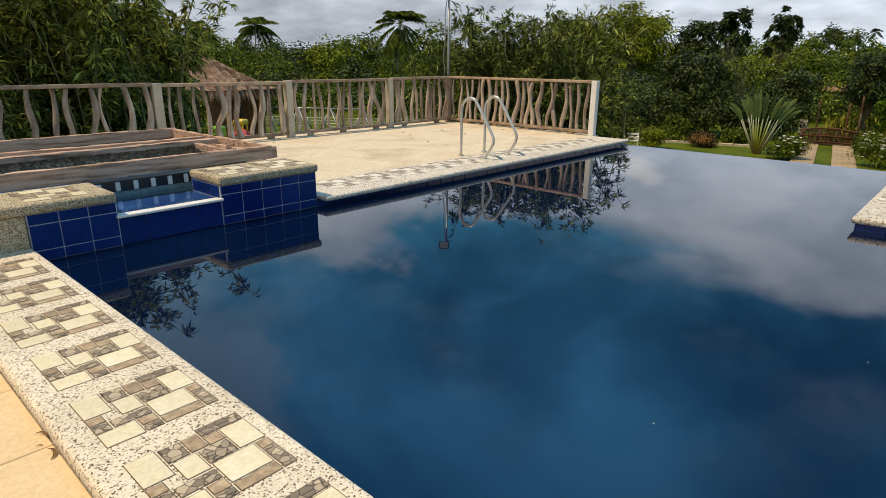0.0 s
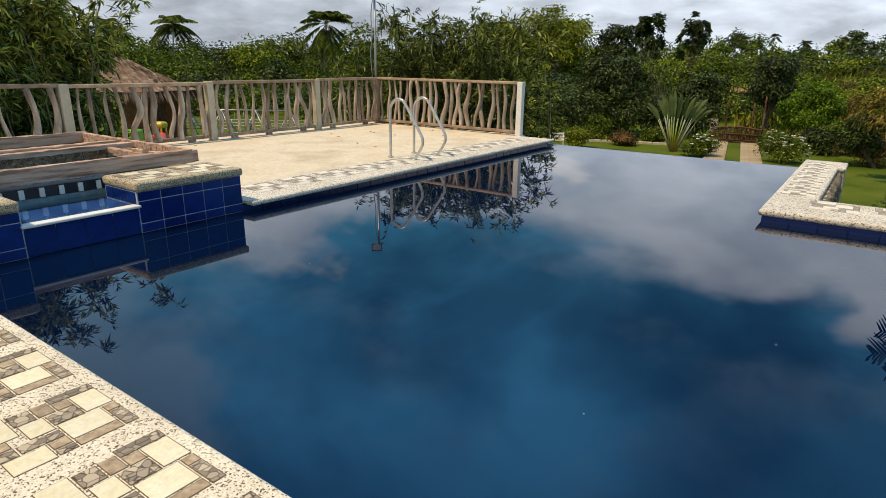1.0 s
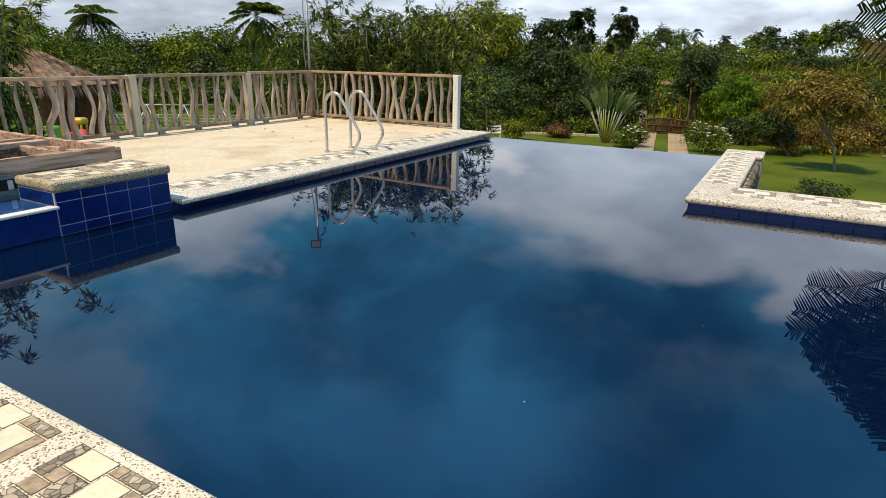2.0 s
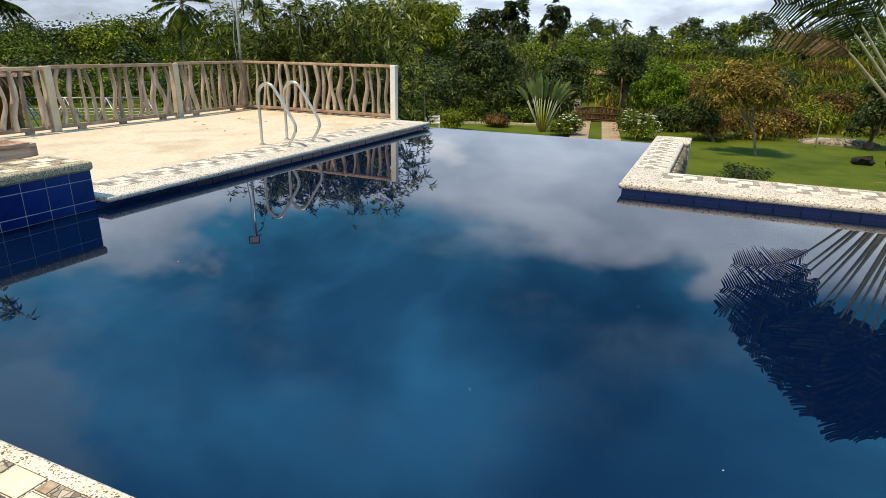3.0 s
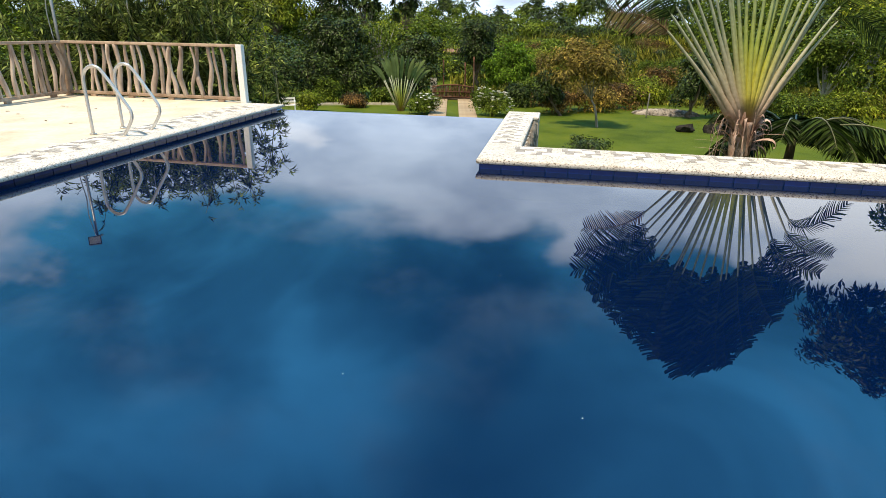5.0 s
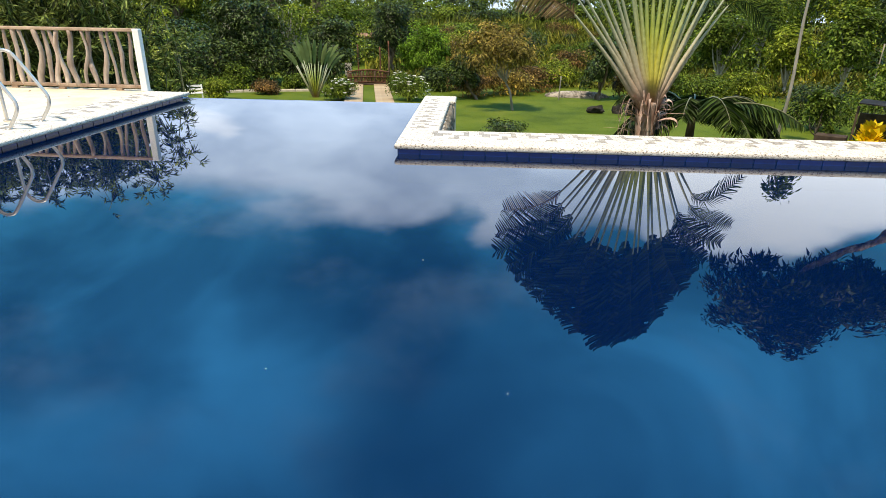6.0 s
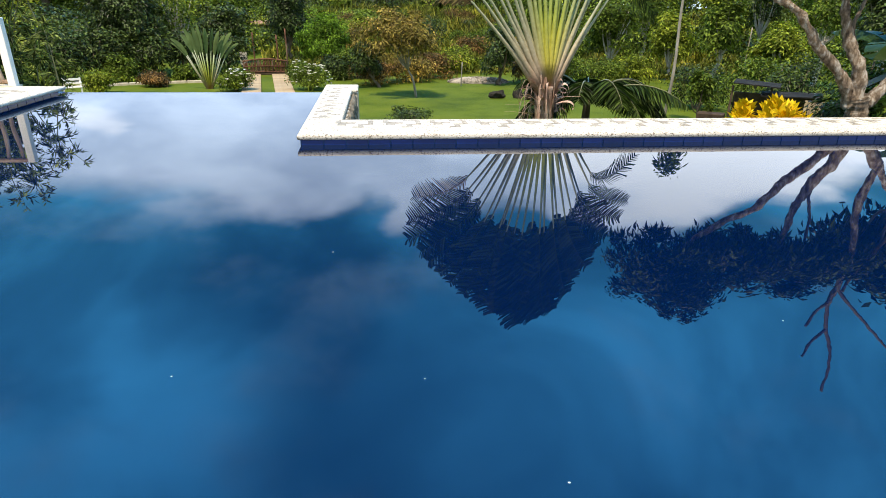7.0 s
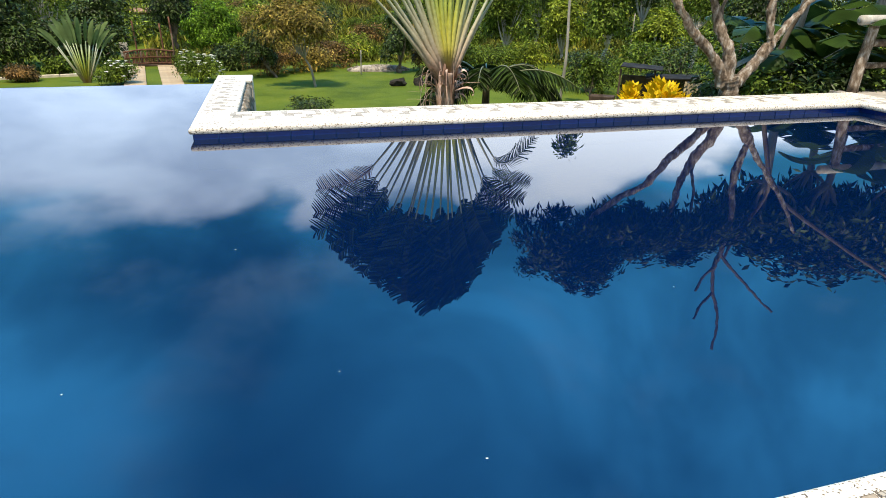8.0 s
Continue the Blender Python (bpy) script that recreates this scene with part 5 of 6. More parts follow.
garden_tree("round bright green shrubby tree on the lawn", -4.5, 42, 2.4, -6.0, -0.7, (0.17, 0.42), 13000, M_L_BRIGHT, M_BARK, 27, 0.10, 70, 0.5, 0.2)
garden_tree("small yellowing tree with a thin crooked trunk on the lawn", 2.4, 31, 3.9, -6.6, 0.1, (0.17, 0.42), 8500, M_L_OLIVE, M_BARKGREY, 28, 0.055, 60, 0.15, 0.17, 20, foot=1.4)
garden_tree("small dark leafy tree beside the yellowing tree", -0.8, 35, 1.7, -7.2, -2.8, (0.17, 0.42), 5200, M_L_DARK, M_BARK, 29, 0.08, 40, foot=1.2)
garden_tree(FRUIT, 11.6, 37, 1.9, -6.9, -1.3, (0.19, 0.42), 7000, M_L_DARK, M_BARK, 30, 0.12, 45)
garden_tree("dark dense tree beyond the feather palm", 17.2, 40, 2.2, -6.2, -2.0, (0.2, 0.42), 6000, M_L_MID, M_BARK, 31, 0.12, 45)
garden_tree("large light green leafy tree at the garden's edge", -25.6, 80, 4.0, -1.5, 5.2, (0.42, 0.42), 13000, M_L_LIGHT, M_BARK, 21, 0.3, 70)
garden_tree("large light green leafy tree at the garden's edge", -31.0, 82, 3.2, -1.0, 4.4, (0.42, 0.42), 8500, M_L_MID, M_BARK, 22, 0.3, 50)
garden_tree("tall thin dark tree with open tufts of leaves", -17.9, 75, 1.8, -1.0, 4.9, (0.42, 0.45), 3600, M_L_DARK, M_BARK, 60, 0.14, 34, 0.25, 0.10, 20)
garden_tree("tall thin dark tree with open tufts of leaves", -14.1, 77, 1.6, -0.8, 5.0, (0.42, 0.45), 3200, M_L_DARK, M_BARK, 61, 0.14, 32, 0.2, 0.10, 20)
garden_tree("tall dark tree with open tufts of leaves", -20.6, 80, 2.2, -0.5, 3.6, (0.42, 0.45), 4200, M_L_DARK, M_BARK, 62, 0.2, 28, 0.4, 0.24)
tree("slender young tree with a thin pale trunk", polar(26.6, 25), 7.8, (0.5, 0.5, 0.75), (0.24, 0.36), 520, M_L_MID, M_BARKGREY, 33, 0.055, crown_z=7.0, clumps=12, tight=0.3, lean=(0.35, 0), s=1)
garden_tree("slim leafy young tree behind the coping", 29.5, 24, 1.3, -9.2, -4.4, (0.16, 0.35), 1700, M_L_MID, M_BARK, 34, 0.04, 18)
EDGE = "leafy green tree in the overgrown edge of the garden"
for i, (az, d, half, low, high, m) in enumerate(((21.2, 42, 3.3, -5.6, 1.2, M_L_MID), (26.4, 43, 2.0, -5.8, 0.2, M_L_LIGHT), (30.2, 41, 2.4, -5.2, 1.4, M_L_MID), (34.6, 38, 2.4, -6.0, -1.0, M_L_LIGHT),
                                                 (37.5, 44, 3.0, -3.5, 3.0, M_L_MID), (24, 52, 3.0, -3.5, 3.0, M_L_MID), (33, 54, 3.0, -3.0, 3.2, M_L_DARK), (16.4, 52, 2.4, -4.5, 0.6, M_L_MID), (41.5, 34, 3.0, -5.0, 2.5, M_L_DARK))):
    garden_tree(EDGE, az, d, half, low, high, (0.22, 0.42), 7000, m, M_PALEBARK, 70 + i, 0.13, 45, group="trees at the garden's edge")

# bushes and beds
for i, (az, d, r) in enumerate(((-30, 41, 1.7), (-27.8, 42, 1.8), (-25.6, 41, 1.8), (-23.4, 42, 1.9), (-21.2, 42, 1.8), (-18.9, 42, 1.8), (-16.6, 42, 1.7), (-14.6, 43, 1.6), (-12.9, 45, 1.6), (-5.6, 54, 1.9))):
    bush("dark shrubbery in the shade of the garden trees", polar(az, d), (r, r * 0.7, r * 0.95), (0.22, 0.42), 2600, M_L_DARK, 540 + i, group="shrubbery under the trees", s=1, clumps=36)
for i, (az, d, r, h, m) in enumerate(((40.5, 13.0, 0.8, 0.85, M_L_DARK), (43.5, 12.6, 0.9, 0.95, M_L_MID), (46.5, 12.4, 0.9, 1.0, M_L_DARK), (49.5, 12.6, 0.9, 1.05, M_L_DARK), (52.5, 13.2, 0.9, 1.0, M_L_MID), (45, 14.5, 1.1, 1.2, M_L_DARK), (49, 15, 1.1, 1.2, M_L_MID), (41.5, 16, 1.1, 1.1, M_L_MID))):
    bush("dark leafy shrub under the banana plants", polar(az, d), (r, r * 0.8, h), (0.13, 0.36), 2400, m, 500 + i, group="shrubs under the bananas", s=1, clumps=34)
bush("shrub with white flowers beside the timber path", far(-12.5, 18.9), (0.5, 0.45, 0.36), (0.09, 0.4), 2600, M_L_MID, 81, "flower_bush", "flowering bush", 60)
bush("shrub with white flowers beside the timber path", far(-5.9, 18.9), (0.62, 0.5, 0.42), (0.09, 0.4), 3000, M_L_MID, 82, "flower_bush", "flowering bush", 80)
bush("shrub with white flowers beside the timber path", far(-6.9, 21), (0.4, 0.4, 0.42), (0.09, 0.4), 1600, M_L_MID, 83, "flower_bush", "flowering bush", 40)
bush("low clipped green shrub beside the pool wall", far(3.0, 11.6), (0.5, 0.42, 0.36), (0.07, 0.45), 1800, M_L_DARK, 84)
croton("croton bush with bright yellow leaves behind the coping", (5.87, 8.28, ground_z(5.87, 8.28)), 15, 85)
bush("small yellow croton behind the coping", (3.75, 9.0, ground_z(3.75, 9.0)), (0.3, 0.3, 0.66), (0.12, 0.4), 300, M_L_OLIVE, 86, "croton_bush", "bush", s=1)
for i, (az, d, r, h, m) in enumerate(((-23.1, 19.6, 0.42, 0.35, M_L_LIGHT), (-27.8, 18.6, 0.5, 0.45, M_L_LIGHT), (-19.0, 20.6, 0.42, 0.25, M_L_RED), (-21.4, 22, 0.5, 0.5, M_L_MID), (-16.4, 21.5, 0.4, 0.3, M_L_MID),
                                       (0.2, 20.2, 0.9, 0.55, M_L_RED), (2.6, 21, 1.0, 0.5, M_L_OLIVE), (5.2, 22, 0.9, 0.55, M_L_RED), (-3.5, 21.6, 0.6, 0.5, M_L_DARK), (7.6, 24, 1.1, 0.55, M_L_LIGHT), (-1.5, 22, 0.8, 0.6, M_L_MID),
                                       (14.6, 21.5, 0.8, 0.6, M_L_RED), (17.0, 24, 1.0, 0.8, M_L_MID), (20.4, 20, 1.0, 0.6, M_L_MID), (23.0, 21, 0.9, 0.6, M_L_LIGHT), (29, 17.5, 0.9, 0.7, M_L_DARK), (33, 16.5, 1.0, 0.9, M_L_MID), (36.5, 15.5, 0.9, 0.9, M_L_DARK), (42, 13.5, 1.0, 1.0, M_L_DARK), (47, 13, 1.0, 1.0, M_L_DARK))):
    bush("low garden shrub in the border of the lawn", far(az, d), (r, r * 0.8, h), (0.10 if d < 21 else 0.12, 0.45), 2400, m, 200 + i, group="border shrubs")


# ---------------------------------------------------------------- woods
def woods():
    rs = np.random.default_rng(77)
    groups = {}
    def add(az, d, top, r, mat, n):
        d, r, n = d * GS, r * GS, int(n * 2.2)
        top = 1.5 + (top - 1.5) * GS
        x, y, g = polar(az, d)
        rz = max(0.8, min(r * 1.15, (top - g) * 0.62))
        P, D, _, N = crown_points(rs, n, (x, y, top - rz * 0.95), (r * 1.15, r * 1.15, rz), 30, 0.19, 0.5)
        L = (0.0088 * d ** 0.82 + 0.04) * rs.uniform(0.7, 1.3, n)
        groups.setdefault(mat.name, [mat, []])[1].append(leaf_arrays(P, D, L, L * 0.55, rs, 0.2, N=N))
    plain, mats, bright = (M_L_DARK, M_L_MID, M_L_MID, M_L_MID), (M_L_DARK, M_L_MID, M_L_MID, M_L_LIGHT), (M_L_MID, M_L_LIGHT, M_L_DARK, M_L_MID)

    def wave(az, k):
        return 1.5 * noise.noise((az * 0.22, k, 0.0)) + 0.8 * noise.noise((az * 0.6, k, 5.0))

    # belt behind the garden: close trees of uneven height, then the far tree line
    for row, step in ((0, 2.4), (1, 2.9)):
        for az in np.arange(-80 + row * 1.1, 66, step):
            az += rs.normal() * 0.35
            if 3.5 < az < 11.5:
                continue
            d = 36 + 7 * row + 4 * rs.random()
            if az < -33:
                el = -0.6 + 2.4 * rs.random() + 1.3 * row
            elif az < -9:
                el = -1.2 + 1.8 * rs.random() + 0.8 * row
            elif az < 13:
                el = -1.6 + 1.2 * rs.random()
            else:
                el = 2.0 + 3.0 * rs.random() + 1.2 * row
            el += 0.9 * wave(az, 7.0 + row)
            add(az, d, 1.5 + d * math.tan(radians(el)), 1.5 + 1.3 * rs.random(), (plain if az < -33 else mats if az < 13 else bright)[rs.integers(0, 4)], 1050)
    for az in np.arange(-82, 62, 0.9):
        d = 75 + 25 * rs.random()
        el = (1.3 if az < -33 else 2.4 if -12 < az < 10 else 1.8 if az < 10 else 3.0) + (1.2 if -12 < az < 8 else 1.4) * (rs.random() - 0.55) + (0.5 if -12 < az < 8 else 1.2) * wave(az, 1.0)
        add(az, d, 1.5 + d * math.tan(radians(el)), 1.3 + 1.5 * rs.random(), mats[rs.integers(0, 3)], 480)
    for az in np.arange(-82, 62, 2.0):
        d = 52 + 14 * rs.random()
        if 3.5 < az < 11.5:
            continue
        el = (0.7 if az < 10 else 2.8) + 1.5 * (rs.random() - 0.3) + 1.2 * wave(az, 3.0) - (2.0 if -9 < az < 10 else 0)
        add(az, d, 1.5 + d * math.tan(radians(el)), 2.0 + 1.4 * rs.random(), (plain if az < -33 else mats)[rs.integers(0, 4)], 700)
    for az in np.arange(-13, 15, 0.9):
        d = 68 + 6 * rs.random()
        add(az, d, 1.5 + d * math.tan(radians(0.5 + 0.9 * rs.random())), 1.9 + 0.8 * rs.random(), plain[rs.integers(0, 4)], 520)
    # undergrowth that closes the view under the crowns
    for az in np.arange(-80, 66, 1.0):
        if -9 < az < 13:
            continue
        d = 28 + 8 * rs.random()
        add(az, d, 0.1 + 0.9 * rs.random(), 1.3 + 0.5 * rs.random(), (M_L_DARK, M_L_MID)[rs.integers(0, 2)], 330)
    names = {"leaf_dark": "dark green woods round the garden", "leaf_green": "green woods round the garden", "leaf_light_green": "light green woods round the garden"}
    for key, (mat, arrays) in groups.items():
        v, t = join(arrays)
        tagged(part("woods", mesh_np("woods", v, t), mat), names[key], "woods", kind="stuff")


woods()


def rough_grass():
    """The overgrown bank beyond the lawn."""
    rs = np.random.default_rng(9)
    n = 26000
    az = rs.uniform(-10, 32, n)
    d = 42 + 55 * rs.random(n) ** 1.3
    a = np.radians(az)
    x, y = d * np.sin(a), d * np.cos(a)
    h = 0.6 + 0.03 * (d - 42)
    patch = np.array([noise.noise((float(p) * 0.25, float(q) * 0.25, 1.0)) for p, q in zip(x, y)])
    h = h * (0.7 + 0.8 * np.clip(patch + 0.4, 0, 1.2))
    z = np.array([ground_z(float(p), float(q)) for p, q in zip(x, y)])
    P = np.stack([x, y, z + h * 0.3 * rs.random(n)], 1)
    D = rs.normal(size=(n, 3)) * 0.45 + np.array([0, 0, 1.0])
    v, t = leaf_arrays(P, D, h * rs.uniform(0.6, 1.2, n), 0.10 + 0.08 * rs.random(n), rs, 0.25, 0.1)
    tagged(part("tall_grass", mesh_np("tall_grass", v, t), M_L_GRASS), "tall yellow-green grass on the bank beyond the lawn", "grass", kind="stuff")


rough_grass()

rs_bank = np.random.default_rng(91)
for i in range(30):
    az, d = -3 + 19 * rs_bank.random(), 47 + 34 * rs_bank.random()
    r = 0.8 + 1.2 * rs_bank.random()
    bush("wild shrub on the overgrown bank", polar(az, d), (r, r * 0.8, r * (0.6 + 0.5 * rs_bank.random())), (0.2, 0.42), 1500, (M_L_DARK, M_L_MID, M_L_MID, M_L_RED, M_L_OLIVE)[i % 5], 700 + i, group="wild shrubs on the bank", s=1)

# palms that rise above the far trees
for i, (az, d, el, r) in enumerate(((-46.9, 75, 3.2, 4.2), (-59.4, 110, 2.8, 4.3), (-64.0, 100, 2.6, 2.6), (-9.4, 200, 2.0, 2.0), (-8.2, 205, 2.4, 2.2), (-3.0, 210, 2.0, 2.4), (-5.9, 215, 1.9, 2.4), (1.4, 200, 1.7, 2.6))):
    g = polar(az, d)
    top = 1.5 + d * math.tan(radians(el)) - g[2]
    feather_palm("distant coconut palm above the trees", g, top, 28, r, 0.28 * r, 64, 300 + i, M_L_MID if az < -30 else M_L_DARK, 0.16, 0.6, arch=0.55, width=0.03 * r, up=0.6, wild=3.2)

# ---------------------------------------------------------------- built things in the garden
M_THATCH = surface("dry_thatch", (0.10, 0.062, 0.043), (0.27, 0.178, 0.126), 5, 60, 0.95, 0.9, 0.03, stretch=(1, 1, 0.2), c3=(0.48, 0.34, 0.25))
M_BAMBOOWALL = surface("woven_bamboo_wall", (0.20, 0.10, 0.05), (0.36, 0.20, 0.11), 4, 40, 0.8, 0.4)
M_DARKWOOD = surface("dark_wood", (0.045, 0.032, 0.024), (0.12, 0.085, 0.06), 4, 40, 0.85, 0.4, random="object", spread=0.3)
M_REDWOOD = surface("red_brown_stick", (0.075, 0.036, 0.022), (0.17, 0.085, 0.052), 6, 50, 0.85, 0.4, random="object", spread=0.3)
M_PATHWOOD = surface("pale_plank", (0.30, 0.22, 0.135), (0.44, 0.35, 0.23), 5, 50, 0.85, 0.4, random="object", spread=0.15)
M_STEEL = surface("galvanised_steel", (0.30, 0.31, 0.32), (0.46, 0.47, 0.48), 6, 40, 0.45, 0.1, metal=0.6)
M_GRAVEL = surface("grey_gravel", (0.15, 0.13, 0.105), (0.36, 0.32, 0.27), 3, 30, 0.9, 0.8, 0.03, random="island", spread=0.35)
M_ROCK = surface("dark_rock", (0.016, 0.014, 0.012), (0.05, 0.046, 0.040), 4, 30, 0.9, 0.7, 0.02)
M_RED = surface("red_plastic", (0.62, 0.06, 0.05), (0.70, 0.09, 0.07), 3, 30, 0.4, 0.05)
M_YELLOW = surface("yellow_plastic", (0.68, 0.44, 0.03), (0.76, 0.52, 0.05), 3, 30, 0.4, 0.05)
M_LIME = surface("lime_green_plastic", (0.16, 0.42, 0.03), (0.22, 0.50, 0.05), 3, 30, 0.4, 0.05)
M_BLACK = surface("black_housing", (0.015, 0.015, 0.016), (0.03, 0.03, 0.032), 8, 40, 0.5, 0.1)
M_LENS = surface("lamp_glass", (0.5, 0.52, 0.55), (0.6, 0.62, 0.65), 8, 40, 0.1, 0.0)
M_TIN = surface("dark_sheet_roof", (0.010, 0.010, 0.010), (0.03, 0.028, 0.026), 2, 20, 0.95, 0.3)


def stick(pts, r, r1=None, sides=6):
    line = arc_points(pts, 3) if len(pts) > 2 else pts
    return tube("stick", line, np.linspace(r, r if r1 is None else r1, len(line)), sides)


def make_lamp_pole():
    p = thing("lamp_pole", "thin grey steel pole with a floodlight at the railing corner", "lamp pole", at=(-10.18, 11.20, ZT - 0.01))
    part("shaft", stick([(0, 0, 0), (0, 0, 3.02)], 0.032, 0.026, 10), M_STEEL, p)
    part("bracket", box(-0.02, 0.02, -0.02, 0.16, 2.98, 3.02, 0.004), M_STEEL, p)
    lamp = part("floodlight", box(-0.13, 0.13, -0.03, 0.04, -0.1, 0.1, 0.015, 2), M_BLACK, p, "black square floodlight", m=pose(0, -0.1, 3.06, 35, 0, 40))
    part("lens", box(-0.11, 0.11, -0.037, -0.031, -0.08, 0.08), M_LENS, lamp)
    part("cable", stick([(-0.15, 0.05, 1.0), (-0.2, 0.05, 1.6), (-0.12, 0.03, 2.1), (-0.14, 0.02, 2.5), (-0.03, 0, 2.98)], 0.011), M_STEEL, p)
    q = thing("bamboo_stake", "thin bare pole standing behind the railing", "pole", at=(-9.3, 12.2, ground_z(-9.3, 12.2)))
    part("shaft", stick([(0, 0, -0.1), (0.03, 0, 1.6), (0.08, 0, 3.4)], 0.02, 0.01), M_PALEBARK, q)


make_lamp_pole()


def make_hut():
    """Round-edged thatched pavilion beyond the deck railing."""
    x, y, z = far(-64.9, 21)
    h = thing("thatched_hut", "thatched garden pavilion with a brown straw roof", "hut", at=(x, y, z))
    h.scale = (1.12, 1.12, 1.04)
    # roof: four courses of thatch, each overhanging the one below
    rs = np.random.default_rng(31)
    eave, rise, half = 2.85, 1.9, 3.5
    n = 40
    verts, faces = [], []
    rings = []
    for k in range(9):
        t = k / 8
        r = half * (1 - t) + 0.25 * t
        zz = eave + rise * t ** 1.05
        ring = []
        for i in range(n):
            a = 2 * math.pi * i / n
            sq = 1 / max(abs(math.cos(a)), abs(math.sin(a))) ** 0.55
            rr = r * sq * (1 + rs.normal() * 0.012)
            ring.append(len(verts))
            verts.append((rr * math.cos(a), rr * math.sin(a), zz + rs.normal() * 0.03))
        rings.append(ring)
    for k in range(8):
        for i in range(n):
            faces.append((rings[k][i], rings[k][(i + 1) % n], rings[k + 1][(i + 1) % n], rings[k + 1][i]))
    faces.append(tuple(rings[-1]))
    roof = part("roof", mesh_from("roof", verts, faces, False), M_THATCH, h)
    # straw hanging over the eaves and on the slope
    m = 5200
    a = rs.uniform(0, 2 * math.pi, m)
    t = rs.random(m) ** 1.6
    sq = 1 / np.maximum(np.abs(np.cos(a)), np.abs(np.sin(a))) ** 0.55
    r = (half * (1 - t) + 0.25 * t) * sq
    P = np.stack([r * np.cos(a), r * np.sin(a), eave + rise * t ** 1.05 + 0.04], 1)
    D = np.stack([np.cos(a), np.sin(a), np.full(m, -0.85)], 1) + rs.normal(size=(m, 3)) * 0.12
    D[t < 0.12, 2] -= 1.2
    v, f = leaf_arrays(P, D, rs.uniform(0.35, 0.7, m), np.full(m, 0.07), rs, 0.1, 0.1)
    tagged(part("straw", mesh_np("straw", v, f), M_THATCH, roof), kind="stuff")
    for i in range(8):
        a = 2 * math.pi * (i + 0.5) / 8
        part("post", stick([(2.9 * math.cos(a), 2.9 * math.sin(a), -0.1), (2.9 * math.cos(a), 2.9 * math.sin(a), 3.4)], 0.11, 0.10, 8), M_DARKWOOD, h)
    part("wall", box(-2.8, 2.8, 2.2, 2.35, -0.1, 2.9), M_BAMBOOWALL, h)
    part("wall", box(0.6, 2.6, -2.3, -2.2, -0.1, 2.3), M_BAMBOOWALL, h)
    part("window", box(1.2, 1.9, -2.34, -2.29, 1.2, 1.9), M_L_DARK, h, "small green shuttered window")


make_hut()


def make_playground():
    # swing frame of grey tubes
    x, y, z = far(-56.0, 21)
    s = thing("swing_frame", "grey tubular swing frame on the lawn", "swing", at=(x, y, z))
    W, Hh = 8.0, 1.75
    d = Vector((math.cos(radians(35)), math.sin(radians(35)), 0))
    e = Vector((-d.y, d.x, 0))
    for k in (-1, -0.5, 0, 0.5, 1):
        top = d * (k * W / 2) + Vector((0, 0, Hh))
        for sgn in (-1, 1):
            for side in (-1, 1):
                part("leg", stick([d * (k * W / 2 + sgn * 0.85) + e * side * 0.6, top + e * side * 0.05], 0.036), M_STEEL, s)
            part("cross_bar", stick([d * (k * W / 2 + sgn * 0.42) + e * 0.33 + Vector((0, 0, Hh * 0.5)), d * (k * W / 2 + sgn * 0.42) - e * 0.33 + Vector((0, 0, Hh * 0.5))], 0.026), M_STEEL, s)
        part("cross_bar", stick([d * (k * W / 2 - 0.55) + e * 0.4 + Vector((0, 0, 0.62)), d * (k * W / 2 + 0.55) + e * 0.4 + Vector((0, 0, 0.62))], 0.026), M_STEEL, s)
    part("top_bar", stick([d * (-W / 2) + Vector((0, 0, Hh)), d * (W / 2) + Vector((0, 0, Hh))], 0.045), M_STEEL, s)
    for k in (-0.75, -0.25, 0.25, 0.75):
        for off in (-0.28, 0.28):
            part("swing_rope", stick([d * (k * W / 2 + off) + Vector((0, 0, Hh)), d * (k * W / 2 + off) + Vector((0, 0, 0.45))], 0.014), M_STEEL, s)
        part("swing_seat", box(-0.3, 0.3, -0.1, 0.1, 0.42, 0.46, 0.01), M_DARKWOOD, s, m=Matrix.Translation(d * (k * W / 2)) @ Matrix.Rotation(radians(35), 4, "Z"))
    # low rail fence behind
    x, y, z = far(-52, 24)
    f = thing("pipe_fence", "low grey pipe fence across the lawn", "fence", at=(x, y, z))
    for k in range(-6, 7):
        part("fence_post", stick([d * (k * 1.3), d * (k * 1.3) + Vector((0, 0, 0.66))], 0.03), M_STEEL, f)
    for zz in (0.22, 0.42, 0.62):
        part("fence_rail", stick([d * -7.8 + Vector((0, 0, zz)), d * 7.8 + Vector((0, 0, zz))], 0.03), M_STEEL, f)
    # play slide
    x, y, z = far(-61.2, 18.2)
    t = thing("play_slide", "small red and yellow plastic play slide on the lawn", "slide", at=(x, y, z))
    t.rotation_euler, t.scale = (0, 0, radians(30)), (0.95, 0.95, 1.05)
    part("chute", stick([(0.2, -0.2, 0.9), (0.5, -0.7, 0.6), (0.75, -1.1, 0.3), (0.95, -1.4, 0.2)], 0.24, 0.22, 8), M_RED, t, "red chute")
    part("tower", box(-0.42, 0.42, -0.38, 0.38, 0.0, 0.95, 0.08, 2), M_RED, t)
    part("canopy", prism([(-0.3, -0.3), (0.3, -0.3), (0.3, 0.3), (-0.3, 0.3)], 1.25, 1.55, 0.12, 3), M_YELLOW, t, "yellow canopy")
    for xx in (-0.22, 0.22):
        part("canopy_post", stick([(xx, 0.22, 0.9), (xx, 0.22, 1.3)], 0.05), M_YELLOW, t)
        part("canopy_post", stick([(xx, -0.22, 0.9), (xx, -0.22, 1.3)], 0.05), M_YELLOW, t)
    x, y, z = far(-63.1, 18.0)
    t = thing("play_barrel", "lime green plastic play barrel on the lawn", "play barrel", at=(x, y, z))
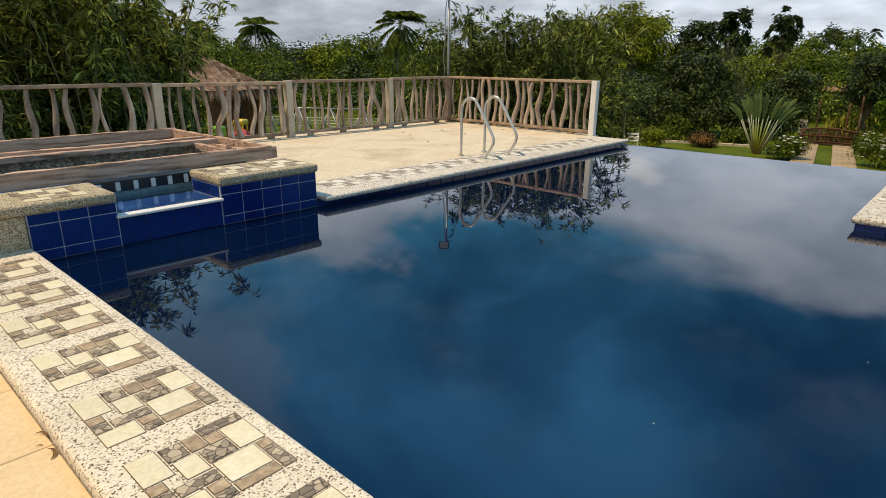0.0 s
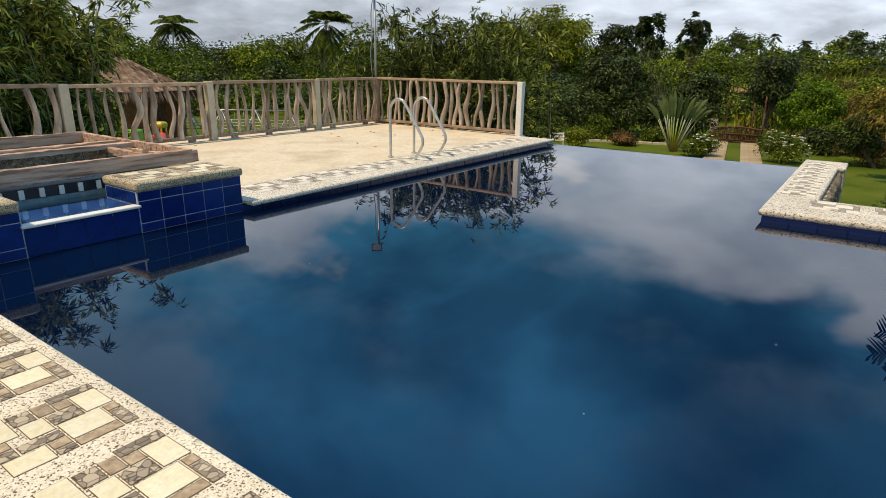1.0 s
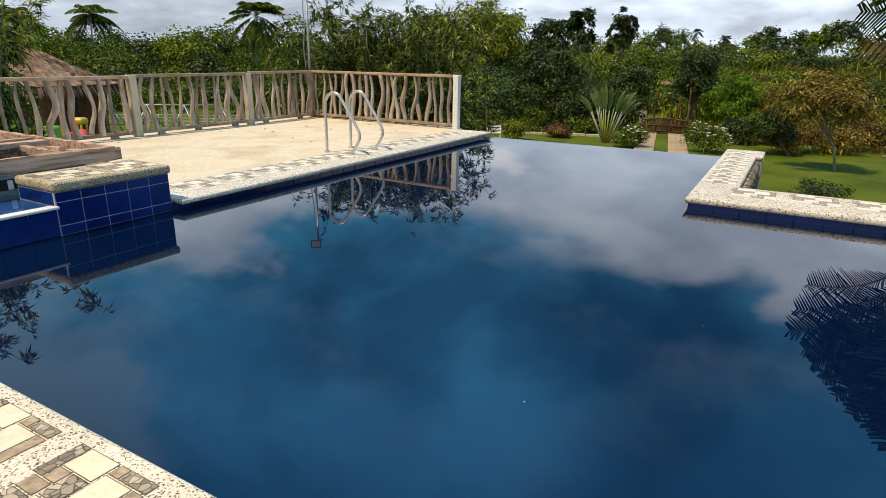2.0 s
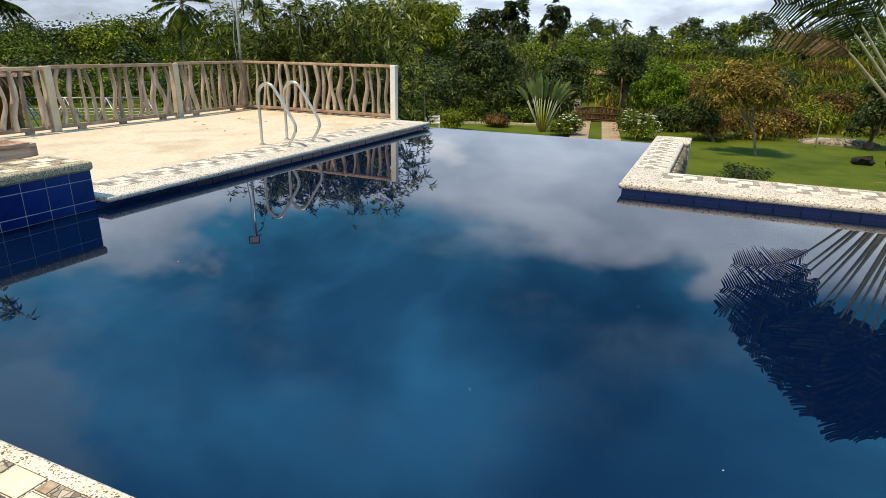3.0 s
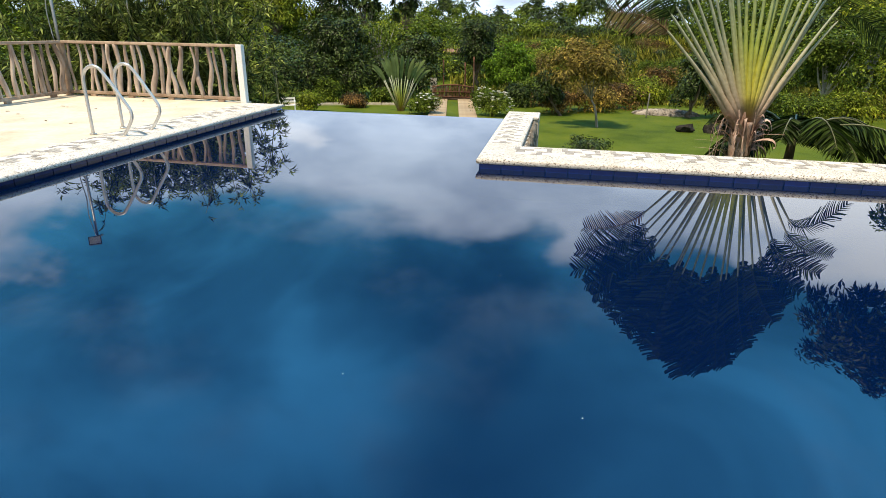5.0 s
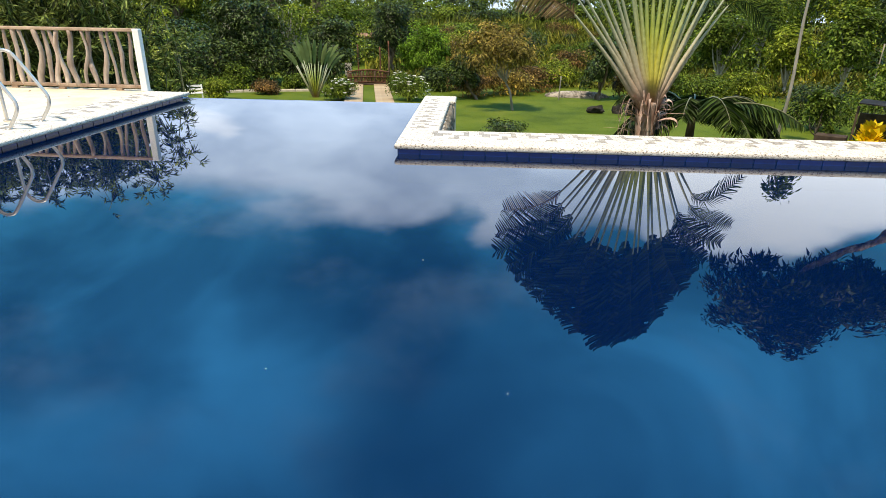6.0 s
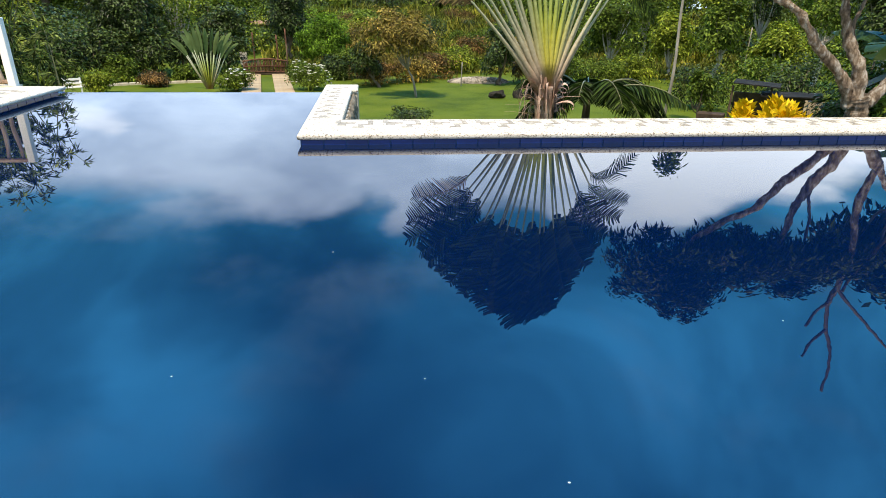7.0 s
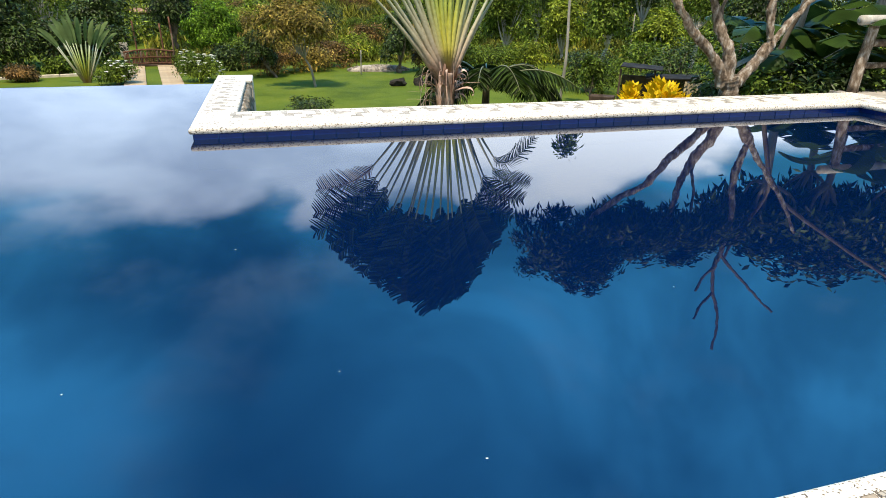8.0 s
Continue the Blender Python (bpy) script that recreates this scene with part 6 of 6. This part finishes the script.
    t.scale = (0.9, 0.9, 1.15)
    part("body", stick([(0, 0, -0.05), (0, 0, 0.25), (0, 0, 0.8), (0, 0, 1.15)], 0.5, 0.36, 14), M_LIME, t)
    for i, az in enumerate((-66.4, -64.0)):
        bush("spiky agave plant on the lawn", far(az, 16.6), (0.35, 0.35, 0.5), (0.5, 0.18), 60, M_L_MID, 400 + i, "agave_plant", "plant", clumps=3)


make_playground()


def make_bridge():
    """Little garden bridge with stick railing, and the plank strips that lead to it."""
    x, y, z = far(-9.8, 23.2)
    b = thing("garden_bridge", "small rustic bridge with a red-brown stick railing", "bridge", at=(x, y, z))
    b.rotation_euler = (0, 0, radians(9.5))
    rr = random.Random(8)
    part("deck", box(-1.35, 1.35, -0.1, 1.6, 0.0, 0.12, 0.02), M_DARKWOOD, b)
    n = 26
    for i in range(n):
        xx = -1.3 + 2.6 * i / (n - 1)
        hh = 0.78 + 0.16 * math.sin(math.pi * i / (n - 1))
        part("baluster", stick([(xx, 0, 0.1), (xx + rr.uniform(-0.06, 0.06), 0, hh * 0.5), (xx + rr.uniform(-0.08, 0.08), 0, hh)], 0.035), M_REDWOOD, b)
    for xx in (-1.35, -0.45, 0.45, 1.35):
        part("post", stick([(xx, 0, 0), (xx, 0, 1.0 if abs(xx) < 1 else 0.92)], 0.06), M_DARKWOOD, b)
    part("post", stick([(1.42, 0.1, 0), (1.42, 0.1, 1.9)], 0.05), M_DARKWOOD, b)
    for zz in (0.15, 0.5):
        part("handrail", stick([(-1.38, -0.03, zz), (0, -0.03, zz + 0.04), (1.38, -0.03, zz)], 0.045), M_REDWOOD, b)
    part("handrail", stick([(-1.38, -0.03, 0.84), (-0.7, -0.03, 0.95), (0, -0.03, 0.99), (0.7, -0.03, 0.95), (1.38, -0.03, 0.84)], 0.05), M_REDWOOD, b)
    path = thing("plank_path", "two pale plank strips across the lawn towards the bridge", "path", kind="structure")
    ax, ay, az_ = far(-9.75, 16.0)
    ang = math.atan2(x - ax, y - ay)
    L = math.hypot(x - ax, y - ay)
    me = to_mesh(box(-0.5, 0.5, 0.01, 0.24, -0.02, 0.035, 0.01), "plank")
    me.materials.append(M_PATHWOOD)
    for off in (-0.85, 0.85):
        for i in range(int(L / 0.25)):
            yy = i * 0.25
            px, py = ax + math.sin(ang) * yy + math.cos(ang) * off, ay + math.cos(ang) * yy - math.sin(ang) * off
            part("plank", me, None, path, m=pose(px, py, ground_z(px, py) + 0.03, 0, 0, -math.degrees(ang) + rr.uniform(-1.5, 1.5)))
    # what stands behind the bridge
    gx, gy, gz = far(-11.6, 27)
    g = thing("grey_board", "grey corrugated board leaning behind the bridge", "board", at=(gx, gy, gz))
    part("sheet", box(-0.26, 0.26, -0.03, 0.03, 0.0, 0.95), M_CONCRETE, g)
    for az, h in ((-10.7, 2.4), (-8.7, 2.2), (-7.9, 2.6)):
        q = far(az, 26)
        s = thing("wooden_stake", "bare wooden stake in the garden", "stake", "garden stakes", at=q)
        part("shaft", stick([(0, 0, -0.1), (0.03, 0, h * 0.5), (0.0, 0, h)], 0.06), M_REDWOOD, s)
    hx, hy, hz = far(-9.2, 38)
    hut = thing("garden_shed", "low shed with a brown thatched roof among the trees", "shed", at=(hx, hy, hz))
    part("wall", box(-1.6, 1.6, -1.2, 1.2, -0.1, 1.6), M_CONCRETE, hut)
    part("roof", prism([(-2.0, -1.6), (2.0, -1.6), (2.0, 1.6), (-2.0, 1.6)], 1.6, 2.3, 0.3), M_THATCH, hut)


make_bridge()


def make_bench(az, d, label):
    x, y, z = far(az, d)
    b = thing("garden_chair", label, "chair", at=(x, y, z))
    b.rotation_euler = (0, 0, radians(25))
    part("seat", box(-0.42, 0.42, -0.25, 0.25, 0.40, 0.45, 0.01), M_WHITE, b)
    for xx in (-0.38, 0.38):
        part("leg", box(xx - 0.035, xx + 0.035, -0.23, -0.16, -0.02, 0.40), M_WHITE, b)
        part("leg", box(xx - 0.035, xx + 0.035, 0.16, 0.23, -0.02, 0.85), M_WHITE, b)
        part("armrest", box(xx - 0.05, xx + 0.05, -0.26, 0.24, 0.62, 0.66, 0.01), M_WHITE, b)
    for zz in (0.55, 0.72):
        part("back_slat", box(-0.42, 0.42, 0.18, 0.22, zz, zz + 0.10), M_WHITE, b)


make_bench(-25.1, 19.4, "pale wooden garden chair on the lawn")


def make_bed_edge():
    """Low kerb that bounds the planted beds behind the lawn."""
    k = thing("bed_edging", "pale low concrete edging of the planted beds", "edging", kind="structure")
    last = None
    for az in np.arange(-30, -14.9, 1.5):
        p = far(az, 21.2)
        if last:
            d = math.hypot(p[0] - last[0], p[1] - last[1])
            part("edging_block", box(0.01, d - 0.01, -0.08, 0.08, -0.05, 0.14, 0.02), M_POST, k, m=pose(last[0], last[1], last[2], 0, 0, math.degrees(math.atan2(p[1] - last[1], p[0] - last[0]))))
        last = p


make_bed_edge()


def rock_mesh(rs, size, rough=0.25, detail=2):
    bm = bmesh.new()
    bmesh.ops.create_icosphere(bm, subdivisions=detail, radius=1.0)
    off = Vector(rs.uniform(-9, 9, 3).tolist())
    for v in bm.verts:
        k = 1 + rough * noise.noise(v.co * 1.3 + off) + 0.3 * rough * noise.noise(v.co * 4 + off)
        v.co = Vector((v.co.x * size[0] * k, v.co.y * size[1] * k, v.co.z * size[2] * k))
    return bm


def make_mounds():
    rs = np.random.default_rng(14)
    x, y, z = far(9.6, 21.0)
    g = thing("gravel_heap", "long low heap of grey gravel on the lawn", "gravel", at=(x, y, z), kind="stuff")
    part("heap", to_mesh(rock_mesh(rs, (2.0, 0.6, 0.34), 0.3), "heap", True), M_GRAVEL, g)
    verts, faces = [], []
    for i in range(700):
        a, r = rs.uniform(0, 6.28), rs.random() ** 0.5
        c = Vector((1.95 * r * math.cos(a), 0.58 * r * math.sin(a), 0.33 * math.sqrt(max(0, 1 - r * r)) * 0.95))
        s = rs.uniform(0.03, 0.08)
        q = len(verts)
        verts += [c + Vector(w) * s for w in ((1, 0, 0), (-1, 0.2, 0), (0, 1, 0), (0.1, -1, 0), (0, 0, 0.9), (0, 0, -0.8))]
        faces += [(q + i0, q + i1, q + i2) for i0, i1, i2 in ((0, 2, 4), (2, 1, 4), (1, 3, 4), (3, 0, 4), (2, 0, 5), (1, 2, 5), (3, 1, 5), (0, 3, 5))]
    tagged(part("gravel", mesh_from("gravel", verts, faces), M_GRAVEL, g), kind="stuff")
    for az, d, sz in ((11.4, 17.4, (0.42, 0.22, 0.24)), (13.4, 17.6, (0.22, 0.2, 0.30)), (14.4, 17.4, (0.30, 0.25, 0.30))):
        p = far(az, d)
        r = thing("garden_rock", "dark angular rock lying on the lawn", "rock", "rocks on the lawn", at=(p[0], p[1], p[2] + sz[2] * 0.5))
        part("stone", to_mesh(rock_mesh(rs, sz, 0.95), "stone"), M_ROCK, r)
    # pile of planks far over the lawn
    p = far(22.2, 19.5)
    w = thing("plank_pile", "pile of reddish-brown planks on the lawn", "planks", at=p)
    for i in range(9):
        part("plank", box(-1.1, 1.1, -0.09, 0.09, 0, 0.05), M_REDWOOD if i % 2 else M_PATHWOOD, w, m=pose(rs.uniform(-0.2, 0.2), rs.uniform(-0.4, 0.4), 0.02 + 0.05 * i, 0, 0, rs.uniform(-18, 18)))
    # stakes on the lawn
    for az, d, h in ((8.0, 20.0, 1.35), (32.3, 23, 3.4)):
        q = far(az, d)
        s = thing("wooden_stake", "bare pale stake in the lawn", "stake", "garden stakes", at=q)
        part("shaft", stick([(0, 0, -0.1), (0.02, 0, h * 0.5), (0.04, 0, h)], 0.035), M_BARKGREY, s)


make_mounds()


def make_shed():
    """Dark low shelter of boards behind the yellow croton."""
    d = 24.0
    x, y, z = polar(35.0, d)
    s = thing("board_shelter", "low dark board shelter with a flat tin roof", "shelter", at=(x, y, z))
    s.rotation_euler = (0, 0, radians(-35))
    e = 1.5 - z - d * math.tan(radians(5.9))          # height of the upper roof
    part("roof", box(-1.42, 0.05, -0.7, 0.7, e, e + 0.035), M_TIN, s, m=pose(0, 0, 0, 0, 3, 0))
    part("roof", box(-0.35, 1.5, -0.6, 0.8, e - 0.30, e - 0.265), M_TIN, s, m=pose(0, 0, 0, 0, -2, 0))
    part("back_wall", box(-1.3, 1.4, 0.6, 0.66, 0.1, e - 0.35), M_DARKWOOD, s)
    for i in range(6):
        part("board", box(0.95 + i * 0.095, 1.035 + i * 0.095, -0.62, -0.58, 0.0, e - 0.33), M_PATHWOOD, s)
    for xx in (-1.3, -0.1, 0.6, 1.4):
        part("post", box(xx - 0.035, xx + 0.035, -0.55, -0.48, -0.1, e - (0.02 if xx < 0 else 0.3)), M_DARKWOOD, s)
    part("bench_box", box(-2.3, -1.4, -0.9, -0.3, 0.0, e - 1.0, 0.02), M_DARKWOOD, s)


make_shed()


def make_log_fence():
    f = thing("log_fence", "fence of round debarked logs at the pool corner", "fence", at=(9.16, 7.74, ZT))
    part("log_post", stick([(-0.02, 0, -0.02), (-0.01, 0, 0.35), (0.03, 0, 0.7), (0.06, 0, 1.02)], 0.085, 0.075, 10), M_LICHEN, f)
    part("log_rail", stick([(-0.26, -0.02, 1.08), (0.6, 0, 1.09), (3.6, 0.1, 1.10)], 0.075, 0.07, 10), M_PALEBARK, f)
    part("log_rail", stick([(0.05, 0, 0.74), (1.6, 0.04, 0.75), (3.6, 0.1, 0.75)], 0.055, 0.05, 10), M_LICHEN, f)
    part("log_rail", stick([(0.03, 0, 0.40), (1.6, 0.04, 0.40), (3.6, 0.1, 0.40)], 0.05, 0.045, 10), M_LICHEN, f)
    part("log_post", stick([(2.4, 0.05, -0.02), (2.4, 0.05, 1.05)], 0.08, 0.07, 10), M_LICHEN, f)
    apron = thing("side_terrace", "concrete terrace beside the pool corner", "terrace", kind="structure")
    part("slab", box(8.954, 14.0, 0.40, 8.0, -2.2, ZT - 0.02), M_CONCRETE, apron)
    # made-up leaning pole behind the fence, added for a diagonal line mirrored in the water
    g = ground_z(8.9, 9.7)
    l = thing("leaning_stand_in", "thin leaning pole added for the diagonal line mirrored in the pool", "tree trunk", at=(8.9, 9.7, g))
    part("trunk", stick([(0, 0, -0.1), (0.35, -0.6, 1.7 - g), (1.4, -1.3, 2.8 - g), (3.2, -1.8, 3.9 - g)], 0.05, 0.03, 8), M_BARK, l)


make_log_fence()


def make_retaining_wall():
    """Rubble face under the short leg of the coping."""
    w = thing("retaining_wall", "dark rubble stone wall under the pool coping", "wall", kind="structure")
    part("core", box(-0.57, -0.36, 7.0, 11.0, -2.0, ZB - 0.004), M_CONCRETE, w)
    part("core", box(-0.36, 8.9, 6.975, 7.54, -2.0, ZB - 0.004), M_CONCRETE, w)
    rs = np.random.default_rng(55)
    meshes = []
    for i in range(6):
        me = to_mesh(rock_mesh(rs, (0.07, 0.155, 0.105), 0.45), "stone")
        me.materials.append(M_RUBBLE)
        meshes.append(me)
    for r in range(7):
        y = 7.66 + rs.uniform(0, 0.1)
        while y < 10.3:
            part("stone", meshes[rs.integers(0, 6)], None, w, m=pose(-0.352, y + 0.13, ZB - 0.09 - r * 0.19 + rs.uniform(-0.01, 0.01), rs.uniform(-20, 20), 0, rs.uniform(-6, 6)))
            y += 0.285
    part("pier", box(-0.36, -0.285, 10.44, 11.0, -2.0, ZB - 0.004, 0.01), M_POST, w)


make_retaining_wall()


# ---------------------------------------------------------------- small litter
M_DRYLEAF = surface("dry_leaf", (0.10, 0.06, 0.03), (0.24, 0.15, 0.08), 30, 90, 0.9, 0.4)


def make_litter():
    """Curled dry leaves on the terrace and the deck."""
    rs = np.random.default_rng(55)
    spots = [(-2.61, 0.372, 0.053, 0.030, 20), (-2.45, 0.355, 0.053, 0.038, -10), (-2.54, 0.352, 0.053, 0.012, 60)]
    spots += [(-9.6 + 3.4 * rs.random(), 5.0 + 5.6 * rs.random(), ZT - 0.006, 0.02 + 0.03 * rs.random(), 360 * rs.random()) for _ in range(16)]
    for x, y, z, r, turn in spots:
        leaf = thing("fallen_leaf", "curled dry brown leaf lying on the floor", "leaf", "fallen leaves", at=(x, y, z))
        leaf.rotation_euler = (0, 0, radians(turn))
        n, verts, faces = 9, [], []
        for i in range(n):
            t = i / (n - 1)
            a = math.pi * (0.1 + 0.85 * t)
            w = r * 0.30 * math.sin(math.pi * (0.08 + 0.84 * t))
            for s in (-1, 0, 1):
                verts.append((r * math.cos(a), r * 0.7 * math.sin(a) + s * w * 0.6, 0.002 + abs(s) * w * 0.6 + 0.2 * r * t))
            if i:
                q = 3 * (i - 1)
                faces += [(q, q + 1, q + 4, q + 3), (q + 1, q + 2, q + 5, q + 4)]
        part("blade", mesh_from("blade", verts, faces, True), M_DRYLEAF, leaf)


make_litter()


def make_floating_bits():
    """Tiny pale petals that drift on the water."""
    rs = np.random.default_rng(66)
    spots = [(-3.43, 2.92), (-0.87, 2.25), (-0.27, 3.58), (0.21, 2.14), (0.65, 1.5), (2.1, 2.49)]
    for x, y in spots:
        bit = thing("floating_petal", "tiny pale petal floating on the pool water", "petal", "petals on the water", at=(x, y, 0.001))
        bit.rotation_euler = (0, 0, rs.uniform(0, 6.28))
        r = rs.uniform(0.002, 0.0035)
        verts = [(r * 1.5 * math.cos(a), r * math.sin(a), 0.2 * r * math.cos(2 * a)) for a in np.arange(8) * math.pi / 4] + [(0, 0, -0.001)]
        part("blade", mesh_from("blade", verts, [(i, (i + 1) % 8, 8) for i in range(8)], True), M_FLOWER, bit)


make_floating_bits()
